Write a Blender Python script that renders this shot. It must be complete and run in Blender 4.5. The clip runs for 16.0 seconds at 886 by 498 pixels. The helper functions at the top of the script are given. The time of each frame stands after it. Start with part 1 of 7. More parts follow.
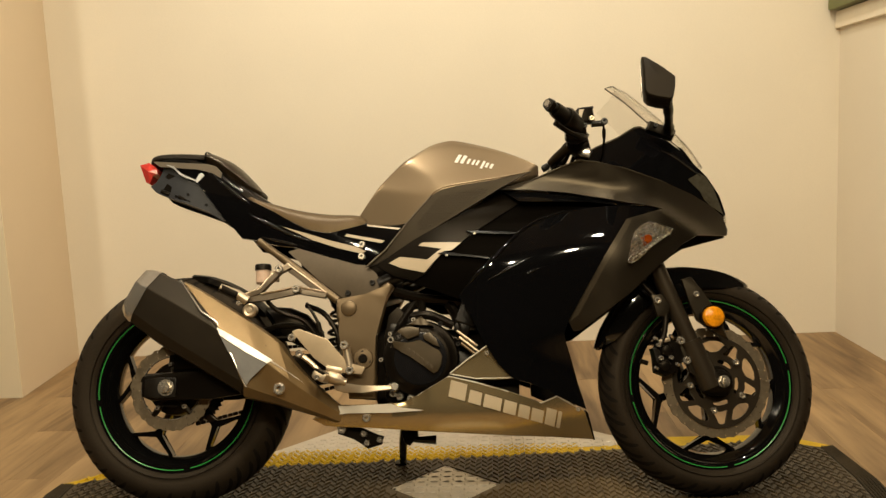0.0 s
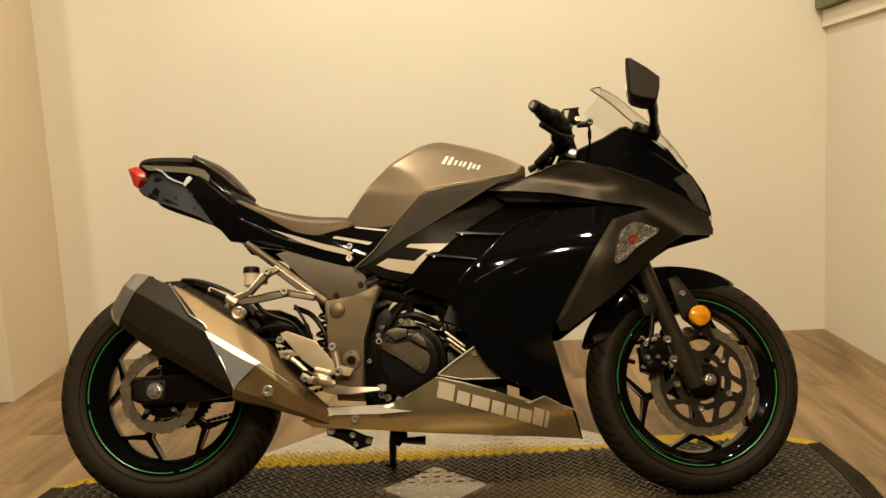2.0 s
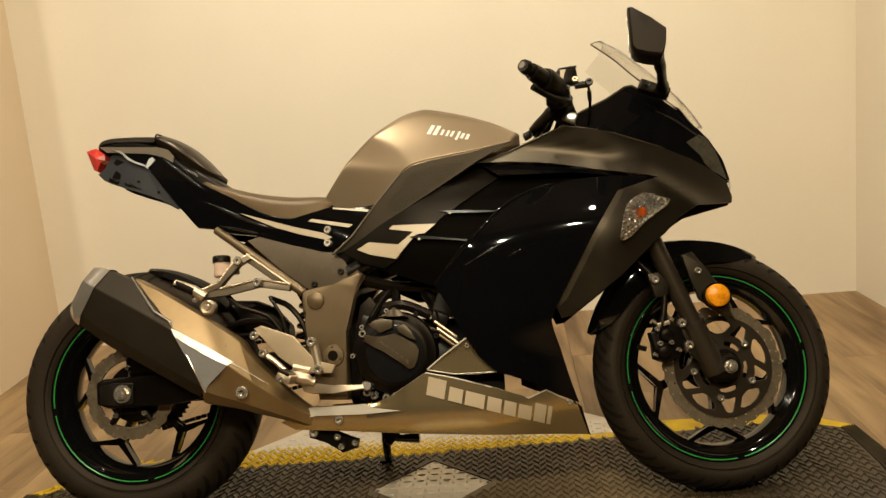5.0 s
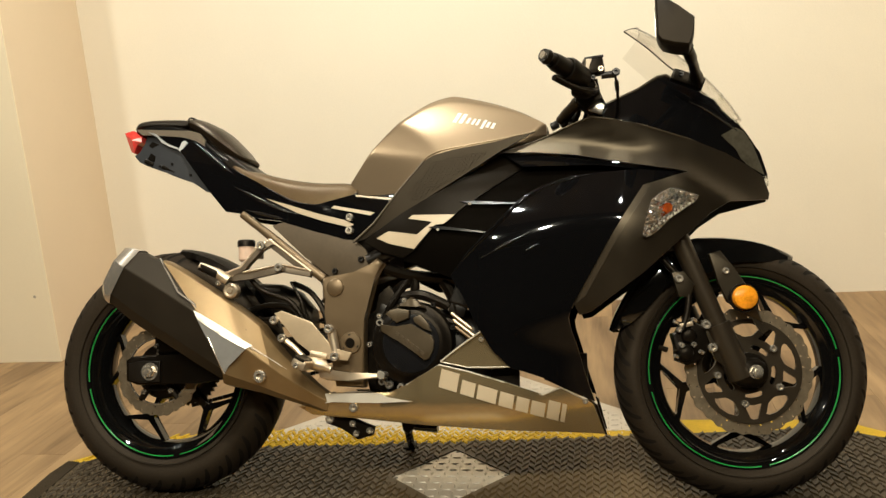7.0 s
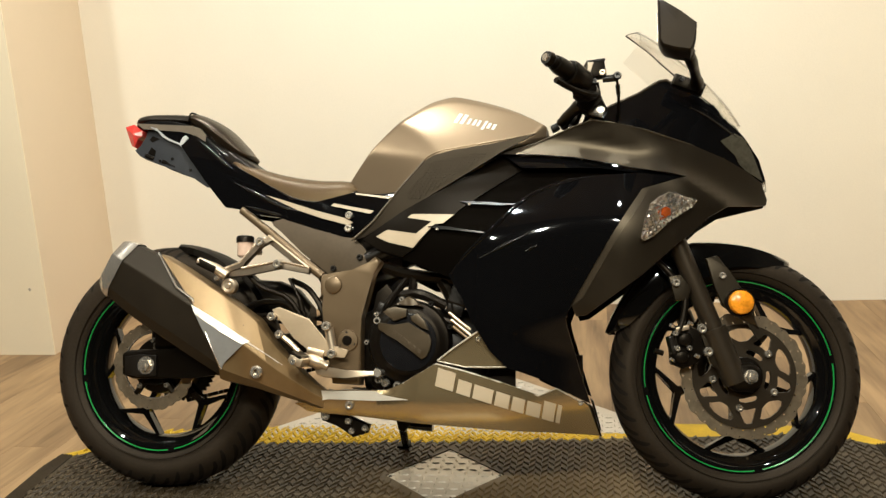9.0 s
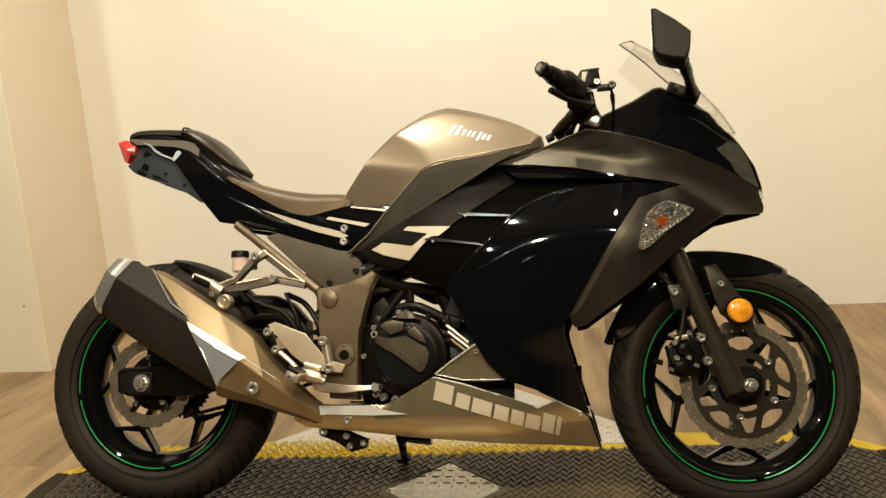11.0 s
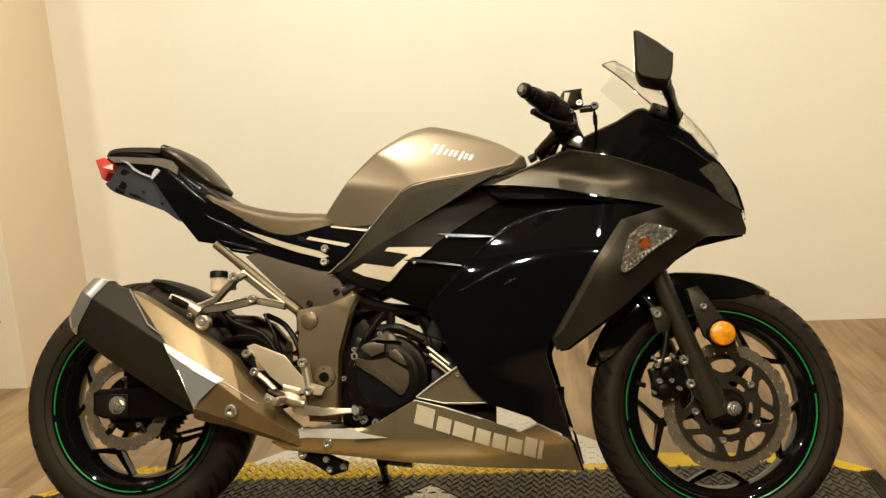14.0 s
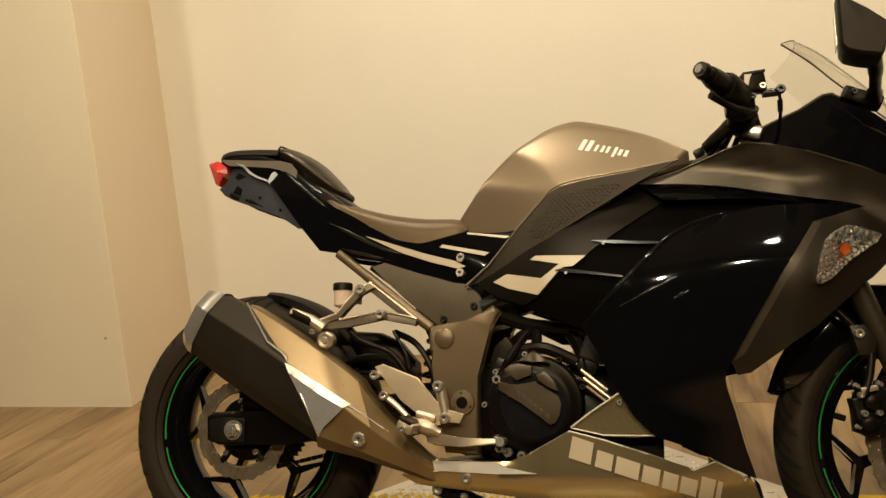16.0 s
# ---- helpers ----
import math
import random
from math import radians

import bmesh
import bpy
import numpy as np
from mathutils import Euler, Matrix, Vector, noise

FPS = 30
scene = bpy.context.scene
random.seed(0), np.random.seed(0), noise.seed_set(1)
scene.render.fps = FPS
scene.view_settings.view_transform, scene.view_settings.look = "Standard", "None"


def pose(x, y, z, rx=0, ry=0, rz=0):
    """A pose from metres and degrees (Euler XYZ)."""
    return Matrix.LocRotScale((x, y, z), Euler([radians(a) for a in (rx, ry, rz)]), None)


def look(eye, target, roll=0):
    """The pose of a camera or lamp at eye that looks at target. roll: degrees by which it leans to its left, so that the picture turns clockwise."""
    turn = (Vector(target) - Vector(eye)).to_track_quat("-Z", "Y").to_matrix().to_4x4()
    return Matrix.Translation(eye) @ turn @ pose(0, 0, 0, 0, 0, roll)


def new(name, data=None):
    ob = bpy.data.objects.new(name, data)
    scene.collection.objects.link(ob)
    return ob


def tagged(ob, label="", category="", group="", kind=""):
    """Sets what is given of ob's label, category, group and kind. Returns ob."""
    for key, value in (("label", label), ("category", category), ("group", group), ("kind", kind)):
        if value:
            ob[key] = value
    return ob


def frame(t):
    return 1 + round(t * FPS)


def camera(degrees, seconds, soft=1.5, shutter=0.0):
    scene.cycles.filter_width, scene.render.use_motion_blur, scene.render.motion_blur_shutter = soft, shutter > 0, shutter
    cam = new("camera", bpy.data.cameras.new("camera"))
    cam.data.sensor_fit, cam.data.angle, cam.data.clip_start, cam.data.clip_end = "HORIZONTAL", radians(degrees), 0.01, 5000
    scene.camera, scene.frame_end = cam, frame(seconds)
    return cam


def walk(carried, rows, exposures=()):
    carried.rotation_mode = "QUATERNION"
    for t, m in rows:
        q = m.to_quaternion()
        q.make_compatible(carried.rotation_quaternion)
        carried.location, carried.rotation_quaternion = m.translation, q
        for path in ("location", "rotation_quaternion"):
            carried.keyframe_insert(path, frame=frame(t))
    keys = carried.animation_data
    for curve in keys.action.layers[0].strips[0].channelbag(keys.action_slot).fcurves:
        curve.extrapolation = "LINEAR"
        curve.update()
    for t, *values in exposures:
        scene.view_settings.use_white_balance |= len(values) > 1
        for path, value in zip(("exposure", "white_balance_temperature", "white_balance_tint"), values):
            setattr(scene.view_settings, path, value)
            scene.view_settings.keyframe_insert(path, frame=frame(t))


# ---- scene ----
cam = camera(55.0, 16.0, 1.45)
PATH = [
    (0, (0.871, -2.123, 0.95), (0.745, -0.147, 0.685), -2.6),
    (0.5, (0.875, -2.123, 0.955), (0.742, -0.149, 0.683), -2.86),
    (1, (0.882, -2.132, 0.954), (0.757, -0.155, 0.696), -3.32),
    (1.5, (0.887, -2.134, 0.95), (0.753, -0.16, 0.68), -3.57),
    (2, (0.891, -2.13, 0.954), (0.777, -0.154, 0.688), -3.0),
    (2.5, (0.888, -2.123, 0.954), (0.734, -0.152, 0.657), -2.8),
    (3, (0.866, -2.075, 0.97), (0.695, -0.106, 0.687), -2.59),
    (3.5, (0.821, -2.003, 0.97), (0.658, -0.043, 0.659), -3.27),
    (4, (0.811, -1.956, 0.972), (0.68, 0.011, 0.689), -4.38),
    (4.2, (0.827, -1.943, 0.972), (0.723, 0.024, 0.673), -5.0),
    (6.3, (1.131, -1.854, 0.985), (0.81, 0.073, 0.605), -5.78),
    (6.5, (1.128, -1.849, 0.994), (0.811, 0.076, 0.614), -6.01),
    (7, (1.112, -1.854, 0.995), (0.743, 0.058, 0.592), -4.67),
    (7.5, (1.105, -1.86, 0.992), (0.764, 0.053, 0.58), -3.61),
    (8, (1.1, -1.865, 0.988), (0.772, 0.049, 0.564), -2.49),
    (8.5, (1.102, -1.868, 0.986), (0.756, 0.04, 0.565), -2.78),
    (9, (1.102, -1.864, 0.991), (0.747, 0.053, 0.592), -3.45),
    (11.3, (1.099, -1.843, 1.005), (0.763, 0.083, 0.623), -4.53),
    (11.5, (1.106, -1.839, 1.014), (0.794, 0.09, 0.634), -4.49),
    (12, (1.107, -1.84, 1.015), (0.812, 0.096, 0.652), -4.63),
    (12.5, (1.1, -1.842, 1.017), (0.796, 0.093, 0.637), -4.49),
    (13, (1.101, -1.838, 1.017), (0.801, 0.095, 0.642), -4.73),
    (13.5, (1.108, -1.828, 1.017), (0.82, 0.109, 0.652), -3.97),
    (14, (1.105, -1.824, 1.025), (0.795, 0.109, 0.657), -3.95),
    (14.5, (1.092, -1.825, 1.033), (0.76, 0.109, 0.68), -4.01),
    (15, (1.083, -1.829, 1.038), (0.707, 0.1, 0.702), -3.67),
    (15.5, (1.074, -1.834, 1.036), (0.664, 0.079, 0.671), -4.48),
    (15.7, (1.072, -1.833, 1.043), (0.601, 0.069, 0.674), -5.15),
    (15.9, (0.991, -1.726, 1.001), (0.497, 0.184, 0.671), -5.01),
    (16, (0.926, -1.633, 0.973), (0.426, 0.295, 0.66), -5.01),
]
EXPOSURES = [(0, -0.80, 5830, 4), (4.2, -0.80, 5830, 4), (6.3, -0.44, 5280, 3), (8.0, -0.35, 5060, 2), (9.2, -0.27, 4890, 3), (11.3, -0.42, 5080, 1), (14.8, -0.43, 5180, 2), (15.5, -0.62, 5500, 3), (16, -0.82, 5760, 4)]
walk(cam, [(t, look(eye, target, roll)) for t, eye, target, roll in PATH], EXPOSURES)

# ---- light ----
world = bpy.data.worlds.new("world")
scene.world = world
world.use_nodes = True
world.node_tree.nodes["Background"].inputs[0].default_value = (1.0, 0.82, 0.58, 1)
world.node_tree.nodes["Background"].inputs[1].default_value = 0.02


def disc_lamp(x, y, z, size, watts, colour=(1.0, 0.81, 0.58)):
    data = bpy.data.lights.new("downlight_lamp", "AREA")
    data.shape, data.size, data.energy, data.color = "DISK", size, watts, colour
    ob = new("downlight_lamp", data)
    ob.location = (x, y, z)
    return ob


LAMPS = [(0.18, 0.72, 40), (1.50, 0.72, 35), (-1.25, -0.35, 45), (0.60, -0.85, 49), (1.55, -0.80, 15)]
for lx, ly, lw in LAMPS:
    disc_lamp(lx, ly, 2.685, 0.12, lw)
SPOTS = [(-0.60, -2.80, 24), (0.15, -2.85, 37), (0.90, -2.85, 46), (1.65, -2.85, 43), (2.3, -2.80, 21)]
for lx, ly, lw in SPOTS:
    disc_lamp(lx, ly, 2.995, 0.104, lw, (1.0, 0.77, 0.49)).matrix_basis = look((lx, ly, 2.99), (lx * 0.6 + 0.3, 0.2, 0.4))

# ---- materials ----


def rgb(c):
    return (c[0], c[1], c[2], 1.0)


def mat(name, col, rough=0.5, metal=0.0, var=0.12, scale=18.0, bump=0.0, fine=120.0, coat=0.0, rvar=0.1, stretch=(1, 1, 1), glow=0.0, spec=0.5, tint=(1, 1, 1)):
    """A procedural surface: colour and gloss vary at two scales, with a fine relief."""
    m = bpy.data.materials.new(name)
    m.use_nodes = True
    nt = m.node_tree
    bs = nt.nodes["Principled BSDF"]
    tc = nt.nodes.new("ShaderNodeTexCoord")
    mp = nt.nodes.new("ShaderNodeMapping")
    mp.inputs["Scale"].default_value = stretch
    nt.links.new(tc.outputs["Object"], mp.inputs[0])
    big = nt.nodes.new("ShaderNodeTexNoise")
    big.inputs["Scale"].default_value, big.inputs["Detail"].default_value = scale, 5
    small = nt.nodes.new("ShaderNodeTexNoise")
    small.inputs["Scale"].default_value, small.inputs["Detail"].default_value = fine, 4
    for n in (big, small):
        nt.links.new(mp.outputs[0], n.inputs["Vector"])
    mix = nt.nodes.new("ShaderNodeMath")
    mix.operation = "MULTIPLY_ADD"
    mix.inputs[1].default_value = 0.6
    half = nt.nodes.new("ShaderNodeMath")
    half.operation = "MULTIPLY"
    half.inputs[1].default_value = 0.4
    nt.links.new(small.outputs[0], half.inputs[0])
    nt.links.new(big.outputs[0], mix.inputs[0])
    nt.links.new(half.outputs[0], mix.inputs[2])
    ramp = nt.nodes.new("ShaderNodeValToRGB")
    ramp.color_ramp.elements[0].position, ramp.color_ramp.elements[1].position = 0.3, 0.7
    ramp.color_ramp.elements[0].color = rgb([max(0, c * (1 - var)) for c in col])
    ramp.color_ramp.elements[1].color = rgb([min(1, c * (1 + var)) for c in col])
    nt.links.new(mix.outputs[0], ramp.inputs[0])
    nt.links.new(ramp.outputs[0], bs.inputs["Base Color"])
    mr = nt.nodes.new("ShaderNodeMapRange")
    mr.inputs["From Min"].default_value, mr.inputs["From Max"].default_value = 0.3, 0.7
    mr.inputs["To Min"].default_value, mr.inputs["To Max"].default_value = max(0.02, rough * (1 - rvar)), min(1, rough * (1 + rvar))
    nt.links.new(mix.outputs[0], mr.inputs[0])
    nt.links.new(mr.outputs[0], bs.inputs["Roughness"])
    bs.inputs["Metallic"].default_value = metal
    bs.inputs["Specular IOR Level"].default_value = spec
    bs.inputs["Specular Tint"].default_value = rgb(tint)
    bs.inputs["Coat Weight"].default_value = coat
    bs.inputs["Coat Roughness"].default_value = 0.04
    if bump:
        bp = nt.nodes.new("ShaderNodeBump")
        bp.inputs["Strength"].default_value, bp.inputs["Distance"].default_value = bump, 0.002
        nt.links.new(small.outputs[0], bp.inputs["Height"])
        nt.links.new(bp.outputs[0], bs.inputs["Normal"])
    if glow:
        bs.inputs["Emission Color"].default_value = rgb(col)
        bs.inputs["Emission Strength"].default_value = glow
    return m


def wood(name, light, dark, joined=False):
    """Oak-look plank: long streaks along y, each plank of its own tone."""
    m = bpy.data.materials.new(name)
    m.use_nodes = True
    nt = m.node_tree
    bs = nt.nodes["Principled BSDF"]
    tc = nt.nodes.new("ShaderNodeTexCoord")
    info = nt.nodes.new("ShaderNodeNewGeometry" if joined else "ShaderNodeObjectInfo")
    own = info.outputs["Random Per Island" if joined else "Random"]
    add = nt.nodes.new("ShaderNodeVectorMath")
    add.operation = "ADD"
    off = nt.nodes.new("ShaderNodeVectorMath")
    off.operation = "SCALE"
    off.inputs[0].default_value = (7.0, 13.0, 5.0)
    nt.links.new(own, off.inputs["Scale"])
    nt.links.new(tc.outputs["Object"], add.inputs[0])
    nt.links.new(off.outputs[0], add.inputs[1])
    mp = nt.nodes.new("ShaderNodeMapping")
    mp.inputs["Scale"].default_value = (8.5, 1.25, 8.5)
    nt.links.new(add.outputs[0], mp.inputs[0])
    a = nt.nodes.new("ShaderNodeTexNoise")
    a.inputs["Scale"].default_value, a.inputs["Detail"].default_value, a.inputs["Distortion"].default_value = 1.0, 6, 0.8
    mp2 = nt.nodes.new("ShaderNodeMapping")
    mp2.inputs["Scale"].default_value = (60, 4, 60)
    nt.links.new(add.outputs[0], mp2.inputs[0])
    b = nt.nodes.new("ShaderNodeTexNoise")
    b.inputs["Scale"].default_value, b.inputs["Detail"].default_value = 1.0, 5
    nt.links.new(mp.outputs[0], a.inputs["Vector"])
    nt.links.new(mp2.outputs[0], b.inputs["Vector"])
    sm = nt.nodes.new("ShaderNodeMath")
    sm.operation = "MULTIPLY_ADD"
    sm.inputs[1].default_value = 0.36
    nt.links.new(b.outputs[0], sm.inputs[0])
    s2 = nt.nodes.new("ShaderNodeMath")
    s2.operation = "MULTIPLY_ADD"
    s2.inputs[1].default_value = 0.16
    nt.links.new(own, s2.inputs[0])
    nt.links.new(a.outputs[0], s2.inputs[2])
    nt.links.new(s2.outputs[0], sm.inputs[2])
    ramp = nt.nodes.new("ShaderNodeValToRGB")
    ramp.color_ramp.elements[0].position, ramp.color_ramp.elements[1].position = 0.46, 0.94
    ramp.color_ramp.elements[0].color, ramp.color_ramp.elements[1].color = rgb(dark), rgb(light)
    nt.links.new(sm.outputs[0], ramp.inputs[0])
    nt.links.new(ramp.outputs[0], bs.inputs["Base Color"])
    bs.inputs["Roughness"].default_value = 0.5
    bp = nt.nodes.new("ShaderNodeBump")
    bp.inputs["Strength"].default_value, bp.inputs["Distance"].default_value = 0.15, 0.001
    nt.links.new(b.outputs[0], bp.inputs["Height"])
    nt.links.new(bp.outputs[0], bs.inputs["Normal"])
    return m


M_WALL = mat("wall_paint", (0.73, 0.66, 0.53), 0.75, var=0.03, scale=3, bump=0.25, fine=160)
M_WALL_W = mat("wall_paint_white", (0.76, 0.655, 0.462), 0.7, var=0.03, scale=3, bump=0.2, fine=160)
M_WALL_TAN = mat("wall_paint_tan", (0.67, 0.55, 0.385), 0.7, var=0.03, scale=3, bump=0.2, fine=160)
M_TRIM = mat("trim_paint", (0.78, 0.70, 0.55), 0.5, var=0.04, scale=8)
M_GREEN_BEAM = mat("green_paint", (0.16, 0.17, 0.06), 0.6, var=0.12, scale=6)
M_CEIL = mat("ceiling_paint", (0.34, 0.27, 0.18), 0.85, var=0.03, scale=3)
M_HALL = mat("dark_hall_paint", (0.10, 0.085, 0.07), 0.8, var=0.1, scale=2)
M_WOOD = wood("oak_plank", (0.345, 0.225, 0.103), (0.098, 0.054, 0.020))
M_WOOD_REST = wood("oak_plank_rest", (0.345, 0.225, 0.103), (0.098, 0.054, 0.020), True)
M_JOINT = mat("plank_joint", (0.07, 0.05, 0.03), 0.9)
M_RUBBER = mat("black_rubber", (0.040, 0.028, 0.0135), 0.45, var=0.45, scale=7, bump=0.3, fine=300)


def brown_middle(m, middle_col, centre, reach):
    """A lighter brown in the middle of the mat, thinning out unevenly."""
    nt = m.node_tree
    bs, ramp = nt.nodes["Principled BSDF"], nt.nodes["Color Ramp"]
    tc, mp, ln = nt.nodes.new("ShaderNodeTexCoord"), nt.nodes.new("ShaderNodeMapping"), nt.nodes.new("ShaderNodeVectorMath")
    mp.vector_type = "TEXTURE"
    mp.inputs["Location"].default_value = (centre[0], centre[1], 0)
    mp.inputs["Scale"].default_value = (reach[0], reach[1], 1)
    ln.operation = "LENGTH"
    ns = nt.nodes.new("ShaderNodeTexNoise")
    ns.inputs["Scale"].default_value, ns.inputs["Detail"].default_value = 4.0, 5
    add = nt.nodes.new("ShaderNodeMath")
    mr = nt.nodes.new("ShaderNodeMapRange")
    mr.interpolation_type = "SMOOTHSTEP"
    mr.inputs["From Min"].default_value, mr.inputs["From Max"].default_value = 0.75, 1.65
    mr.inputs["To Min"].default_value, mr.inputs["To Max"].default_value = 1.0, 0.0
    mix = nt.nodes.new("ShaderNodeMixRGB")
    mix.inputs[2].default_value = rgb(middle_col)
    nt.links.new(tc.outputs["Object"], mp.inputs[0])
    nt.links.new(tc.outputs["Object"], ns.inputs["Vector"])
    nt.links.new(mp.outputs[0], ln.inputs[0])
    nt.links.new(ln.outputs["Value"], add.inputs[0])
    nt.links.new(ns.outputs[0], add.inputs[1])
    nt.links.new(add.outputs[0], mr.inputs[0])
    nt.links.new(mr.outputs[0], mix.inputs[0])
    nt.links.new(ramp.outputs[0], mix.inputs[1])
    nt.links.new(mix.outputs[0], bs.inputs["Base Color"])


brown_middle(M_RUBBER, (0.122, 0.083, 0.036), (0.92, -0.02), (0.52, 0.60))
M_YELLOW = mat("yellow_rubber", (0.58, 0.385, 0.009), 0.6, var=0.25, scale=14, bump=0.3, fine=220, spec=0.2)
M_PLATE = mat("tread_plate_aluminium", (0.62, 0.57, 0.49), 0.48, metal=0.75, var=0.10, scale=25, bump=0.15, fine=260)
M_TYRE = mat("tyre_rubber", (0.0195, 0.0147, 0.0097), 0.58, var=0.5, scale=6, bump=0.25, fine=240, spec=0.22, tint=(1, 0.82, 0.6))
M_GROOVE_SHADE = mat("groove_shade_rubber", (0.0095, 0.0072, 0.0048), 0.85, spec=0.15)
M_GLOSS = mat("gloss_black", (0.0030, 0.0029, 0.0031), 0.04, var=0.1, scale=4, spec=0.35)
M_RIM = mat("gloss_black_rim", (0.0035, 0.0033, 0.003), 0.06, var=0.2, scale=8, spec=0.75)
M_MIRROR = mat("mirror_plastic", (0.0075, 0.0058, 0.0040), 0.5, var=0.2, scale=20, bump=0.1, spec=0.22, tint=(1, 0.84, 0.64))
M_CREASE2 = mat("gloss_rib", (0.009, 0.0085, 0.008), 0.16, spec=0.9)
M_STRIPE = mat("green_stripe", (0.034, 0.22, 0.040), 0.2, var=0.2, scale=20)
M_MATTE = mat("matte_charcoal", (0.0045, 0.0033, 0.0018), 0.36, var=0.12, scale=20, bump=0.03, fine=400, spec=0.74, tint=(1, 0.83, 0.58))
M_PLASTIC = mat("black_plastic", (0.0040, 0.0031, 0.0022), 0.36, var=0.2, scale=20, bump=0.08, fine=300, spec=0.16, tint=(1, 0.84, 0.64))
M_DARK = mat("dark_metal", (0.012, 0.0092, 0.0060), 0.32, metal=0.3, var=0.3, scale=25, bump=0.1)
M_STEEL = mat("brushed_steel", (0.215, 0.143, 0.060), 0.38, metal=0.6, var=0.08, scale=10, rvar=0.05, fine=60)
M_ALLOY = mat("cast_alloy", (0.55, 0.45, 0.315), 0.34, metal=0.8, var=0.06, scale=12)
M_CHROME = mat("bright_steel", (0.74, 0.69, 0.60), 0.2, metal=0.85, var=0.08, scale=20)
M_DISC = mat("brake_disc_steel", (0.36, 0.29, 0.19), 0.31, metal=0.8, var=0.2, scale=30, bump=0.1)
M_SILVER = mat("silver_grey_paint", (0.42, 0.325, 0.168), 0.23, metal=0.8, var=0.05, scale=6, coat=0.25, fine=900)
M_TANK = mat("satin_bronze_silver_paint", (0.260, 0.192, 0.114), 0.37, metal=0.82, var=0.06, scale=5, coat=0.12, fine=900)
M_FRAME = mat("grey_frame_paint", (0.148, 0.103, 0.052), 0.38, metal=0.5, var=0.1, scale=12, fine=500)
M_SEAT = mat("seat_vinyl", (0.060, 0.037, 0.0142), 0.40, var=0.2, scale=14, bump=0.2, fine=420, spec=0.42, tint=(1, 0.76, 0.46))
M_PILLION = mat("pillion_vinyl", (0.011, 0.0073, 0.0037), 0.34, var=0.2, scale=14, bump=0.2, fine=420, spec=0.36, tint=(1, 0.80, 0.54))
M_CREAM = mat("cream_decal", (0.47, 0.38, 0.25), 0.4, var=0.04, scale=10)
M_AMBER = mat("amber_lens", (0.74, 0.265, 0.001), 0.14, var=0.45, scale=70, bump=0.7, fine=110, spec=0.45)
M_RED = mat("red_lens", (0.58, 0.050, 0.036), 0.16, var=0.2, scale=60, coat=0.5)
M_STRIP = mat("tan_grey_paint", (0.13, 0.103, 0.068), 0.45, metal=0.2, var=0.08, scale=20)
M_BOLT = mat("bolt_steel", (0.66, 0.60, 0.50), 0.26, metal=0.85, var=0.15, scale=60)
M_LAMP = mat("lamp_glow", (1.0, 0.82, 0.56), 0.5, glow=12.0)


def glass(name, col, rough=0.03, ior=1.45, trans=1.0):
    m = bpy.data.materials.new(name)
    m.use_nodes = True
    bs = m.node_tree.nodes["Principled BSDF"]
    bs.inputs["Base Color"].default_value = rgb(col)
    bs.inputs["Roughness"].default_value = rough
    bs.inputs["IOR"].default_value = ior
    bs.inputs["Transmission Weight"].default_value = trans
    return m


M_SCREEN = glass("clear_screen", (0.93, 0.92, 0.90))
M_LENS = glass("clear_lens", (0.97, 0.97, 0.96), 0.02, 1.2)
M_FLUID = mat("brake_fluid_cup", (0.62, 0.45, 0.33), 0.3, var=0.1, coat=0.3)

# ---- mesh helpers ----


def link(name, bm, material, parent=None, label="", sharp=40.0):
    bmesh.ops.recalc_face_normals(bm, faces=bm.faces)
    lim = radians(sharp)
    size = {f2: f2.calc_area() for f2 in bm.faces}
    for e in bm.edges:
        ang = e.calc_face_angle(9.0) if len(e.link_faces) == 2 else 9.0
        e.smooth = ang < lim
        if 0.2 < ang < lim:
            a, b = (size[f2] for f2 in e.link_faces)
            e.smooth = max(a, b) < 12 * min(a, b)
    for fc in bm.faces:
        fc.smooth = True
    me = bpy.data.meshes.new(name)
    bm.to_mesh(me)
    bm.free()
    me.materials.append(material)
    ob = new(name, me)
    if parent is not None:
        ob.parent = parent
    if label:
        ob["label"] = label
    return ob


def part(name, bm, material, parent, label=""):
    return link(name, bm, material, parent, label)


def empty(name, m=None):
    ob = new(name)
    if m is not None:
        ob.matrix_basis = m
    return ob


def add_box(bm, c, size, rot=None, bevel=0.0):
    r = bmesh.ops.create_cube(bm, size=1.0)
    vs = r["verts"]
    for v in vs:
        v.co = Vector((v.co.x * size[0], v.co.y * size[1], v.co.z * size[2]))
    if bevel:
        es = list({e for v in vs for e in v.link_edges})
        out = bmesh.ops.bevel(bm, geom=es, offset=bevel, segments=2, affect="EDGES", profile=0.6)
        vs = list({v for f2 in out["faces"] for v in f2.verts} | {v for v in vs if v.is_valid})
    if rot is not None:
        bmesh.ops.rotate(bm, verts=vs, cent=(0, 0, 0), matrix=rot.to_3x3())
    bmesh.ops.translate(bm, verts=vs, vec=Vector(c))
    return vs


def box(c, size, rot=None, bevel=0.0):
    bm = bmesh.new()
    add_box(bm, c, size, rot, bevel)
    return bm


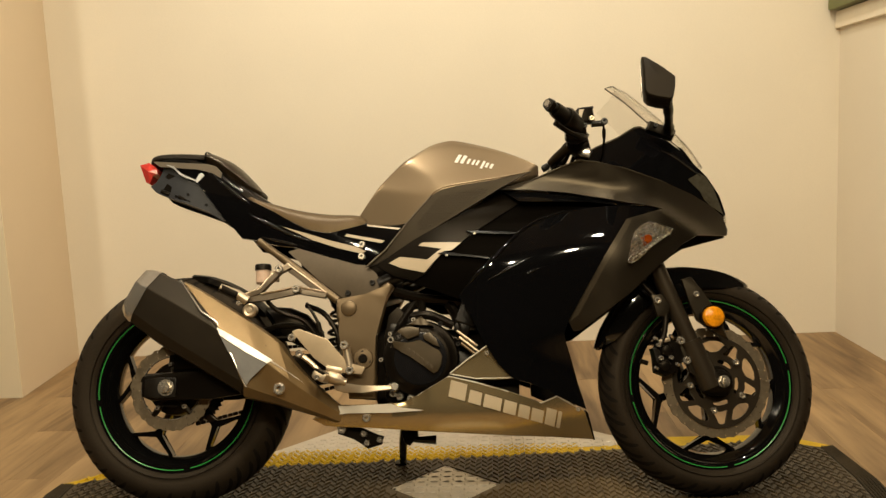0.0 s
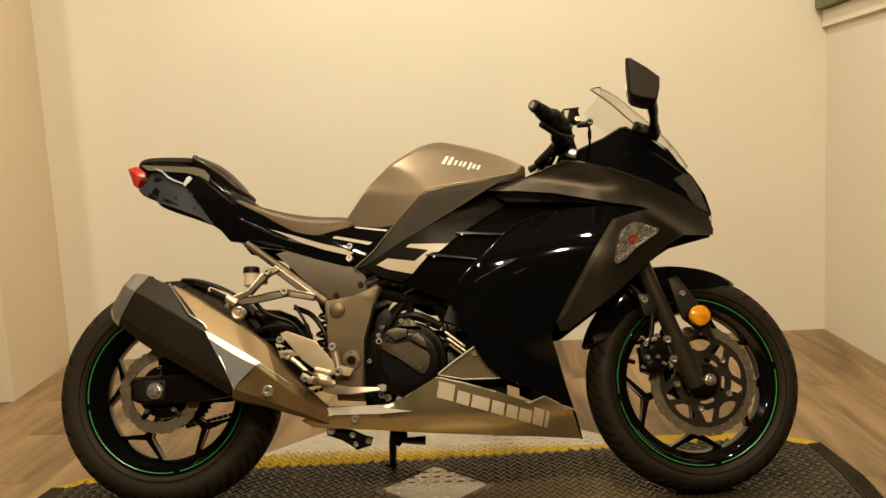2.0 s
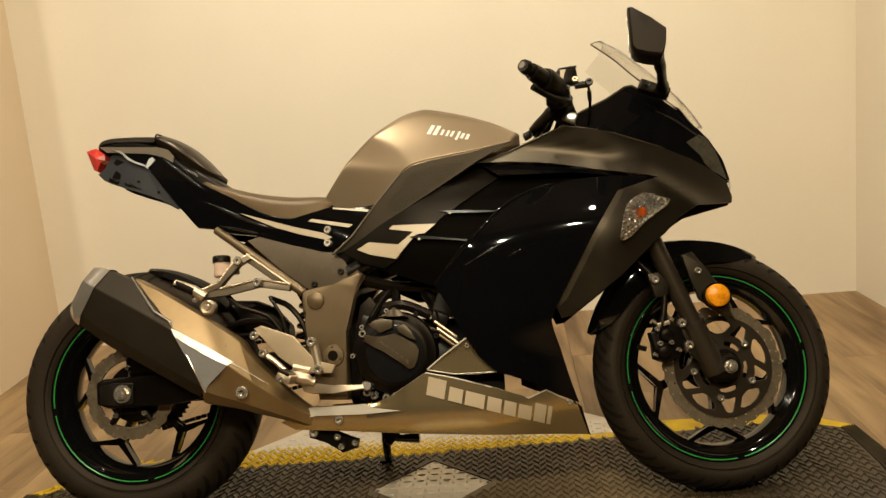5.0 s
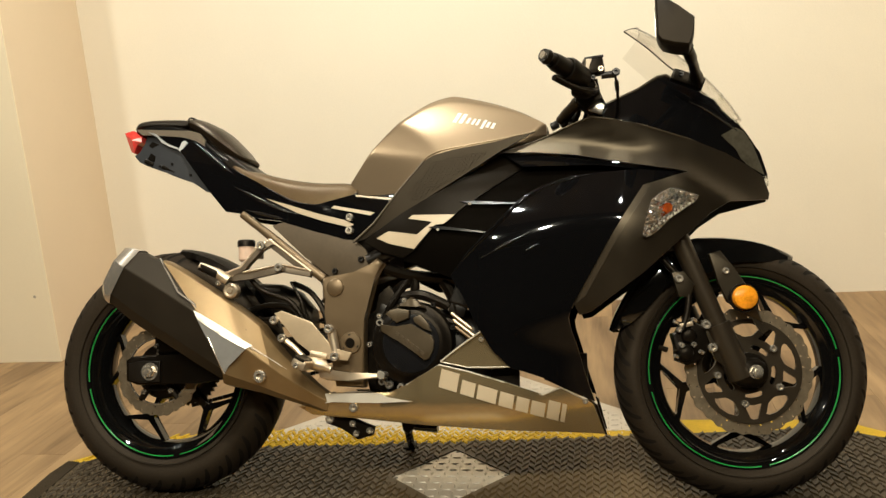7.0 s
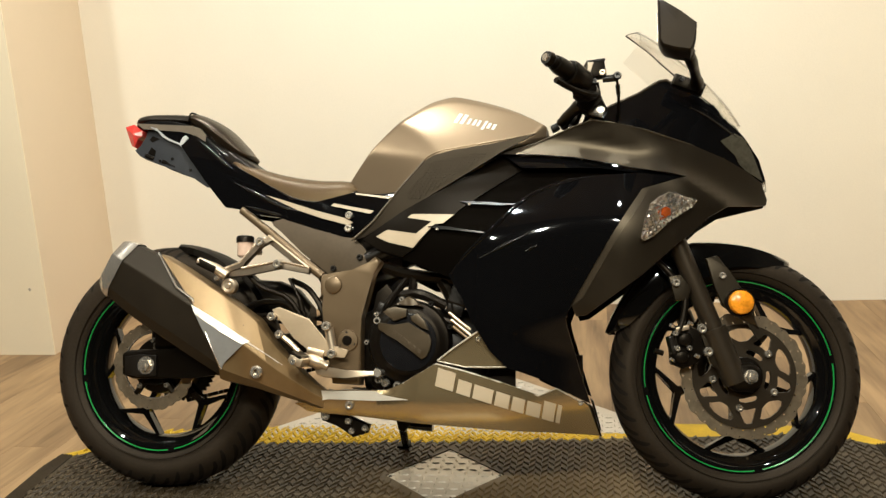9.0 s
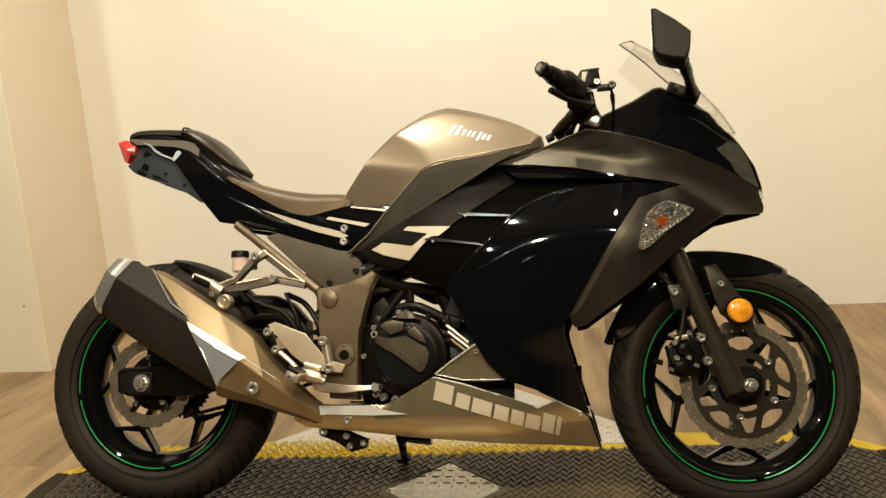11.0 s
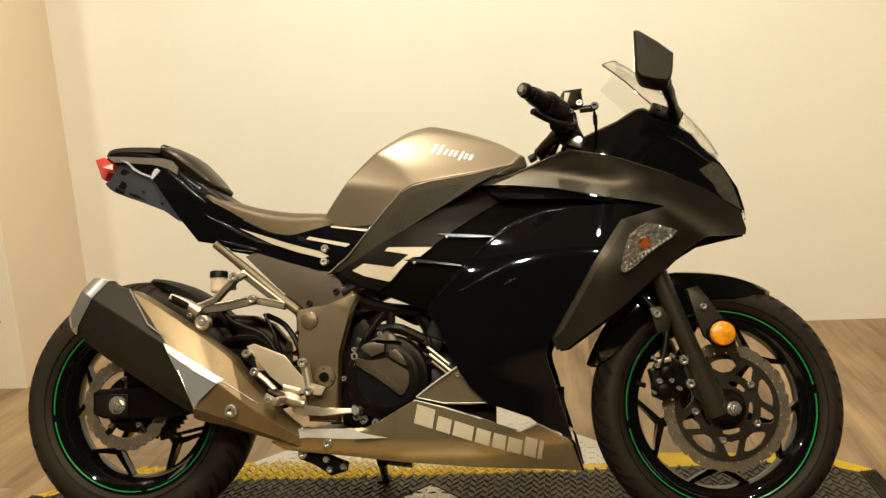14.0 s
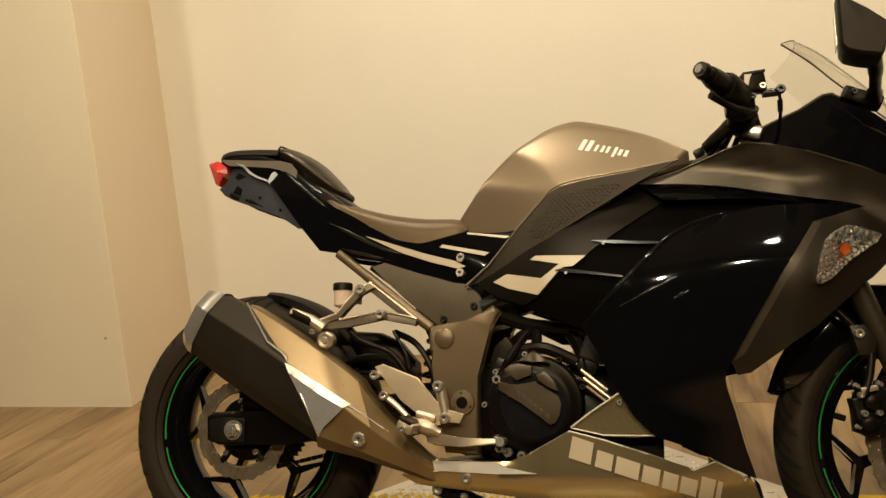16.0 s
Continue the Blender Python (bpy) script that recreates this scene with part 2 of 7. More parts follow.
def add_lathe(bm, profile, centre, segs=64, axis="y", closed=True):
    """Turn a profile of (radius, side) about an axis; side is measured along it."""
    rings = []
    for k in range(segs):
        a = 2 * math.pi * k / segs
        ring = []
        for r, s in profile:
            if axis == "y":
                p = (r * math.cos(a), s, r * math.sin(a))
            elif axis == "z":
                p = (r * math.cos(a), r * math.sin(a), s)
            else:
                p = (s, r * math.cos(a), r * math.sin(a))
            ring.append(bm.verts.new(Vector(p) + Vector(centre)))
        rings.append(ring)
    n = len(profile)
    for k in range(segs):
        a, b = rings[k], rings[(k + 1) % segs]
        for i in range(n if closed else n - 1):
            j = (i + 1) % n
            bm.faces.new((a[i], a[j], b[j], b[i]))
    return [v for r in rings for v in r]


def lathe(profile, centre, segs=64, axis="y", closed=True):
    bm = bmesh.new()
    add_lathe(bm, profile, centre, segs, axis, closed)
    return bm


def add_prism(bm, pts, y0, y1, bevel=0.0, segs=2):
    """Outline in (x, z), from side y0 to y1, with rounded rims."""
    a = [bm.verts.new((x, y0, z)) for x, z in pts]
    b = [bm.verts.new((x, y1, z)) for x, z in pts]
    n = len(pts)
    fs = [bm.faces.new(a), bm.faces.new(b[::-1])]
    for i in range(n):
        j = (i + 1) % n
        fs.append(bm.faces.new((a[j], a[i], b[i], b[j])))
    vs = a + b
    if bevel:
        es = list({e for f2 in fs[:2] for e in f2.edges})
        bmesh.ops.bevel(bm, geom=es, offset=bevel, segments=segs, affect="EDGES", profile=0.6, clamp_overlap=True)
    return vs


def prism(pts, y0, y1, bevel=0.0):
    bm = bmesh.new()
    add_prism(bm, pts, y0, y1, bevel)
    bmesh.ops.triangulate(bm, faces=[f2 for f2 in bm.faces if len(f2.verts) > 4])
    return bm


def smooth_line(pts, n=6):
    """Catmull-Rom points through pts."""
    p = [Vector(q) for q in pts]
    p = [2 * p[0] - p[1]] + p + [2 * p[-1] - p[-2]]
    out = []
    for i in range(1, len(p) - 2):
        for k in range(n):
            t = k / n
            out.append(0.5 * (2 * p[i] + (p[i + 1] - p[i - 1]) * t + (2 * p[i - 1] - 5 * p[i] + 4 * p[i + 1] - p[i + 2]) * t * t + (3 * p[i] - p[i - 1] - 3 * p[i + 1] + p[i + 2]) * t ** 3))
    out.append(p[-2])
    return out


def add_tube(bm, pts, radius, segs=10, smooth=0):
    """A round bar through pts; radius may be one number or one for each point."""
    if smooth:
        pts = smooth_line(pts, smooth)
    pts = [Vector(q) for q in pts]
    n = len(pts)
    rad = [radius] * n if not isinstance(radius, (list, tuple)) else [radius[min(len(radius) - 1, int(round(i * (len(radius) - 1) / (n - 1))))] for i in range(n)]
    side = None
    rings = []
    for i, q in enumerate(pts):
        d = (pts[min(i + 1, n - 1)] - pts[max(i - 1, 0)]).normalized()
        if side is None:
            side = d.orthogonal().normalized()
        side = (side - d * side.dot(d)).normalized()
        up = d.cross(side)
        rings.append([bm.verts.new(q + rad[i] * (math.cos(2 * math.pi * k / segs) * side + math.sin(2 * math.pi * k / segs) * up)) for k in range(segs)])
    for a, b in zip(rings, rings[1:]):
        for k in range(segs):
            j = (k + 1) % segs
            bm.faces.new((a[k], a[j], b[j], b[k]))
    bm.faces.new(rings[0][::-1])
    bm.faces.new(rings[-1])
    return [v for r in rings for v in r]


def tube(pts, radius, segs=10, smooth=0):
    bm = bmesh.new()
    add_tube(bm, pts, radius, segs, smooth)
    return bm


def turn(bm, m):
    bmesh.ops.transform(bm, matrix=m, verts=bm.verts)
    return bm


# ---- the room ----
FLOOR_Z = -0.016
X0, X1, YB, YF, TOP = -1.1, 2.39, 1.70, -3.6, 2.7


def slab(name, pts, z0, z1, material, label):
    """A wall or floor piece: plan outline pts, from z0 to z1."""
    bm = bmesh.new()
    a = [bm.verts.new((x, y, z0)) for x, y in pts]
    b = [bm.verts.new((x, y, z1)) for x, y in pts]
    bm.faces.new(a[::-1]), bm.faces.new(b)
    for i in range(len(pts)):
        j = (i + 1) % len(pts)
        bm.faces.new((a[i], a[j], b[j], b[i]))
    return tagged(link(name, bm, material), label, "", "", "structure")


floor = slab("floor", [(-4.2, -8.1), (5.2, -8.1), (5.2, 2.0), (-4.2, 2.0)], FLOOR_Z - 0.1, FLOOR_Z - 0.006, M_JOINT, "light oak-look plank floor with grey-brown streaks")
tagged(floor, "light oak-look plank floor with grey-brown streaks", "floor")
slab("wall_north", [(-1.25, 1.676), (2.40, 1.757), (2.40, 1.95), (-1.25, 1.95)], FLOOR_Z - 0.02, TOP, M_WALL, "smooth cream painted wall behind the motorcycle")
slab("wall_west", [(-1.045, 1.070), (-1.045, 1.075), (-1.25, 1.075), (-1.25, 1.25), (-2.8, 1.25), (-2.8, 1.070)], FLOOR_Z - 0.02, TOP, M_WALL_W, "off-white painted wall stepping forward beside the alcove")
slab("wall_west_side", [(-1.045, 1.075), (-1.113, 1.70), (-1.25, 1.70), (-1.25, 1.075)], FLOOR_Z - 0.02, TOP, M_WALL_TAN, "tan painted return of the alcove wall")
slab("wall_east", [(2.392, 1.757), (2.40, 1.95), (2.56, 1.95), (2.56, 0.30), (2.392, 0.30)], FLOOR_Z - 0.02, TOP, M_WALL, "off-white painted side wall of the alcove")
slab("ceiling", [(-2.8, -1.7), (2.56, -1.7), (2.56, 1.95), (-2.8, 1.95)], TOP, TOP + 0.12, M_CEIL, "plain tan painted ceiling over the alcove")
# the dim hall behind the camera
slab("wall_west_hall", [(-4.0, 1.25), (-4.15, 1.25), (-4.15, -8.0), (-4.0, -8.0)], FLOOR_Z - 0.02, 4.6, M_HALL, "dim grey-brown hall wall")
slab("wall_west_end", [(-2.8, 1.075), (-2.8, 1.25), (-4.15, 1.25), (-4.15, 1.075)], FLOOR_Z - 0.02, 4.6, M_HALL, "dim grey-brown hall wall")
slab("wall_south", [(-4.0, -7.85), (5.0, -7.85), (5.0, -8.0), (-4.0, -8.0)], FLOOR_Z - 0.02, 4.6, M_HALL, "dim grey-brown hall wall")
slab("wall_east_hall", [(5.0, 0.30), (5.15, 0.30), (5.15, -8.0), (5.0, -8.0)], FLOOR_Z - 0.02, 4.6, M_HALL, "dim grey-brown hall wall")
slab("wall_east_end", [(2.56, 0.45), (5.15, 0.45), (5.15, 0.30), (2.56, 0.30)], FLOOR_Z - 0.02, 4.6, M_HALL, "dim grey-brown hall wall")
slab("wall_east_lintel", [(2.56, -1.70), (2.68, -1.70), (2.68, 0.30), (2.56, 0.30)], TOP, 4.6, M_HALL, "dim wall above the alcove opening")
slab("wall_lintel", [(-2.8, -1.70), (2.56, -1.70), (2.56, -1.58), (-2.8, -1.58)], TOP + 0.12, 4.6, M_HALL, "dim wall above the alcove opening")
slab("wall_west_lintel", [(-2.92, -1.58), (-2.8, -1.58), (-2.8, 1.25), (-2.92, 1.25)], TOP, 4.6, M_HALL, "dim wall above the alcove opening")
slab("ceiling_hall", [(-4.15, -8.0), (5.15, -8.0), (5.15, 1.95), (-4.15, 1.95)], 4.6, 4.7, M_HALL, "dark ceiling of the hall")

trim = link("trim", box((2.381, 1.03, 1.366), (0.022, 1.45, 0.072), None, 0.003), M_TRIM)
tagged(trim, "white painted wooden trim board along the side wall", "trim", "", "structure")
beam = link("trim_beam", box((2.362, 1.2, 1.437), (0.060, 1.08, 0.062), None, 0.006), M_GREEN_BEAM)
tagged(beam, "olive green painted ledge above the trim board", "ledge", "", "structure")

# recessed ceiling lamps
for lx, ly, lw in LAMPS:
    lamp = empty("ceiling_light", pose(lx, ly, TOP))
    tagged(lamp, "round recessed ceiling downlight with warm glow", "ceiling light", "ceiling downlights")
    part("frame", lathe([(0.062, 0.0), (0.085, 0.0), (0.085, -0.010), (0.062, -0.005)], (0, 0, 0), 40, "z"), M_TRIM, lamp, "white ring")
    bm = bmesh.new()
    bmesh.ops.create_circle(bm, cap_ends=True, radius=0.062, segments=40, matrix=Matrix.Translation((0, 0, -0.004)))
    part("diffuser", bm, M_LAMP, lamp, "glowing warm diffuser")

# spotlights on a track behind the camera
rail = empty("track_light", pose(0, 0, 0))
tagged(rail, "dark ceiling track with five warm spotlights", "track light")
part("rail", box((0.9, -2.85, 3.16), (3.6, 0.03, 0.03), None, 0.004), M_DARK, rail)
for rx in (-0.6, 2.4):
    part("hanger", tube([(rx, -2.85, 3.17), (rx, -2.85, 4.6)], 0.005, 8), M_DARK, rail)
for lx, ly, lw in SPOTS:
    m = look((lx, ly, 2.99), (lx * 0.6 + 0.3, 0.2, 0.4))
    head = part("spot_head", turn(lathe([(0.052, 0.006), (0.056, 0.006), (0.056, 0.12), (0.03, 0.15), (0.03, 0.13), (0.052, 0.10)], (0, 0, 0), 28, "z"), m), M_DARK, rail)
    part("stem", tube([m @ Vector((0, 0, 0.13)), (lx, -2.85, 3.15)], 0.008, 8), M_DARK, head)

# ---- mat and tread plate ----
PC = Vector((0.707, 0.10))
HD = 0.152


def plan_sheet(pts, z0, z1, bevel=0.0):
    bm = bmesh.new()
    a = [bm.verts.new((x, y, z0)) for x, y in pts]
    b = [bm.verts.new((x, y, z1)) for x, y in pts]
    top = bm.faces.new(b)
    bm.faces.new(a[::-1])
    for i in range(len(pts)):
        j = (i + 1) % len(pts)
        bm.faces.new((a[i], a[j], b[j], b[i]))
    if bevel:
        bmesh.ops.bevel(bm, geom=list(top.edges), offset=bevel, segments=2, affect="EDGES")
    return bm


def inside(x, y, pts):
    hit = False
    n = len(pts)
    for i in range(n):
        (xa, ya), (xb, yb) = pts[i], pts[(i + 1) % n]
        if (ya > y) != (yb > y) and x < (xb - xa) * (y - ya) / (yb - ya) + xa:
            hit = not hit
    return hit


PHI = -0.065
CS, SN = math.cos(PHI), math.sin(PHI)


def rhomb(hd, c=PC):
    return [(c.x + hd * (q * CS + w * SN), c.y + hd * (-q * SN + w * CS)) for q, w in ((0, -1), (1, 0), (0, 1), (-1, 0))]


plate = empty("tread_plate", pose(0, 0, FLOOR_Z))
tagged(plate, "square aluminium tread plate lying under the rubber mat", "metal plate")
part("sheet", plan_sheet(rhomb(0.86), 0.0, 0.0095, 0.001), M_PLATE, plate)


def from_lists(name, verts, faces, material, parent, label="", kind=""):
    me = bpy.data.meshes.new(name)
    me.from_pydata(verts, [], faces)
    me.update()
    me.materials.append(material)
    ob = new(name, me)
    ob.parent = parent
    tagged(ob, label, "", "", kind)
    return ob


def lozenges():
    """Raised lens-shaped treads, turned by turns."""
    vs, fs = [], []
    step = 0.0245
    n = int(1.13 / step / 2)
    for i in range(-n, n + 1):
        for j in range(-n, n + 1):
            u, v = i * step, j * step
            x, y = PC.x + (u - v) * 0.7071, PC.y + (u + v) * 0.7071
            a = PHI * -1 + (0.785 if (i + j) % 2 else -0.785) + 0.785
            c, s = math.cos(a), math.sin(a)
            base = len(vs)
            for l, w, z in ((-0.0115, 0, 0.0095), (0, -0.0036, 0.0095), (0.0115, 0, 0.0095), (0, 0.0036, 0.0095), (-0.006, 0, 0.0122), (0.006, 0, 0.0122)):
                vs.append((x + l * c - w * s, y + l * s + w * c, z))
            fs += [(base + 0, base + 1, base + 4), (base + 1, base + 5, base + 4), (base + 1, base + 2, base + 5), (base + 2, base + 3, base + 5), (base + 3, base + 4, base + 5), (base + 3, base + 0, base + 4)]
    return vs, fs


lv, lf = lozenges()
from_lists("tread", lv, lf, M_PLATE, plate, "", "stuff")
for sx, sy in ((HD - 0.012, 0), (-HD + 0.012, 0)):
    part("bolt", lathe([(0.0005, 0.010), (0.004, 0.0102), (0.0055, 0.0085), (0.0055, 0.006), (0.0005, 0.006)], (PC.x + sx * CS, PC.y - sx * SN, 0), 12, "z"), M_DARK, plate)

MAT = [(-0.395, -0.510), (-0.416, -0.10), (-0.434, 0.10), (-0.425, 0.182), (-0.230, 0.348), (0.10, 0.392), (0.60, 0.430), (1.10, 0.462), (1.715, 0.458), (1.842, 0.355), (1.862, 0.10), (1.82, -0.505), (1.20, -0.525), (0.40, -0.528)]
rubber = empty("anti_fatigue_mat", pose(0, 0, 0))
tagged(rubber, "black ribbed rubber mat with a yellow safety border", "floor mat")


MAT_IN = [(-0.325, -0.435), (-0.352, -0.10), (-0.368, 0.09), (-0.372, 0.160), (-0.205, 0.240), (0.10, 0.264), (0.60, 0.290), (1.10, 0.332), (1.68, 0.385), (1.792, 0.325), (1.800, 0.10), (1.765, -0.430), (1.20, -0.443), (0.40, -0.446)]
HOLE = rhomb(HD)


def ring_sheet(outer, inner, zo, zi, z0, keep):
    """A band between two outlines of equal length, sloping from zo to zi; keep lists its sides."""
    bm = bmesh.new()
    n = len(outer)
    o = [bm.verts.new((x, y, zo)) for x, y in outer]
    i = [bm.verts.new((x, y, zi)) for x, y in inner]
    ob_ = [bm.verts.new((x, y, z0)) for x, y in outer]
    ib = [bm.verts.new((x, y, z0)) for x, y in inner]
    for k in keep:
        j = (k + 1) % n
        bm.faces.new((o[k], o[j], i[j], i[k]))
        bm.faces.new((ob_[k], ob_[j], o[j], o[k]))
        bm.faces.new((i[k], i[j], ib[j], ib[k]))
        bm.faces.new((ib[k], ib[j], ob_[j], ob_[k]))
    bmesh.ops.delete(bm, geom=[v for v in bm.verts if not v.link_faces], context="VERTS")
    return bm


def mat_base():
    """The flat rubber sheet, with the square hole cut out of it."""
    bm = bmesh.new()
    n = len(MAT_IN)
    for z, flip in ((-0.0035, False), (-0.0085, True)):
        o = [bm.verts.new((x, y, z)) for x, y in MAT_IN]
        h = [bm.verts.new((x, y, z)) for x, y in HOLE]
        es = [bm.edges.new((o[k], o[(k + 1) % n])) for k in range(n)] + [bm.edges.new((h[k], h[(k + 1) % 4])) for k in range(4)]
        bmesh.ops.triangle_fill(bm, use_beauty=True, edges=es)
    bm.verts.ensure_lookup_table()
    k0 = n + 4
    for k in range(4):
        j = (k + 1) % 4
        bm.faces.new((bm.verts[n + k], bm.verts[n + j], bm.verts[k0 + n + j], bm.verts[k0 + n + k]))
    return bm


part("sheet", mat_base(), M_RUBBER, rubber)
# the side base is coloured dark for the shade between its ridges
for keep in ((0, 1, 2), (9, 10)):
    part("side_bevel", ring_sheet(MAT, MAT_IN, -0.0125, -0.0035, -0.0135, keep), M_GROOVE_SHADE, rubber, "bevelled black side edge")
part("border", ring_sheet(MAT, MAT_IN, -0.0125, -0.0035, -0.0135, (3, 4, 5, 6, 7, 8, 11, 12, 13)), M_YELLOW, rubber, "bevelled yellow safety border")


def ribs(yellow):
    """A herringbone of short raised bars that lean to and fro, column by column."""
    vs, fs = [], []
    wide, py, rise, thick, h = 0.0162, 0.0300, 0.0098, 0.0096, 0.0042
    for c in range(int(2.40 / wide)):
        xm = -0.46 + wide * (c + 0.5)
        lean = 1 if c % 2 else -1
        for r in range(int(1.60 / py)):
            ym = -1.02 + py * (r + 0.5 * (c % 2))
            inn = inside(xm, ym, MAT_IN)
            ok = (inside(xm, ym + 0.010, MAT) and not inn and (ym > 0.19 or ym < -0.43) and xm < 1.09) if yellow else (inn and not inside(xm, ym, rhomb(HD + 0.010)))
            if not ok:
                continue
            z = -0.0040
            if yellow:
                z = -0.0046 - 0.0075 * max(0.0, min(1.0, (ym - 0.31) / 0.12 if 0.1 < xm < 1.8 else 0.6))
            b = len(vs)
            for x, up, k in ((-0.5, 0.0, 1.0), (0.5, 0.0, 1.0), (-0.42, h, 0.62), (0.42, h, 0.62)):
                ya = ym + lean * rise * 2 * x
                vs += [(xm + wide * x, ya - thick * k, z + up), (xm + wide * x, ya + thick * k, z + up)]
            fs += [(b + 4, b + 6, b + 7, b + 5), (b, b + 2, b + 6, b + 4), (b + 3, b + 1, b + 5, b + 7), (b + 1, b, b + 4, b + 5), (b + 2, b + 3, b + 7, b + 6)]
    return vs, fs


rv, rf = ribs(False)
from_lists("rib", rv, rf, M_RUBBER, rubber, "herringbone raised bars", "stuff")
rv, rf = ribs(True)
from_lists("border_rib", rv, rf, M_YELLOW, rubber, "herringbone raised bars, yellow", "stuff")

# fine ridges along the two black side edges
for keep in ((0, 1, 2), (9, 10)):
    ev, ef = [], []
    for q in range(6):
        f0 = 0.09 + 0.155 * q
        for k in keep:
            (xo, yo), (xi, yi), (xp, yp), (xq, yq) = MAT[k], MAT_IN[k], MAT[k + 1], MAT_IN[k + 1]
            b = len(ev)
            for f, up in ((f0 - 0.036, 0.0), (f0, 0.0046), (f0 + 0.036, 0.0)):
                z = -0.0124 + 0.009 * f + up
                ev += [(xo + (xi - xo) * f, yo + (yi - yo) * f, z), (xp + (xq - xp) * f, yp + (yq - yp) * f, z)]
            ef += [(b, b + 1, b + 3, b + 2), (b + 2, b + 3, b + 5, b + 4)]
    from_lists("edge_ridge", ev, ef, M_RUBBER, rubber, "fine ridges along the side edge", "stuff")

M_SCUFF = mat("grey_scuff", (0.34, 0.29, 0.22), 0.8)
scuff = part("scuff_mark", lathe([(0.0005, -0.0012), (0.004, -0.0012), (0.006, 0.0), (0.0005, 0.001)], (-1.112, 1.070, 0.255), 14, "y", False), M_SCUFF, bpy.data.objects["wall_west"], "small grey plug in the wall")

# ---- the motorcycle: x forwards, y to its left, z up, before it leans on its stand ----
LEAN_DEG = 18.39
bike = empty("motorcycle", pose(0, 0, 0, -LEAN_DEG, 0, 0))
tagged(bike, "black and satin grey sport motorcycle leaning on its side stand", "motorcycle")
RA, FA = Vector((0, 0, 0.3072)), Vector((1.405, 0, 0.2853))
STEER = Matrix.Translation(FA) @ pose(0, 0, 0, 0, 0, 9.0) @ Matrix.Translation(-FA)




def bolt_bm(c, r, h=0.006, bm=None):
    """A domed socket screw whose head points to the near side (-y)."""
    bm = bm or bmesh.new()
    prof = [(0.0004, 0.25 * h), (0.42 * r, 0.25 * h), (0.45 * r, -h), (0.8 * r, -h), (r, -0.55 * h), (r, 0.4 * h), (0.0004, 0.4 * h)]
    add_lathe(bm, prof, c, 14, "y", False)
    return bm


def tyre_profile(R, half, rim_r):
    """Cross-section: sidewalls bulge from the bead to a round crown."""
    pts = []
    for k in range(25):
        a = -math.pi * 0.5 + math.pi * k / 24
        s = math.sin(a)
        r = R - (1 - math.cos(a)) ** 0.9 * half * 0.72
        pts.append((r, half * s))
    lo, hi = pts[0], pts[-1]
    side = [(rim_r + (hi[0] - rim_r) * t, half * (1 - 0.16 * (1 - t) ** 1.6) if t else half * 0.8) for t in (0.75, 0.5, 0.25, 0.0)]
    out = pts + side + [(rim_r - 0.004, half * 0.7), (rim_r - 0.004, -half * 0.7)] + [(r, -s) for r, s in side[::-1]]
    return out


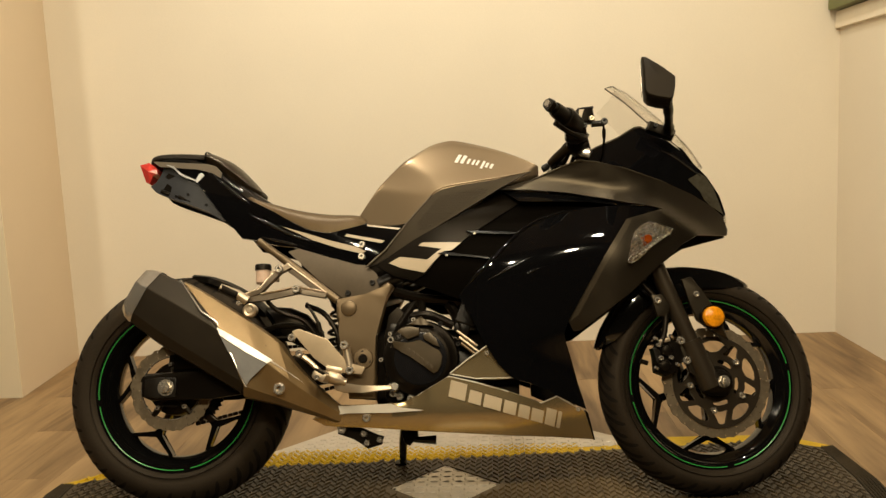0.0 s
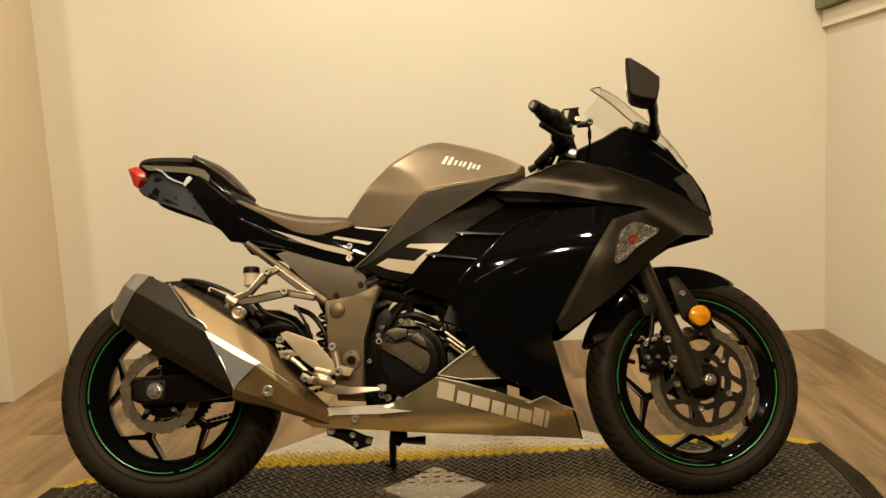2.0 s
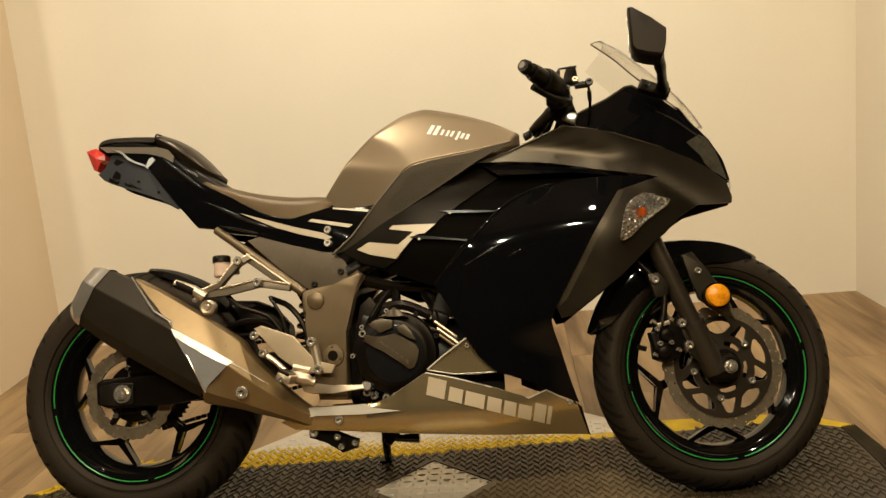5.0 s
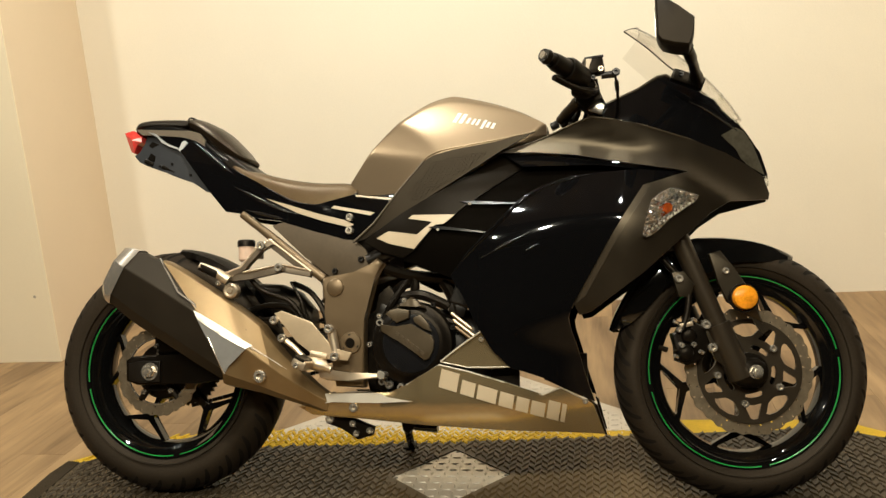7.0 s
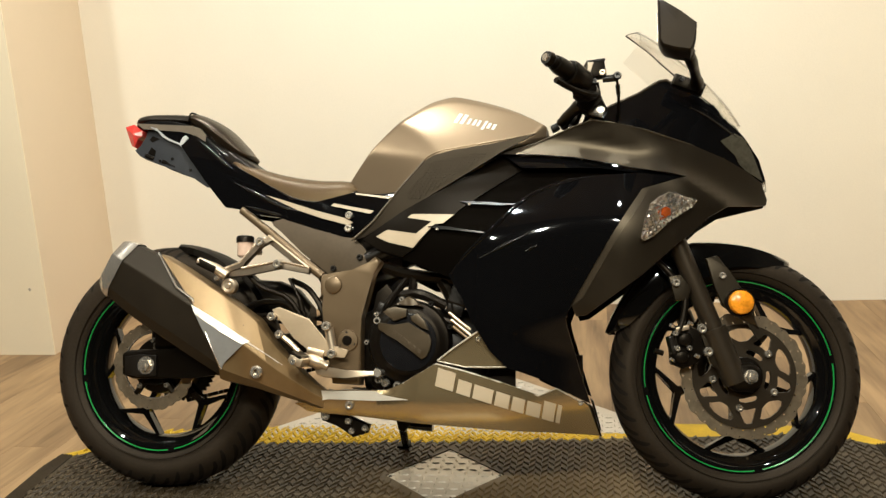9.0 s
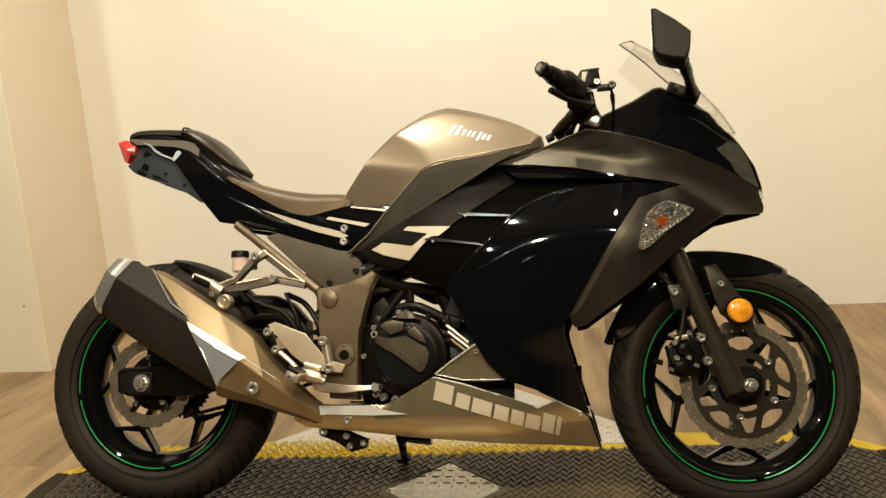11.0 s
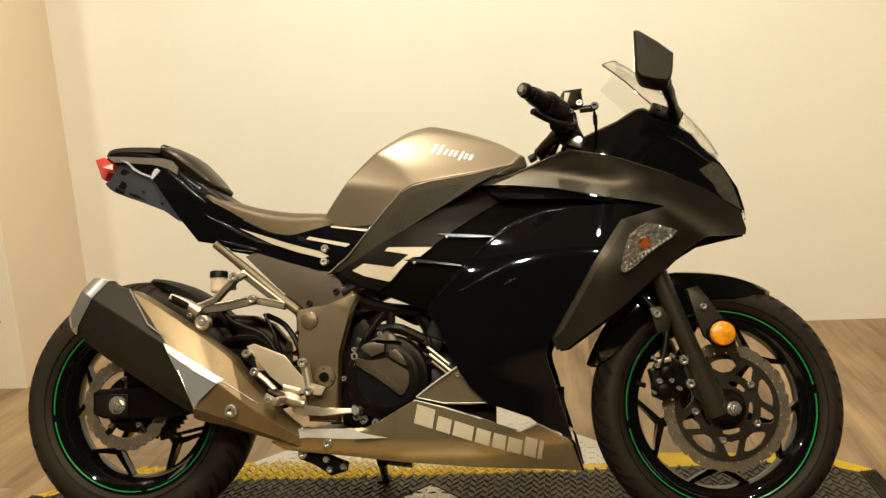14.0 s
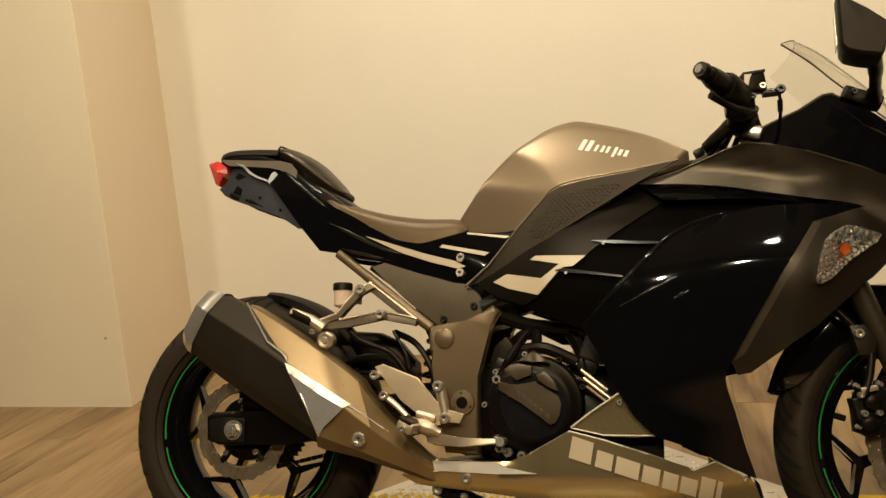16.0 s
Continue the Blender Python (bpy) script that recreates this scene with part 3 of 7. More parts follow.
def wheel(name, c, R, half, rim_half, spoke0, disc_r, disc_in, disc_s, xf, label):
    hub = bmesh.new()
    add_lathe(hub, [(0.018, -0.075), (0.045, -0.07), (0.052, -0.05), (0.042, -0.03), (0.042, 0.03), (0.052, 0.05), (0.045, 0.07), (0.018, 0.075)], c, 40)
    w = part(name, turn(hub, xf), M_RIM, bike, label)
    part("tyre", turn(lathe(tyre_profile(R, half, 0.222), c, 120), xf), M_TYRE, w, "worn black road tyre")
    for r0, sd in ((0.234, -1), (0.234, 1)):
        part("sidewall_rib", turn(lathe([(r0 - 0.0012, sd * (half * 0.99 - 0.002)), (r0, sd * (half * 0.99 + 0.0022)), (r0 + 0.0012, sd * (half * 0.99 - 0.002))], c, 96), xf), M_TYRE, w)
    # tread grooves, laid over the crown as strips coloured dark for their shade
    vs, fs = [], []
    for k in range(54):
        for sd in (-1, 1):
            a0 = 2 * math.pi * (k + (0.5 if sd > 0 else 0)) / 54
            base = len(vs)
            for q in range(9):
                t = q / 8
                lat = sd * (0.10 + (0.72 if k % 2 else 0.55) * t) * math.pi / 2
                r = R - (1 - math.cos(lat)) ** 0.9 * half * 0.72 + 0.0006
                y = half * math.sin(lat)
                aa = a0 + 0.16 * t + 0.03 * math.sin(3 * t)
                wd = 0.0075 / R * (1 - 0.6 * abs(2 * t - 1) ** 2)
                for e in (-wd, wd):
                    vs.append(xf @ Vector((c[0] + r * math.cos(aa + e), y * 1.004, c[2] + r * math.sin(aa + e))))
            fs += [(base + 2 * q, base + 2 * q + 1, base + 2 * q + 3, base + 2 * q + 2) for q in range(8)]
    me = bpy.data.meshes.new("tread_groove")
    me.from_pydata(vs, [], fs)
    me.materials.append(M_GROOVE_SHADE)
    gv = new("tread_groove", me)
    gv.parent = w
    tagged(gv, kind="stuff")
    prof = [(0.226, -rim_half), (0.221, -rim_half - 0.004), (0.208, -rim_half - 0.001), (0.203, -rim_half + 0.006), (0.196, -rim_half * 0.72), (0.183, -rim_half * 0.5), (0.178, 0), (0.183, rim_half * 0.5), (0.196, rim_half * 0.72), (0.203, rim_half - 0.006), (0.208, rim_half + 0.001), (0.221, rim_half + 0.004), (0.226, rim_half), (0.205, rim_half * 0.6), (0.192, 0), (0.205, -rim_half * 0.6)]
    part("rim", turn(lathe(prof, c, 120), xf), M_RIM, w, "gloss black cast rim")
    # the stripe runs in four arcs on each flank
    for side in (-1, 1):
        for k in range(4):
            a0, a1 = radians(90 * k + 12), radians(90 * k + 97)
            bm = bmesh.new()
            last = None
            for q in range(25):
                a = a0 + (a1 - a0) * q / 24
                row = [bm.verts.new((c[0] + r * math.cos(a), side * (rim_half + s), c[2] + r * math.sin(a))) for r, s in ((0.2122, 0.0012), (0.2122, 0.0038), (0.2149, 0.0047), (0.2149, 0.0022))]
                if last:
                    for i in range(4):
                        bm.faces.new((last[i], last[(i + 1) % 4], row[(i + 1) % 4], row[i]))
                else:
                    bm.faces.new(row)
                last = row
            bm.faces.new(last[::-1])
            part("rim_stripe", turn(bm, xf), M_STRIPE, w, "bright green rim tape")
    for k in range(5):
        a = radians(spoke0 + 72 * k)
        bm = bmesh.new()
        # a stem that forks towards the rim

        def q(r, d):
            return (c[0] + r * math.cos(a) - d * math.sin(a), c[2] + r * math.sin(a) + d * math.cos(a))
        fork = 0.070
        pts = [q(0.044, -0.012), q(0.090, -0.0075), q(0.124, -0.0065), q(0.134, -0.009), q(0.171, -fork - 0.005), q(0.1765, -fork + 0.005), q(0.1425, 0.0), q(0.1765, fork - 0.005), q(0.171, fork + 0.005), q(0.134, 0.009), q(0.124, 0.0065), q(0.090, 0.0075), q(0.044, 0.012)]
        add_prism(bm, pts, -0.012, 0.012, 0.0022)
        bmesh.ops.triangulate(bm, faces=[f2 for f2 in bm.faces if len(f2.verts) > 4])
        part("spoke", turn(bm, xf), M_RIM, w)
    # wave-edged disc, drilled through in pairs
    n = 150
    loops = [[], []]
    for k in range(n):
        a = 2 * math.pi * k / n
        wave = 0.0045 * abs(math.sin(5 * a + 0.6)) ** 0.6 + 0.0018 * math.sin(30 * a)
        loops[0].append(((disc_r - wave) * math.cos(a), (disc_r - wave) * math.sin(a)))
        loops[1].append((disc_in * math.cos(a), disc_in * math.sin(a)))
    pairs, mid = (30 if disc_r > 0.12 else 22), 0.5 * (disc_r + disc_in)
    for k in range(pairs):
        for dr, da in ((0.26, 0.0), (-0.26, 0.055)):
            a, r = 2 * math.pi * k / pairs + da, mid + dr * (disc_r - disc_in) - 0.001
            loops.append([(r * math.cos(a) + 0.0021 * math.cos(q * math.pi / 4), r * math.sin(a) + 0.0021 * math.sin(q * math.pi / 4)) for q in range(8)])
    bm = bmesh.new()
    layers = []
    for s in (disc_s, disc_s + 0.0045):
        rows = [[bm.verts.new((c[0] + x, s, c[2] + z)) for x, z in lp] for lp in loops]
        es = [bm.edges.new((lp[k], lp[(k + 1) % len(lp)])) for lp in rows for k in range(len(lp))]
        bmesh.ops.triangle_fill(bm, use_beauty=True, edges=es, normal=(0, 1, 0))
        layers.append(rows)
    for la, lb in zip(*layers):
        for k in range(len(la)):
            j = (k + 1) % len(la)
            bm.faces.new((la[k], la[j], lb[j], lb[k]))
    disc = part("brake_disc", turn(bm, xf), M_DISC, w, "wave-edged drilled steel brake disc")
    part("disc_inner_edge", turn(lathe([(disc_in - 0.0012, disc_s + 0.004), (disc_in - 0.0016, disc_s + 0.001), (disc_in - 0.0002, disc_s - 0.0008), (disc_in + 0.0016, disc_s - 0.0005), (disc_in + 0.0016, disc_s + 0.004)], c, 96), xf), M_BOLT, disc, "bright machined inner edge")
    return w


wheel("rear_wheel", RA, 0.3072, 0.068, 0.052, 242, 0.114, 0.082, -0.088, Matrix(), "rear wheel with black Y-spokes and green tape")
front = wheel("front_wheel", FA, 0.2853, 0.054, 0.0365, 196, 0.1425, 0.1135, -0.075, STEER, "front wheel with black Y-spokes and green tape")


# half-widths of the bodywork
def flank(x, h):
    """The smooth outer flank of the fairing."""
    def ss(t):
        t = min(1.0, max(0.0, t))
        return t * t * (3 - 2 * t)
    s = 0.207 - 0.012 * ss((0.45 - h) / 0.12) - 0.078 * ss((x - 0.86) / 0.27) * min(1.0, max(0.0, (0.64 - h) / 0.47))
    if x > 1.15:
        s *= max(0.0, 1 - ((x - 1.15) / 0.36) ** 1.6 * ss((h - 0.30) / 0.2))
    if h > 0.56:
        s *= 1 - 1.55 * (h - 0.60) if h > 0.64 else 1 - 1.55 * (h - 0.56) ** 2 / 0.16
    if h < 0.22:
        s -= 1.6 * (0.22 - h) ** 2
    if x < 0.7:
        s -= (0.25 + (0.12 - 0.25) * ss((h - 0.4) / 0.2)) * (0.7 - x)
    return max(s, 0.0)


def flat(v):
    return lambda x, h: v


def skin_bm(pts, sfun, thick=0.004, cell=0.035, rim=0.004, side=-1, hole=None):
    """A curved shell over an outline in (x, z): side gives its half-width, edges are rounded over."""
    bm = bmesh.new()
    bm.faces.new([bm.verts.new((x, 0, z)) for x, z in pts])
    if rim:
        bmesh.ops.inset_region(bm, faces=bm.faces[:], thickness=rim, use_even_offset=True, use_boundary=True)
    xs, zs = [p[0] for p in pts], [p[1] for p in pts]
    for lo, hi, no in ((min(xs), max(xs), (1, 0, 0)), (min(zs), max(zs), (0, 0, 1))):
        n = max(1, int((hi - lo) / cell))
        for k in range(1, n):
            v = lo + (hi - lo) * k / n
            bmesh.ops.bisect_plane(bm, geom=bm.verts[:] + bm.edges[:] + bm.faces[:], plane_co=Vector(no) * v, plane_no=no, dist=1e-5)
    edge = {v for e in bm.edges if len(e.link_faces) == 1 for v in e.verts}
    for v in bm.verts:
        v.co.y = side * (sfun(v.co.x, v.co.z) - (rim * 0.7 if v in edge else 0.0))
    bmesh.ops.triangulate(bm, faces=[f2 for f2 in bm.faces if len(f2.verts) > 4])
    bmesh.ops.recalc_face_normals(bm, faces=bm.faces)
    if sum(f2.normal.y for f2 in bm.faces) * side < 0:
        bmesh.ops.reverse_faces(bm, faces=bm.faces)
    back = bmesh.ops.duplicate(bm, geom=bm.verts[:] + bm.edges[:] + bm.faces[:])
    vmap = back["vert_map"]
    old_edges = [e for e in bm.edges if len(e.link_faces) == 1 and e.verts[0] in vmap and e.verts[1] in vmap]
    pairs = [(e.verts[0], e.verts[1], vmap[e.verts[0]], vmap[e.verts[1]]) for e in old_edges]
    dup = [g for g in back["geom"] if isinstance(g, bmesh.types.BMVert)]
    dups = set(dup)
    seen = set()
    for a, b, c, d in pairs:
        if a in dups:
            continue
        key = frozenset((a, b))
        if key in seen:
            continue
        seen.add(key)
        bm.faces.new((a, b, d, c))
    for v in dup:
        v.co.y -= side * thick
    bmesh.ops.remove_doubles(bm, verts=bm.verts[:], dist=1e-6)
    return bm


def both(name, pts, sfun, material, parent=None, label="", thick=0.004, cell=0.035, rim=0.004, names=None):
    """The same shell on the near and the far flank."""
    obs = []
    for side in (-1, 1):
        obs.append(part(name, skin_bm(pts, sfun, thick, cell, rim, side), material, parent or bike, label))
    return obs


def super_loft(stations, n=28, p=0.62, flat_top=1.0):
    """Stations of (x, z low, z high, half-width), joined by rounded cross-sections."""
    bm = bmesh.new()
    rings = []
    for x, zb, zt, w in stations:
        ring = []
        for k in range(n):
            a = 2 * math.pi * k / n
            c, s = math.cos(a), math.sin(a)
            y = w * math.copysign(abs(c) ** p, c)
            z = 0.5 * (zb + zt) + 0.5 * (zt - zb) * math.copysign(abs(s) ** p, s)
            ring.append(bm.verts.new((x, y, z)))
        rings.append(ring)
    for a, b in zip(rings, rings[1:]):
        for k in range(n):
            j = (k + 1) % n
            bm.faces.new((a[k], a[j], b[j], b[k]))
    bm.faces.new(rings[0][::-1]), bm.faces.new(rings[-1])
    return bm


def between(rows, n):
    """Smoothly fill rows of numbers to n steps each."""
    out = []
    for i in range(len(rows) - 1):
        p0, p1 = rows[max(i - 1, 0)], rows[i]
        p2, p3 = rows[i + 1], rows[min(i + 2, len(rows) - 1)]
        for k in range(n):
            t = k / n
            out.append(tuple(0.5 * (2 * b + (c - a) * t + (2 * a - 5 * b + 4 * c - d) * t * t + (3 * b - a - 3 * c + d) * t ** 3) for a, b, c, d in zip(p0, p1, p2, p3)))
    out.append(rows[-1])
    return out


# ---- fuel tank ----
TANK_ST = [(0.500, 0.728, 0.757, 0.07), (0.517, 0.726, 0.783, 0.082), (0.550, 0.724, 0.830, 0.092), (0.584, 0.722, 0.870, 0.102), (0.619, 0.722, 0.905, 0.112), (0.654, 0.732, 0.933, 0.122), (0.694, 0.762, 0.961, 0.132), (0.735, 0.785, 0.974, 0.137), (0.77, 0.79, 0.974, 0.139), (0.855, 0.8, 0.948, 0.136), (0.931, 0.82, 0.914, 0.122), (0.99, 0.842, 0.873, 0.09)]


def tank_lims(x):
    rows = between(TANK_ST, 3)
    for a, b in zip(rows, rows[1:]):
        if x <= b[0]:
            t = max(0.0, (x - a[0]) / (b[0] - a[0]))
            return [a[i] + (b[i] - a[i]) * t for i in (1, 2, 3)]
    return rows[-1][1:]


def tank_s(x, h):
    """Half-width of the tank: three flat facets meet in soft creases."""
    zb, zt, w = tank_lims(x)
    v = min(1.0, max(0.0, (h - zb) / (zt - zb)))
    facets = (0.137 - 0.42 * (h - 0.797) - 1.4 * (h - 0.797) ** 2, 0.137 + 0.213 * (x - 0.733) - 0.361 * (h - 0.797), 0.137 + 0.285 * (x - 0.733) - 0.02 * (h - 0.797), w * (1.02 - 0.3 * max(0.0, 0.12 - v)))
    s = -0.0016 * math.log(sum(math.exp(-f / 0.0016) for f in facets)) + 0.001
    return max(0.016, s) * (1 - 0.22 * max(0.0, (v - 0.9) / 0.1) ** 2)


def tank_bm():
    bm = bmesh.new()
    rings = []
    vs = [k / 26 for k in range(25)] + [0.955, 0.985, 1.0]
    for k in range(64):
        x = 0.500 + 0.490 * k / 63
        zb, zt, w = tank_lims(x)
        half = [(tank_s(x, zb + (zt - zb) * v), zb + (zt - zb) * v) for v in vs]
        top = half[-1][0]
        half += [(0.75 * top, zt + 0.0030), (0.4 * top, zt + 0.0048), (0.0, zt + 0.0054)]
        rings.append([bm.verts.new((x, -y, z)) for y, z in half] + [bm.verts.new((x, y, z)) for y, z in half[-2::-1]])
    n = len(rings[0])
    for a, b in zip(rings, rings[1:]):
        for k in range(n):
            j = (k + 1) % n
            bm.faces.new((a[k], a[j], b[j], b[k]))
    bm.faces.new(rings[0][::-1]), bm.faces.new(rings[-1])
    return bm


M_WHITE = mat("white_badge", (0.70, 0.66, 0.58), 0.4, var=0.04)
tank = part("fuel_tank", tank_bm(), M_TANK, bike, "satin bronze-silver fuel tank")
part("tank_lip", tube([(0.700, -0.150, 0.787), (0.730, -0.152, 0.8045), (0.775, -0.152, 0.8145), (0.875, -0.148, 0.8275), (0.967, -0.134, 0.8445)], 0.0022, 8, 4), M_TANK, tank, "thin bright lower lip")
# script badge on the flank, as thin slanted strokes
for bx, bz, bw, bh in ((0.764, 0.908, 0.009, 0.027), (0.779, 0.904, 0.009, 0.027), (0.797, 0.896, 0.006, 0.016), (0.810, 0.892, 0.006, 0.016), (0.821, 0.889, 0.006, 0.016), (0.833, 0.882, 0.006, 0.024), (0.846, 0.880, 0.007, 0.015), (0.858, 0.876, 0.007, 0.015)):
    pts = [(bx, bz - 0.5 * bh), (bx + bw, bz - 0.5 * bh - 0.3 * bw), (bx + bw + 0.45 * bh, bz + 0.5 * bh - 0.3 * bw), (bx + 0.45 * bh, bz + 0.5 * bh)]
    part("badge_bar", skin_bm(pts, lambda x, h: tank_s(x, h) + 0.0012, 0.002, 0.05, 0.0, -1), M_WHITE, tank, "white badge stroke")

# ---- seat and tail ----
FLAT_SEAT = [(0.90, -0.10), (1.0, 0.0), (1.0, 0.07), (0.975, 0.33), (0.90, 0.60), (0.73, 0.83), (0.45, 0.96), (0.0, 1.0)]
UNDERCUT_SEAT = [(0.76, -0.02), (0.83, 0.0), (0.93, 0.22), (1.0, 0.44), (0.98, 0.52), (0.86, 0.70), (0.60, 0.89), (0.30, 0.98), (0.0, 1.0)]


def seat_loft(stations, sec=FLAT_SEAT):
    """Cushion: a domed top over flanks that end in a crisp lower edge."""
    bm = bmesh.new()
    rings = []
    for x, zb, zt, w in stations:
        half = [(w * f, zb + (zt - zb) * g) for f, g in sec]
        rings.append([bm.verts.new((x, -y, z)) for y, z in half] + [bm.verts.new((x, y, z)) for y, z in half[-2::-1]])
    n = len(rings[0])
    for a, b in zip(rings, rings[1:]):
        for k in range(n):
            j = (k + 1) % n
            bm.faces.new((a[k], a[j], b[j], b[k]))
    bm.faces.new(rings[0][::-1]), bm.faces.new(rings[-1])
    return bm


SEAT_ST = [(0.176, 0.826, 0.838, 0.060), (0.200, 0.811, 0.829, 0.088), (0.233, 0.790, 0.815, 0.098), (0.271, 0.767, 0.803, 0.104), (0.316, 0.743, 0.790, 0.108), (0.353, 0.723, 0.782, 0.110), (0.382, 0.712, 0.777, 0.111), (0.419, 0.705, 0.772, 0.110), (0.451, 0.707, 0.770, 0.107), (0.484, 0.714, 0.768, 0.102), (0.508, 0.723, 0.762, 0.095), (0.522, 0.733, 0.748, 0.085)]
rider = part("rider_seat", seat_loft(between(SEAT_ST, 4)), M_SEAT, bike, "dished dark vinyl rider seat")
for side in (-1, 1):
    part("piping", tube([(x, side * (w + 0.0005), zb - 0.001) for x, zb, zt, w in between(SEAT_ST, 2)], 0.0028, 8), M_PLASTIC, rider, "black piping along the seat edge")
PILL_ST = [(0.064, 0.930, 0.956, 0.076), (0.069, 0.926, 0.964, 0.081), (0.083, 0.920, 0.962, 0.083), (0.106, 0.904, 0.952, 0.085), (0.127, 0.885, 0.941, 0.085), (0.151, 0.866, 0.924, 0.082), (0.175, 0.849, 0.900, 0.076), (0.195, 0.839, 0.878, 0.066), (0.207, 0.838, 0.862, 0.053), (0.215, 0.840, 0.854, 0.040), (0.219, 0.845, 0.850, 0.026)]
pillion = part("pillion_seat", seat_loft(between(PILL_ST, 3), UNDERCUT_SEAT), M_PILLION, bike, "raised dark vinyl pillion seat")
part("rear_pad", seat_loft(between([(-0.106, 0.944, 0.951, 0.030), (-0.091, 0.944, 0.965, 0.055), (-0.050, 0.946, 0.967, 0.070), (0.020, 0.940, 0.963, 0.078), (0.056, 0.936, 0.959, 0.080), (0.066, 0.936, 0.960, 0.080)], 3)), M_MIRROR, pillion, "black vinyl rear end of the pillion seat")
part("cushion_base", super_loft(between([(-0.098, 0.934, 0.946, 0.045), (-0.050, 0.930, 0.949, 0.068), (0.021, 0.922, 0.943, 0.076), (0.088, 0.892, 0.922, 0.080), (0.110, 0.876, 0.904, 0.082), (0.127, 0.860, 0.888, 0.083), (0.151, 0.842, 0.868, 0.083), (0.175, 0.828, 0.850, 0.081), (0.203, 0.818, 0.834, 0.074)], 3), 24, 0.5), M_CREASE2, pillion, "glossy black base of the pillion seat")
part("seat_seam", tube([(0.071, 0.0815 * math.copysign(abs(math.cos(a)) ** 0.62, math.cos(a)), 0.945 + 0.0165 * math.copysign(abs(math.sin(a)) ** 0.62, math.sin(a))) for a in [2 * math.pi * k / 40 for k in range(41)]], 0.0025, 6), M_PLASTIC, bike, "black seam across the pillion seat")
part("seat_base", super_loft([(-0.05, 0.900, 0.934, 0.060), (0.06, 0.870, 0.922, 0.076), (0.14, 0.810, 0.888, 0.080), (0.20, 0.770, 0.846, 0.082), (0.28, 0.730, 0.790, 0.088)], 20, 0.5), M_PLASTIC, bike, "black seat base moulding")

M_TAILEDGE = mat("pale_edge", (0.62, 0.62, 0.60), 0.3, metal=0.4, var=0.1)
M_UNDER = mat("blue_grey_plastic", (0.030, 0.031, 0.034), 0.34, var=0.15, scale=25, bump=0.08)
TAIL_LOWER = [(-0.090, 0.867), (-0.074, 0.877), (-0.059, 0.899), (-0.050, 0.924), (-0.034, 0.921), (-0.007, 0.894), (0.012, 0.884), (0.047, 0.870), (0.093, 0.807), (0.105, 0.790), (0.128, 0.760), (0.120, 0.759), (0.079, 0.787), (0.015, 0.813), (-0.018, 0.825), (-0.053, 0.839), (-0.074, 0.850)]
under = both("tail_lower", TAIL_LOWER, lambda x, h: 0.074 - 0.10 * max(0, 0.0 - x), M_UNDER, None, "blue-grey satin under-tail panel")
# shade of two recesses, laid flat on the panel as black patches
for pts in ([(-0.047, 0.892), (-0.037, 0.902), (-0.016, 0.892), (-0.037, 0.884)], [(-0.052, 0.854), (-0.040, 0.872), (-0.026, 0.862), (-0.029, 0.847)]):
    part("recess", skin_bm(pts, lambda x, h: 0.0748 - 0.10 * max(0, 0.0 - x), 0.002, 0.05, 0.0, -1), M_PLASTIC, under[0], "dark patch for the shade of a moulded recess")
for x, h, r in ((0.022, 0.838, 0.0035), (0.074, 0.806, 0.0035), (-0.012, 0.834, 0.003)):
    part("clip", bolt_bm((x, -0.075, h), r, 0.003), M_DARK, under[0])
both("tail_strip", [(-0.078, 0.934), (0.077, 0.920), (0.103, 0.912), (0.119, 0.893), (0.116, 0.873), (0.094, 0.888), (0.075, 0.899), (0.047, 0.906), (-0.058, 0.918)], flat(0.084), M_STRIP, None, "grey grab strip under the pillion seat")
both("tail_side", [(-0.060, 0.917), (-0.033, 0.918), (0.047, 0.908), (0.075, 0.901), (0.090, 0.894), (0.062, 0.866), (0.046, 0.870), (-0.014, 0.913)], flat(0.082), M_GLOSS, None, "glossy black tail side panel")
for pts in ([(-0.040, 0.923), (-0.024, 0.919), (-0.002, 0.894), (0.017, 0.883), (0.045, 0.872), (0.044, 0.877), (0.017, 0.8885), (0.001, 0.899), (-0.018, 0.917)], [(0.045, 0.872), (0.051, 0.866), (0.071, 0.888), (0.063, 0.895), (0.055, 0.891)]):
    part("tail_edge", skin_bm(pts, flat(0.0862), 0.004, 0.05, 0.001, -1), M_TAILEDGE, bike, "bright bevelled edge of the tail")
SIDE_COWL = [(0.056, 0.866), (0.090, 0.894), (0.141, 0.861), (0.198, 0.810), (0.277, 0.767), (0.367, 0.710), (0.425, 0.700), (0.518, 0.723), (0.631, 0.716), (0.576, 0.657), (0.523, 0.612), (0.502, 0.614), (0.427, 0.637), (0.339, 0.666), (0.280, 0.676), (0.235, 0.691), (0.187, 0.700), (0.138, 0.759)]


def cowl_s(x, h):
    mid = 0.82 - 0.40 * max(0, x - 0.05)
    return 0.098 + 0.03 * min(1, max(0, (x - 0.05) / 0.3)) - 1.4 * (h - mid) ** 2


both("side_cowl", SIDE_COWL, cowl_s, M_GLOSS, None, "glossy black cowl under the seat", 0.005, 0.03, 0.008)


for pts in ([(0.098, 0.884), (0.135, 0.852), (0.175, 0.818), (0.205, 0.797)], [(0.215, 0.760), (0.262, 0.735), (0.330, 0.700), (0.385, 0.680)], [(0.245, 0.700), (0.300, 0.684), (0.360, 0.668)]):
    part("cowl_rib", tube([(x, -cowl_s(x, h) + 0.0012, h) for x, h in pts], [0.0015, 0.0045, 0.0045, 0.0015], 12, 4), M_CREASE2, bike, "glossy moulded rib on the cowl")


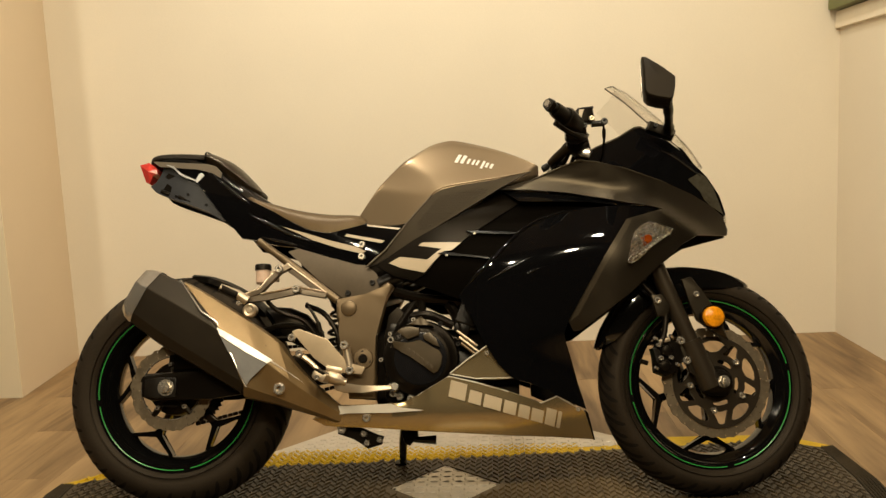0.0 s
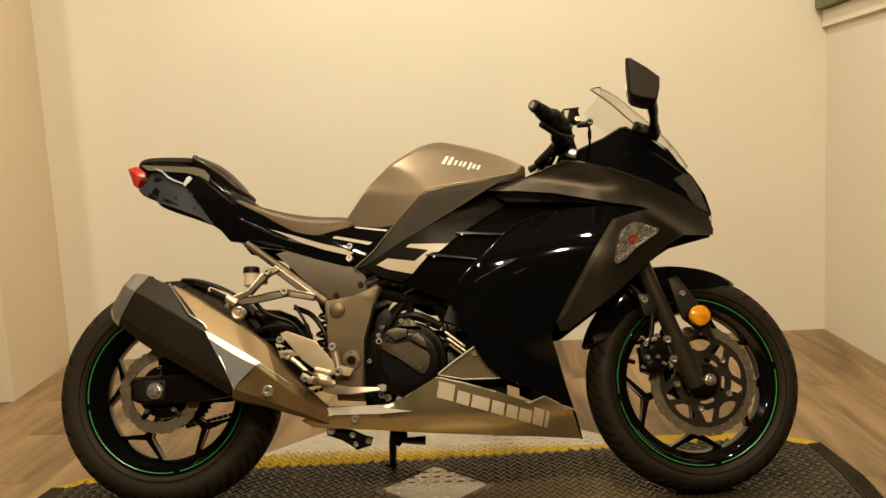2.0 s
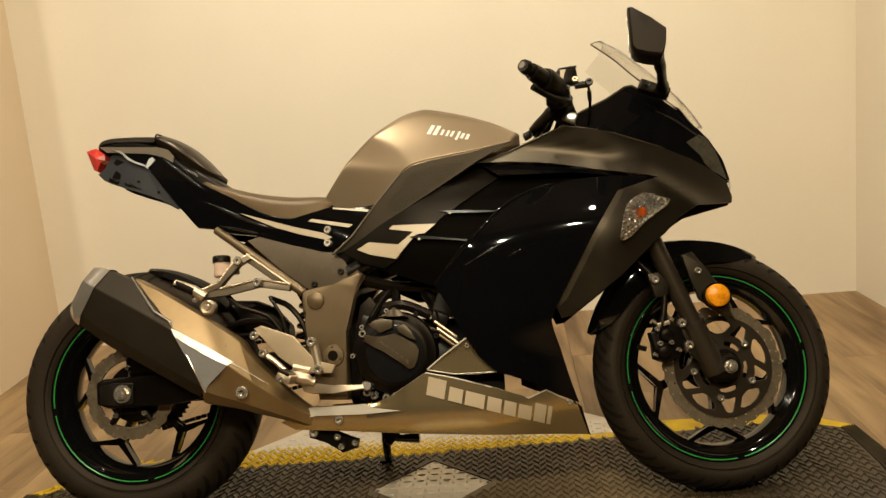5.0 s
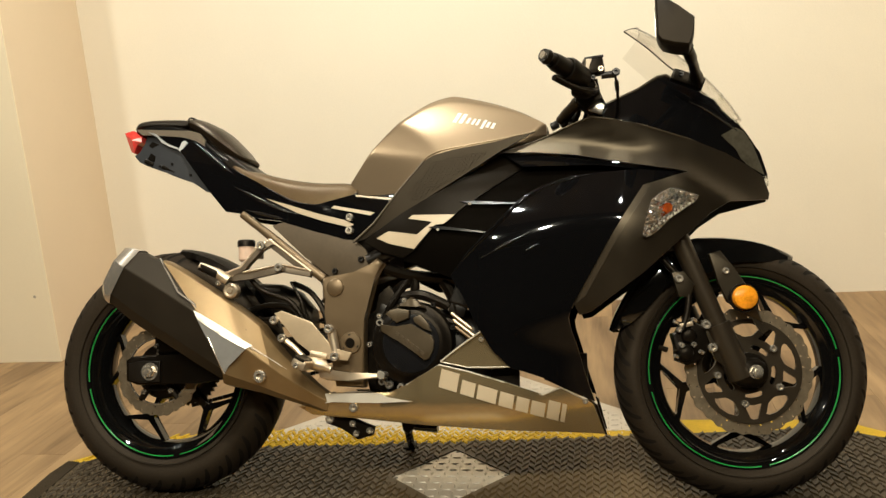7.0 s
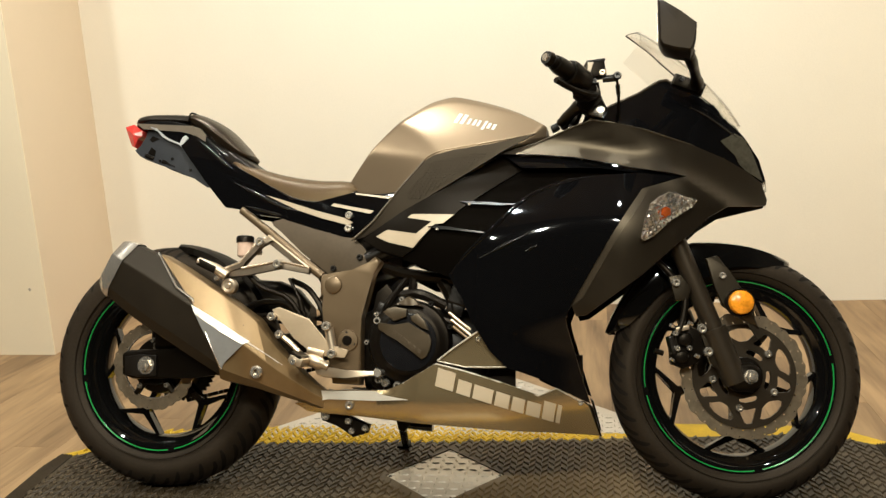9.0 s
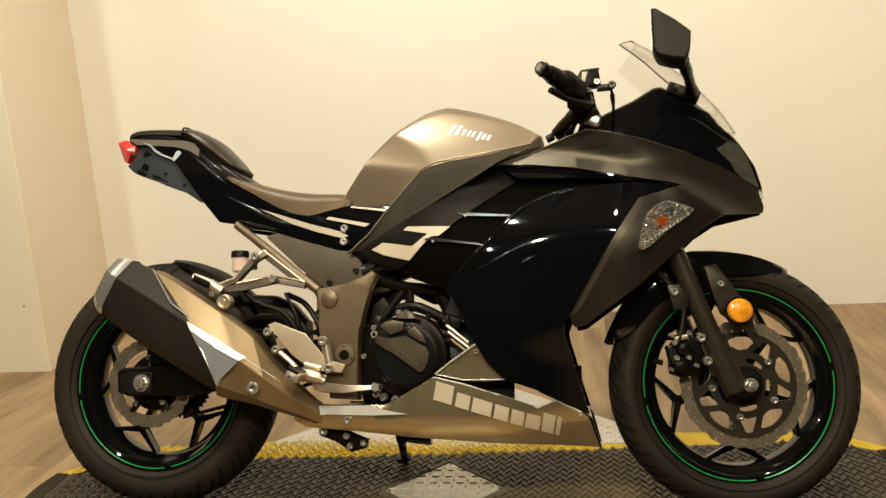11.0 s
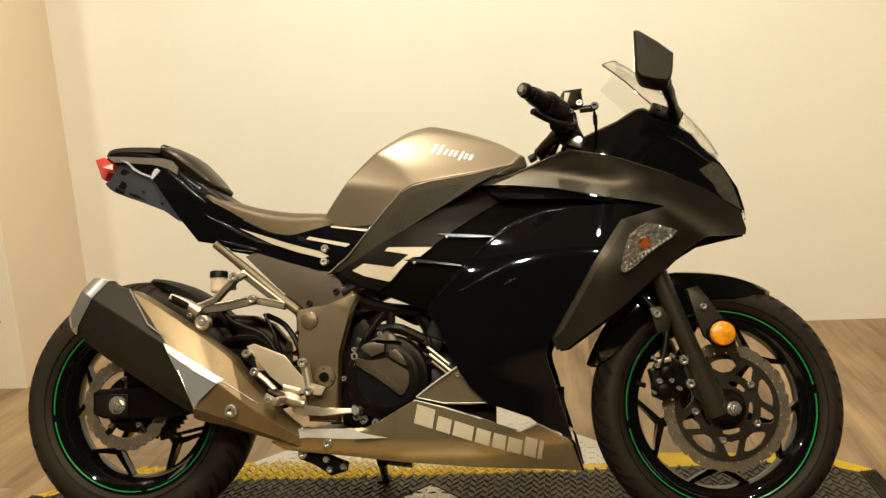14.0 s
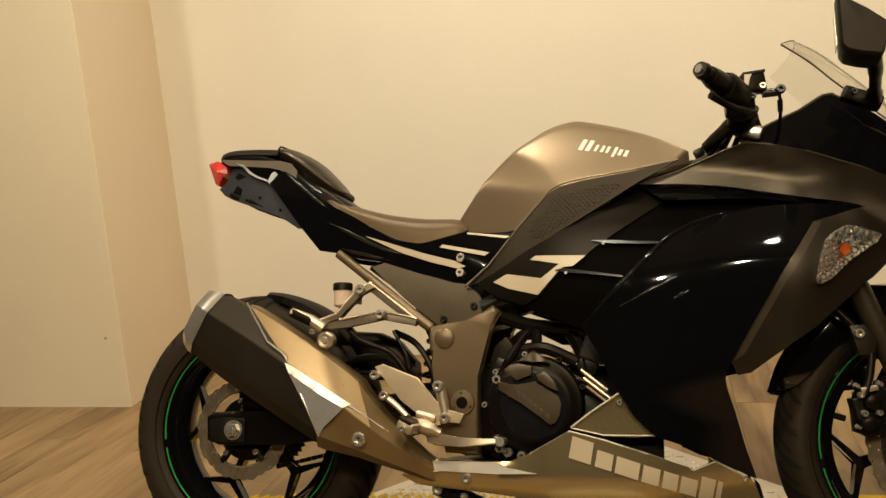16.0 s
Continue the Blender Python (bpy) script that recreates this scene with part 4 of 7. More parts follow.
def decal(name, pts, sfun, label, lift=0.0035, m=None):
    return part(name, skin_bm(pts, lambda x, h: sfun(x, h) + lift, 0.002, 0.04, 0.0, -1), m or M_CREAM, bike, label)


decal("cowl_stripe", [(0.302, 0.724), (0.369, 0.702), (0.434, 0.680), (0.505, 0.660), (0.527, 0.648), (0.512, 0.643), (0.450, 0.660), (0.385, 0.683)], cowl_s, "silver stripe on the cowl")
decal("cowl_stripe", [(0.477, 0.697), (0.577, 0.676), (0.567, 0.669), (0.470, 0.691)], cowl_s, "thin silver stripe on the cowl")
decal("cowl_stripe", [(0.529, 0.722), (0.618, 0.711), (0.611, 0.706), (0.529, 0.718)], cowl_s, "thin silver stripe on the cowl")
bm = bmesh.new()
LENS = [(-0.1313, 0.9362), (-0.1003, 0.9393), (-0.0766, 0.9212), (-0.0760, 0.9059), (-0.0888, 0.9003), (-0.0977, 0.8778), (-0.1110, 0.8845)]
for side in (-1, 1):
    rim_ = [bm.verts.new((x, side * (0.046 if k in (0, 6) else 0.056), z)) for k, (x, z) in enumerate(LENS)]
    top = bm.verts.new((-0.098, side * 0.066, 0.9105))
    for k in range(7):
        bm.faces.new((rim_[k], rim_[(k + 1) % 7], top))
    if side < 0:
        near = rim_
for k in range(7):
    bm.faces.new((near[k], near[(k + 1) % 7], rim_[(k + 1) % 7], rim_[k]))
link("tail_light", bm, M_RED, bike, "faceted red tail light lens", 5.0)
part("number_plate_bracket", box((-0.005, 0, 0.835), (0.16, 0.10, 0.012), pose(0, 0, 0, 0, 22, 0), 0.004), M_PLASTIC, bike, "black under-tail tray")
for gx, gz in ((-0.045, 0.846), (0.004, 0.828), (0.020, 0.820)):
    part("under_tail_lug", box((gx, -0.066, gz), (0.028, 0.016, 0.012), pose(0, 0, 0, 0, 24, 0), 0.004), M_PLASTIC, bike)

# ---- knee panel, upper fairing, side fairing ----
KNEE = [(0.638, 0.713), (0.707, 0.787), (0.730, 0.800), (0.775, 0.810), (0.875, 0.822), (0.967, 0.840), (0.888, 0.800), (0.835, 0.769), (0.742, 0.716), (0.662, 0.671), (0.560, 0.610), (0.526, 0.603), (0.580, 0.644)]
M_KNEE = mat("textured_plastic", (0.014, 0.0103, 0.0058), 0.42, var=0.2, scale=30, bump=0.12, fine=300, spec=0.28, tint=(1, 0.84, 0.62))
kn = both("knee_panel", KNEE, lambda x, h: 0.153 - 0.10 * max(0, 0.62 - x), M_KNEE, None, "textured dark tank side panel")
# highlight line along the panel's edge, put in as lighter paint
for side in (-1, 1):
    part("panel_edge", tube([(x, side * 0.1535, z) for x, z in ((0.706, 0.787), (0.672, 0.751), (0.639, 0.7145), (0.582, 0.6455), (0.534, 0.605))], 0.0022, 8), M_STRIP, kn[0 if side < 0 else 1], "rounded front edge, its highlight painted lighter")
# moulded grip dimples
bm = bmesh.new()
for r in range(17):
    for c in range(20):
        x, z = 0.672 + 0.0098 * c + 0.0049 * (r % 2) - 0.001 * r, 0.700 + 0.0066 * r
        if inside(x, z, [(0.655, 0.700), (0.712, 0.776), (0.735, 0.788), (0.86, 0.806), (0.825, 0.775), (0.742, 0.726), (0.675, 0.690)]):
            add_box(bm, (x, -0.1535, z), (0.0084, 0.0030, 0.0052), pose(0, 0, 0, 0, 30, 0))
tagged(part("grip_texture", bm, M_KNEE, kn[0]), kind="stuff")

M_EDGE = mat("satin_edge", (0.050, 0.040, 0.026), 0.32, metal=0.3, var=0.1, scale=20, tint=(1, 0.86, 0.66))
SPEAR = [(0.882, 0.799), (0.966, 0.822), (1.057, 0.856), (1.096, 0.867), (1.134, 0.859), (1.211, 0.841), (1.313, 0.811), (1.394, 0.780), (1.448, 0.752), (1.481, 0.729), (1.494, 0.690), (1.490, 0.676), (1.394, 0.664), (1.347, 0.636), (1.301, 0.593), (1.280, 0.579), (1.197, 0.506), (1.130, 0.459), (1.076, 0.421), (1.053, 0.417), (1.042, 0.443), (1.057, 0.467), (1.131, 0.590), (1.203, 0.699), (1.303, 0.730), (1.183, 0.754), (1.057, 0.783), (0.966, 0.795)]


def sm(t):
    t = min(1.0, max(0.0, t))
    return t * t * (3 - 2 * t)


def spear_low(x):
    """Height of the spear's lower edge."""
    line = ((0.88, 0.799), (0.966, 0.795), (1.057, 0.783), (1.183, 0.754), (1.303, 0.730), (1.60, 0.680))
    for (xa, za), (xb, zb) in zip(line, line[1:]):
        if x <= xb:
            return za + (zb - za) * max(0.0, (x - xa) / (xb - xa))
    return line[-1][1]


def spear_s(x, h):
    """Along the lower edge the band leans back and catches the light; above it the band stands upright."""
    ridge = 0.797 - 0.22 * max(0, x - 1.06) - 0.35 * max(0, x - 1.20)
    front = flank(x, h) + 0.006 + 0.0125 * math.exp(-((h - ridge) / 0.032) ** 2)
    low = spear_low(x)
    d = h - low
    shelf = flank(x, low) - 0.007 - 0.28 * d + 0.52 * max(0.0, d - 0.034) * sm((d - 0.012) / 0.040)
    w = sm((1.31 - x) / 0.14) * sm((d + 0.05) / 0.05)
    return max(0.004, front + w * (shelf - front))


both("upper_fairing", SPEAR, spear_s, M_MATTE, None, "satin charcoal upper fairing", 0.005, 0.014, 0.005)
BAND = [(1.203, 0.6985), (1.218, 0.6995), (1.200, 0.668), (1.142, 0.580), (1.068, 0.457), (1.046, 0.441), (1.058, 0.4675), (1.131, 0.5905)]
for side in (-1, 1):
    part("fairing_bevel", skin_bm(BAND, lambda x, h: spear_s(x, h) + 0.0015, 0.003, 0.03, 0.0015, side), M_EDGE, bike, "lighter bevelled edge of the upper fairing")
for side in (-1, 1):
    part("fairing_edge", tube([(x, side * (spear_s(x, h) - 0.0008), h) for x, h in ((0.900, 0.8035), (0.966, 0.8215), (1.057, 0.8555), (1.096, 0.8665), (1.134, 0.8585), (1.211, 0.8405), (1.313, 0.8105), (1.394, 0.7795))], [0.0012, 0.0020, 0.0026, 0.0028, 0.0026, 0.0022, 0.0018, 0.001], 10), M_EDGE, bike, "lighter top edge of the upper fairing")
NOSE = [(1.096, 0.871), (1.100, 0.886), (1.146, 0.910), (1.205, 0.938), (1.252, 0.970), (1.270, 0.973), (1.297, 0.957), (1.335, 0.938), (1.373, 0.907), (1.410, 0.868), (1.446, 0.834), (1.478, 0.785), (1.493, 0.733), (1.481, 0.729), (1.448, 0.752), (1.394, 0.780), (1.313, 0.811), (1.211, 0.843), (1.134, 0.862)]
both("nose_fairing", NOSE, lambda x, h: max(0.003, flank(x, h) + 0.006 + 0.05 * max(0, 0.05 - abs(h - 0.88))), M_GLOSS, None, "glossy black nose fairing", 0.005, 0.03, 0.004)
def nose_s(x, h):
    return max(0.003, flank(x, h) + 0.006 + 0.05 * max(0, 0.05 - abs(h - 0.88)))


M_HEAD = mat("headlight_lens", (0.085, 0.076, 0.052), 0.10, metal=0.35, var=0.35, scale=45, coat=0.6)
for side in (-1, 1):
    part("headlight", skin_bm([(1.387, 0.822), (1.422, 0.843), (1.442, 0.834), (1.461, 0.803), (1.479, 0.752), (1.485, 0.732), (1.444, 0.753), (1.429, 0.768), (1.419, 0.790), (1.402, 0.806)], lambda x, h: nose_s(x, h) + 0.0015, 0.003, 0.02, 0.0015, side), M_HEAD, bike, "clear slanted headlight lens at the nose")
    part("screen_trim", tube([(x, side * (nose_s(x, h) - 0.0003), h) for x, h in ((1.320, 0.903), (1.358, 0.883), (1.390, 0.860), (1.415, 0.842), (1.437, 0.826))], [0.0012, 0.0026, 0.0028, 0.0024, 0.0012], 10, 3), M_CREASE2, bike, "glossy trim below the screen")
for side in (-1, 1):
    part("nose_edge", tube([(x, side * (max(0.003, flank(x, h) + 0.006) - 0.001), h) for x, h in ((1.090, 0.876), (1.100, 0.885), (1.146, 0.909), (1.205, 0.937), (1.252, 0.969), (1.270, 0.972), (1.297, 0.956))], [0.0015, 0.003, 0.0034, 0.0036, 0.0036, 0.002], 10), M_EDGE, bike, "lighter bevelled edge of the nose")
MAIN = [(1.303, 0.730), (1.203, 0.699), (1.131, 0.590), (1.057, 0.467), (1.042, 0.443), (1.030, 0.412), (1.033, 0.391), (1.045, 0.351), (1.061, 0.286), (1.079, 0.226), (1.066, 0.231), (1.003, 0.262), (0.988, 0.274), (0.928, 0.296), (0.901, 0.304), (0.863, 0.342), (0.837, 0.385), (0.822, 0.411), (0.803, 0.457), (0.771, 0.511), (0.807, 0.551), (0.870, 0.609), (0.931, 0.673), (0.994, 0.710), (1.108, 0.733), (1.195, 0.737)]


def main_s(x, h):
    """The flank bulges a little behind its leading edge."""
    return max(0.006, flank(x, h) + 0.003 + 0.010 * math.sin(math.pi * min(1, max(0, (x - 0.75) / 0.50))) * sm((h - 0.22) / 0.2) * sm((0.76 - h) / 0.12) - 0.012 * sm((0.86 - x) / 0.09))


both("side_fairing", MAIN, main_s, M_GLOSS, None, "large glossy black side fairing", 0.005, 0.014, 0.006)
INNER = [(0.882, 0.800), (0.965, 0.795), (1.056, 0.784), (1.184, 0.755), (1.299, 0.731), (1.196, 0.735), (1.108, 0.732), (0.993, 0.708), (0.929, 0.670), (0.867, 0.605), (0.804, 0.546), (0.770, 0.508), (0.672, 0.547), (0.603, 0.572), (0.556, 0.604), (0.655, 0.667), (0.742, 0.714), (0.833, 0.768)]


def inner_s(x, h):
    return flank(x, h) - 0.016 - 0.95 * (h - 0.64) ** 2 - 0.22 * (x - 0.86) ** 2


M_CAVITY = mat("vent_black", (0.0022, 0.0017, 0.0012), 0.6, var=0.1, spec=0.015, tint=(1, 0.84, 0.62))
both("inner_fairing", INNER, inner_s, M_CAVITY, None, "black vented inner fairing", 0.005, 0.03, 0.003)
M_SATIN = mat("satin_black_panel", (0.0050, 0.0038, 0.0025), 0.34, var=0.12, scale=20, bump=0.03, fine=400, spec=0.10, tint=(1, 0.84, 0.62))
SATIN = [(0.883, 0.803), (0.933, 0.760), (0.864, 0.714), (0.813, 0.680), (0.775, 0.650), (0.730, 0.626), (0.690, 0.576), (0.657, 0.558), (0.604, 0.574), (0.558, 0.604), (0.655, 0.667), (0.742, 0.714), (0.833, 0.768)]
both("centre_panel", SATIN, lambda x, h: inner_s(x, h) + 0.005, M_SATIN, None, "satin black centre panel", 0.007, 0.03, 0.003)
both("upper_lip", [(0.884, 0.803), (0.965, 0.811), (1.056, 0.801), (1.184, 0.770), (1.290, 0.740), (1.199, 0.741), (1.110, 0.755), (1.020, 0.758), (0.936, 0.760)], lambda x, h: inner_s(x, h) + 0.017 + 0.25 * (0.80 - h), M_GLOSS, None, "glossy black lip over the vents", 0.014, 0.03, 0.003)
decal("fairing_graphic", [(0.670, 0.650), (0.680, 0.658), (0.782, 0.653), (0.756, 0.632), (0.736, 0.631), (0.705, 0.598), (0.686, 0.577), (0.624, 0.593), (0.592, 0.608), (0.621, 0.623), (0.693, 0.610), (0.729, 0.638)], inner_s, "silver angular graphic on the centre panel", 0.0075)
M_CREASE = mat("gloss_edge", (0.004, 0.0035, 0.003), 0.22, spec=0.32)
# air vent fins
for fin in ([(0.792, 0.684), (0.816, 0.684), (0.879, 0.678), (0.938, 0.673), (0.938, 0.669), (0.879, 0.672), (0.816, 0.677)], [(0.720, 0.625), (0.739, 0.628), (0.790, 0.619), (0.852, 0.609), (0.852, 0.605), (0.790, 0.614), (0.743, 0.619)]):
    blade = part("vent_fin", skin_bm(fin, lambda x, h: inner_s(x, h) + 0.010, 0.012, 0.03, 0.0012, -1), M_CREASE, bike, "thin black vent blade")
    part("screw", bolt_bm((fin[6][0], -inner_s(*fin[6]) - 0.0105, fin[6][1] - 0.001), 0.0035, 0.003), M_BOLT, blade)
LIP = smooth_line([(x, 0, z) for x, z in ((1.100, 0.733), (1.046, 0.723), (0.994, 0.708), (0.952, 0.686), (0.926, 0.666), (0.890, 0.631), (0.868, 0.609), (0.838, 0.581), (0.806, 0.551), (0.773, 0.513))], 4)
part("fairing_lip", tube([(v.x, -main_s(v.x, v.z) + 0.0015, v.z) for v in LIP], [0.0015, 0.0045, 0.0055, 0.0055, 0.0055, 0.0045, 0.002], 12), M_GLOSS, bike, "rounded glossy lip of the side fairing")

# crease blades on the side fairing that catch the light
for a, b in (((0.846, 0.548), (0.952, 0.600)), ((0.945, 0.560), (0.972, 0.573))):
    pts = [(a[0] + (b[0] - a[0]) * t, a[1] + (b[1] - a[1]) * t) for t in (0, 0.5, 1)]
    part("fairing_crease", tube([(x, -main_s(x, h) + 0.0005, h) for x, h in pts], [0.0018, 0.0042, 0.0018], 12, 4), M_CREASE, bike)

# ---- belly pan ----
M_BEVEL = mat("pale_silver_paint", (0.50, 0.45, 0.36), 0.42, metal=0.4, var=0.05, scale=8)
TRI = [(0.742, 0.319), (0.780, 0.347), (0.838, 0.386), (0.872, 0.345), (0.906, 0.305), (0.856, 0.303), (0.806, 0.305)]
both("belly_upper", TRI, lambda x, h: flank(x, h) - 0.004, M_SILVER, None, "silver grey upper belly panel", 0.004, 0.03, 0.003)
BELLY = [(0.382, 0.218), (0.413, 0.232), (0.453, 0.251), (0.563, 0.251), (0.620, 0.253), (0.662, 0.270), (0.742, 0.315), (0.806, 0.299), (0.881, 0.276), (0.967, 0.245), (1.006, 0.261), (1.065, 0.227), (1.075, 0.219), (1.098, 0.150), (0.990, 0.160), (0.868, 0.168), (0.675, 0.182), (0.533, 0.193), (0.452, 0.197), (0.416, 0.200)]


def belly_s(x, h):
    """A crease at mid-height; the lower flank turns under."""
    s = flank(x, h) + 0.002
    line = 0.232
    if x < 0.68 and h > line:
        s -= 0.75 * (h - line) * min(1, (0.68 - x) / 0.08)
    return max(0.008, s - 0.14 * max(0, 0.235 - h) - 2.4 * max(0, 0.235 - h) ** 2)


part("belly_pan", skin_bm(BELLY, belly_s, 0.004, 0.016, 0.004, -1), M_SILVER, bike, "silver grey belly pan")
FAR = [(0.452, 0.245), (0.640, 0.245), (0.760, 0.215), (0.900, 0.190), (1.000, 0.190), (1.060, 0.215), (1.075, 0.205), (1.098, 0.150), (0.868, 0.168), (0.533, 0.193)]
part("belly_pan", skin_bm(FAR, belly_s, 0.004, 0.03, 0.004, 1), M_SILVER, bike, "silver grey belly pan, far flank")
part("baffle", prism([(0.855, 0.308), (0.915, 0.304), (0.914, 0.250), (0.840, 0.260)], -0.150, -0.140, 0.002), M_PLASTIC, bike, "black baffle behind the belly panel")
part("baffle", prism([(0.950, 0.33), (1.06, 0.33), (1.06, 0.23), (0.985, 0.250), (0.950, 0.266)], 0.100, 0.110, 0.002), M_PLASTIC, bike, "black baffle on the far flank")
both("belly_edge", [(1.076, 0.224), (1.084, 0.216), (1.102, 0.148), (1.096, 0.150)], lambda x, h: belly_s(x, h) - 0.004, M_PLASTIC, None, "black front edge of the belly pan", 0.03, 0.03, 0.001)
BEVEL = [(0.387, 0.219), (0.415, 0.231), (0.454, 0.249), (0.593, 0.251), (0.614, 0.242), (0.677, 0.233), (0.593, 0.229), (0.476, 0.230)]
part("belly_bevel", skin_bm(BEVEL, lambda x, h: belly_s(x, 0.231) + 0.0035 - 0.30 * max(0, h - 0.230), 0.003, 0.02, 0.002, -1), M_BEVEL, bike, "pale bevelled top edge of the belly pan")
part("belly_lip", tube([(x, -belly_s(x, h) + 0.001, h) for x, h in ((0.662, 0.269), (0.742, 0.3135), (0.806, 0.2975), (0.881, 0.2745), (0.966, 0.2435), (1.006, 0.259), (1.064, 0.226))], 0.0019, 8, 0), M_BEVEL, bike, "pale rounded upper edge")
part("belly_lip", tube([(x, -flank(x, h) + 0.003, h) for x, h in ((0.744, 0.3195), (0.806, 0.3065), (0.902, 0.3065))], 0.0016, 8, 0), M_BEVEL, bike, "pale rounded edge")
part("belly_lip", tube([(x, -flank(x, h) + 0.001, h) for x, h in ((0.744, 0.3205), (0.780, 0.3475), (0.837, 0.3855))], 0.0021, 8, 0), M_BEVEL, bike, "pale rounded edge")
# lettering on the belly pan, as plain slanted blocks
for x0, wide, high in ((0.739, 0.040, 0.040), (0.787, 0.030, 0.030), (0.823, 0.042, 0.030), (0.871, 0.030, 0.030), (0.907, 0.026, 0.030), (0.938, 0.029, 0.030), (0.972, 0.025, 0.040), (1.001, 0.009, 0.040)):
    za, zb = 0.2655 - 0.311 * (x0 - 0.737), 0.2655 - 0.311 * (x0 + wide - 0.737)
    part("lettering_block", skin_bm([(x0, za), (x0 + wide, zb), (x0 + wide + 0.2 * high, zb + high), (x0 + 0.2 * high, za + high)], lambda x, h: belly_s(x, h) + 0.0024, 0.0026, 0.008, 0.0, -1), M_CREAM, bike, "pale lettering block")
part("belly_inner", super_loft([(0.46, 0.200, 0.245, 0.10), (0.62, 0.185, 0.25, 0.15), (0.86, 0.170, 0.21, 0.15), (1.02, 0.165, 0.195, 0.10), (1.085, 0.155, 0.19, 0.03)], 20, 0.7), M_PLASTIC, bike, "black inner belly tray")

# ---- turn signal, screen, mirrors ----
M_BULB = mat("orange_bulb", (0.62, 0.12, 0.012), 0.2, var=0.2, scale=60)
M_REFLECT2 = mat("bright_reflector", (0.96, 0.95, 0.92), 0.06, metal=0.9, var=0.1, scale=60)
M_REFLECT = mat("faceted_reflector", (0.92, 0.91, 0.88), 0.06, metal=0.9, var=0.15, scale=60)


def saw(v, period):
    """A slow rise from 0 to 1 and a quick return."""
    u = (v / period) % 1.0
    return u / 0.72 if u < 0.72 else (1.0 - u) / 0.28


BLINK = [(1.195, 0.583), (1.205, 0.627), (1.218, 0.662), (1.239, 0.679), (1.260, 0.690), (1.284, 0.686), (1.322, 0.672), (1.314, 0.659), (1.262, 0.624), (1.221, 0.587), (1.203, 0.578)]
for side in (-1, 1):
    bm = skin_bm(BLINK, lambda x, h: spear_s(x, h) + 0.002 + 0.0055 * saw(0.6 * x - h, 0.0125) + 0.0022 * saw(x + 0.35 * h, 0.017), 0.003, 0.0035, 0.0, side)
    bk = link("turn_signal", bm, M_REFLECT, bike, "clear turn signal with faceted bright reflector", 4.0)
    link("upper_reflector", skin_bm([(1.222, 0.664), (1.240, 0.677), (1.260, 0.688), (1.284, 0.684), (1.318, 0.671), (1.296, 0.657), (1.270, 0.662), (1.250, 0.652)], lambda x, h: spear_s(x, h) + 0.0064 + 0.0044 * saw(x - 0.5 * h, 0.013) + 0.0018 * saw(0.5 * x - h, 0.009), 0.002, 0.0035, 0.0, side), M_REFLECT2, bk, "bright upper reflector", 4.0)
    for q in range(13):
        u = q / 12
        bx, bz = 1.209 + 0.100 * u, 0.592 + 0.068 * u
        part("bead", box((bx, side * (spear_s(bx, bz) + 0.0085), bz), (0.0045, 0.003, 0.0045), pose(0, 0, 0, 0, 45, 0), 0.001), M_WHITE, bk)
    part("lens", skin_bm(BLINK, lambda x, h: spear_s(x, h) + 0.0145, 0.003, 0.02, 0.005, side), M_LENS, bk, "clear faceted lens")
    part("bulb", skin_bm([(1.240, 0.638), (1.245, 0.652), (1.255, 0.655), (1.262, 0.650), (1.261, 0.638), (1.250, 0.632)], lambda x, h: spear_s(x, h) + 0.0105, 0.003, 0.03, 0.002, side), M_BULB, bk, "orange bulb")

bm = bmesh.new()
SC = between([(1.221, 1.109, 1.180, 1.080, 0.096), (1.260, 1.083, 1.228, 1.034, 0.108), (1.306, 1.040, 1.268, 0.992, 0.108), (1.357, 0.990, 1.318, 0.948, 0.098), (1.408, 0.929, 1.372, 0.905, 0.080), (1.444, 0.871, 1.412, 0.858, 0.058)], 4)
rows = []
for cx, cz, ex, ez, w in SC:
    row = []
    for k in range(-8, 9):
        t = k / 8
        b = 1 - abs(t) ** 2.2
        row.append((ex + (cx - ex) * b, w * t, ez + (cz - ez) * b))
    rows.append(row)
lay = []
for off in (0.0, -0.002):
    lay.append([[bm.verts.new((p[0] + off, p[1], p[2] + off)) for p in row] for row in rows])
nr, nc = len(rows), 17
for g, fl in ((lay[0], False), (lay[1], True)):
    for i in range(nr - 1):
        for j in range(nc - 1):
            q = (g[i][j], g[i][j + 1], g[i + 1][j + 1], g[i + 1][j])
            bm.faces.new(q[::-1] if fl else q)
border = [(0, j) for j in range(nc)] + [(i, nc - 1) for i in range(1, nr)] + [(nr - 1, j) for j in range(nc - 2, -1, -1)] + [(i, 0) for i in range(nr - 2, 0, -1)]
for (a, b), (c, d) in zip(border, border[1:] + border[:1]):
    bm.faces.new((lay[0][a][b], lay[0][c][d], lay[1][c][d], lay[1][a][b]))
screen = part("windscreen", bm, M_SCREEN, bike, "clear curved windscreen")
screen.visible_shadow = False
part("screen_edge", tube([r_[0] for r_ in rows[:14]], 0.0010, 8), M_STRIP, screen, "dark polished edge of the screen")
part("screen_edge", tube(rows[0][:10], 0.0010, 8), M_MIRROR, screen, "dark polished edge of the screen")
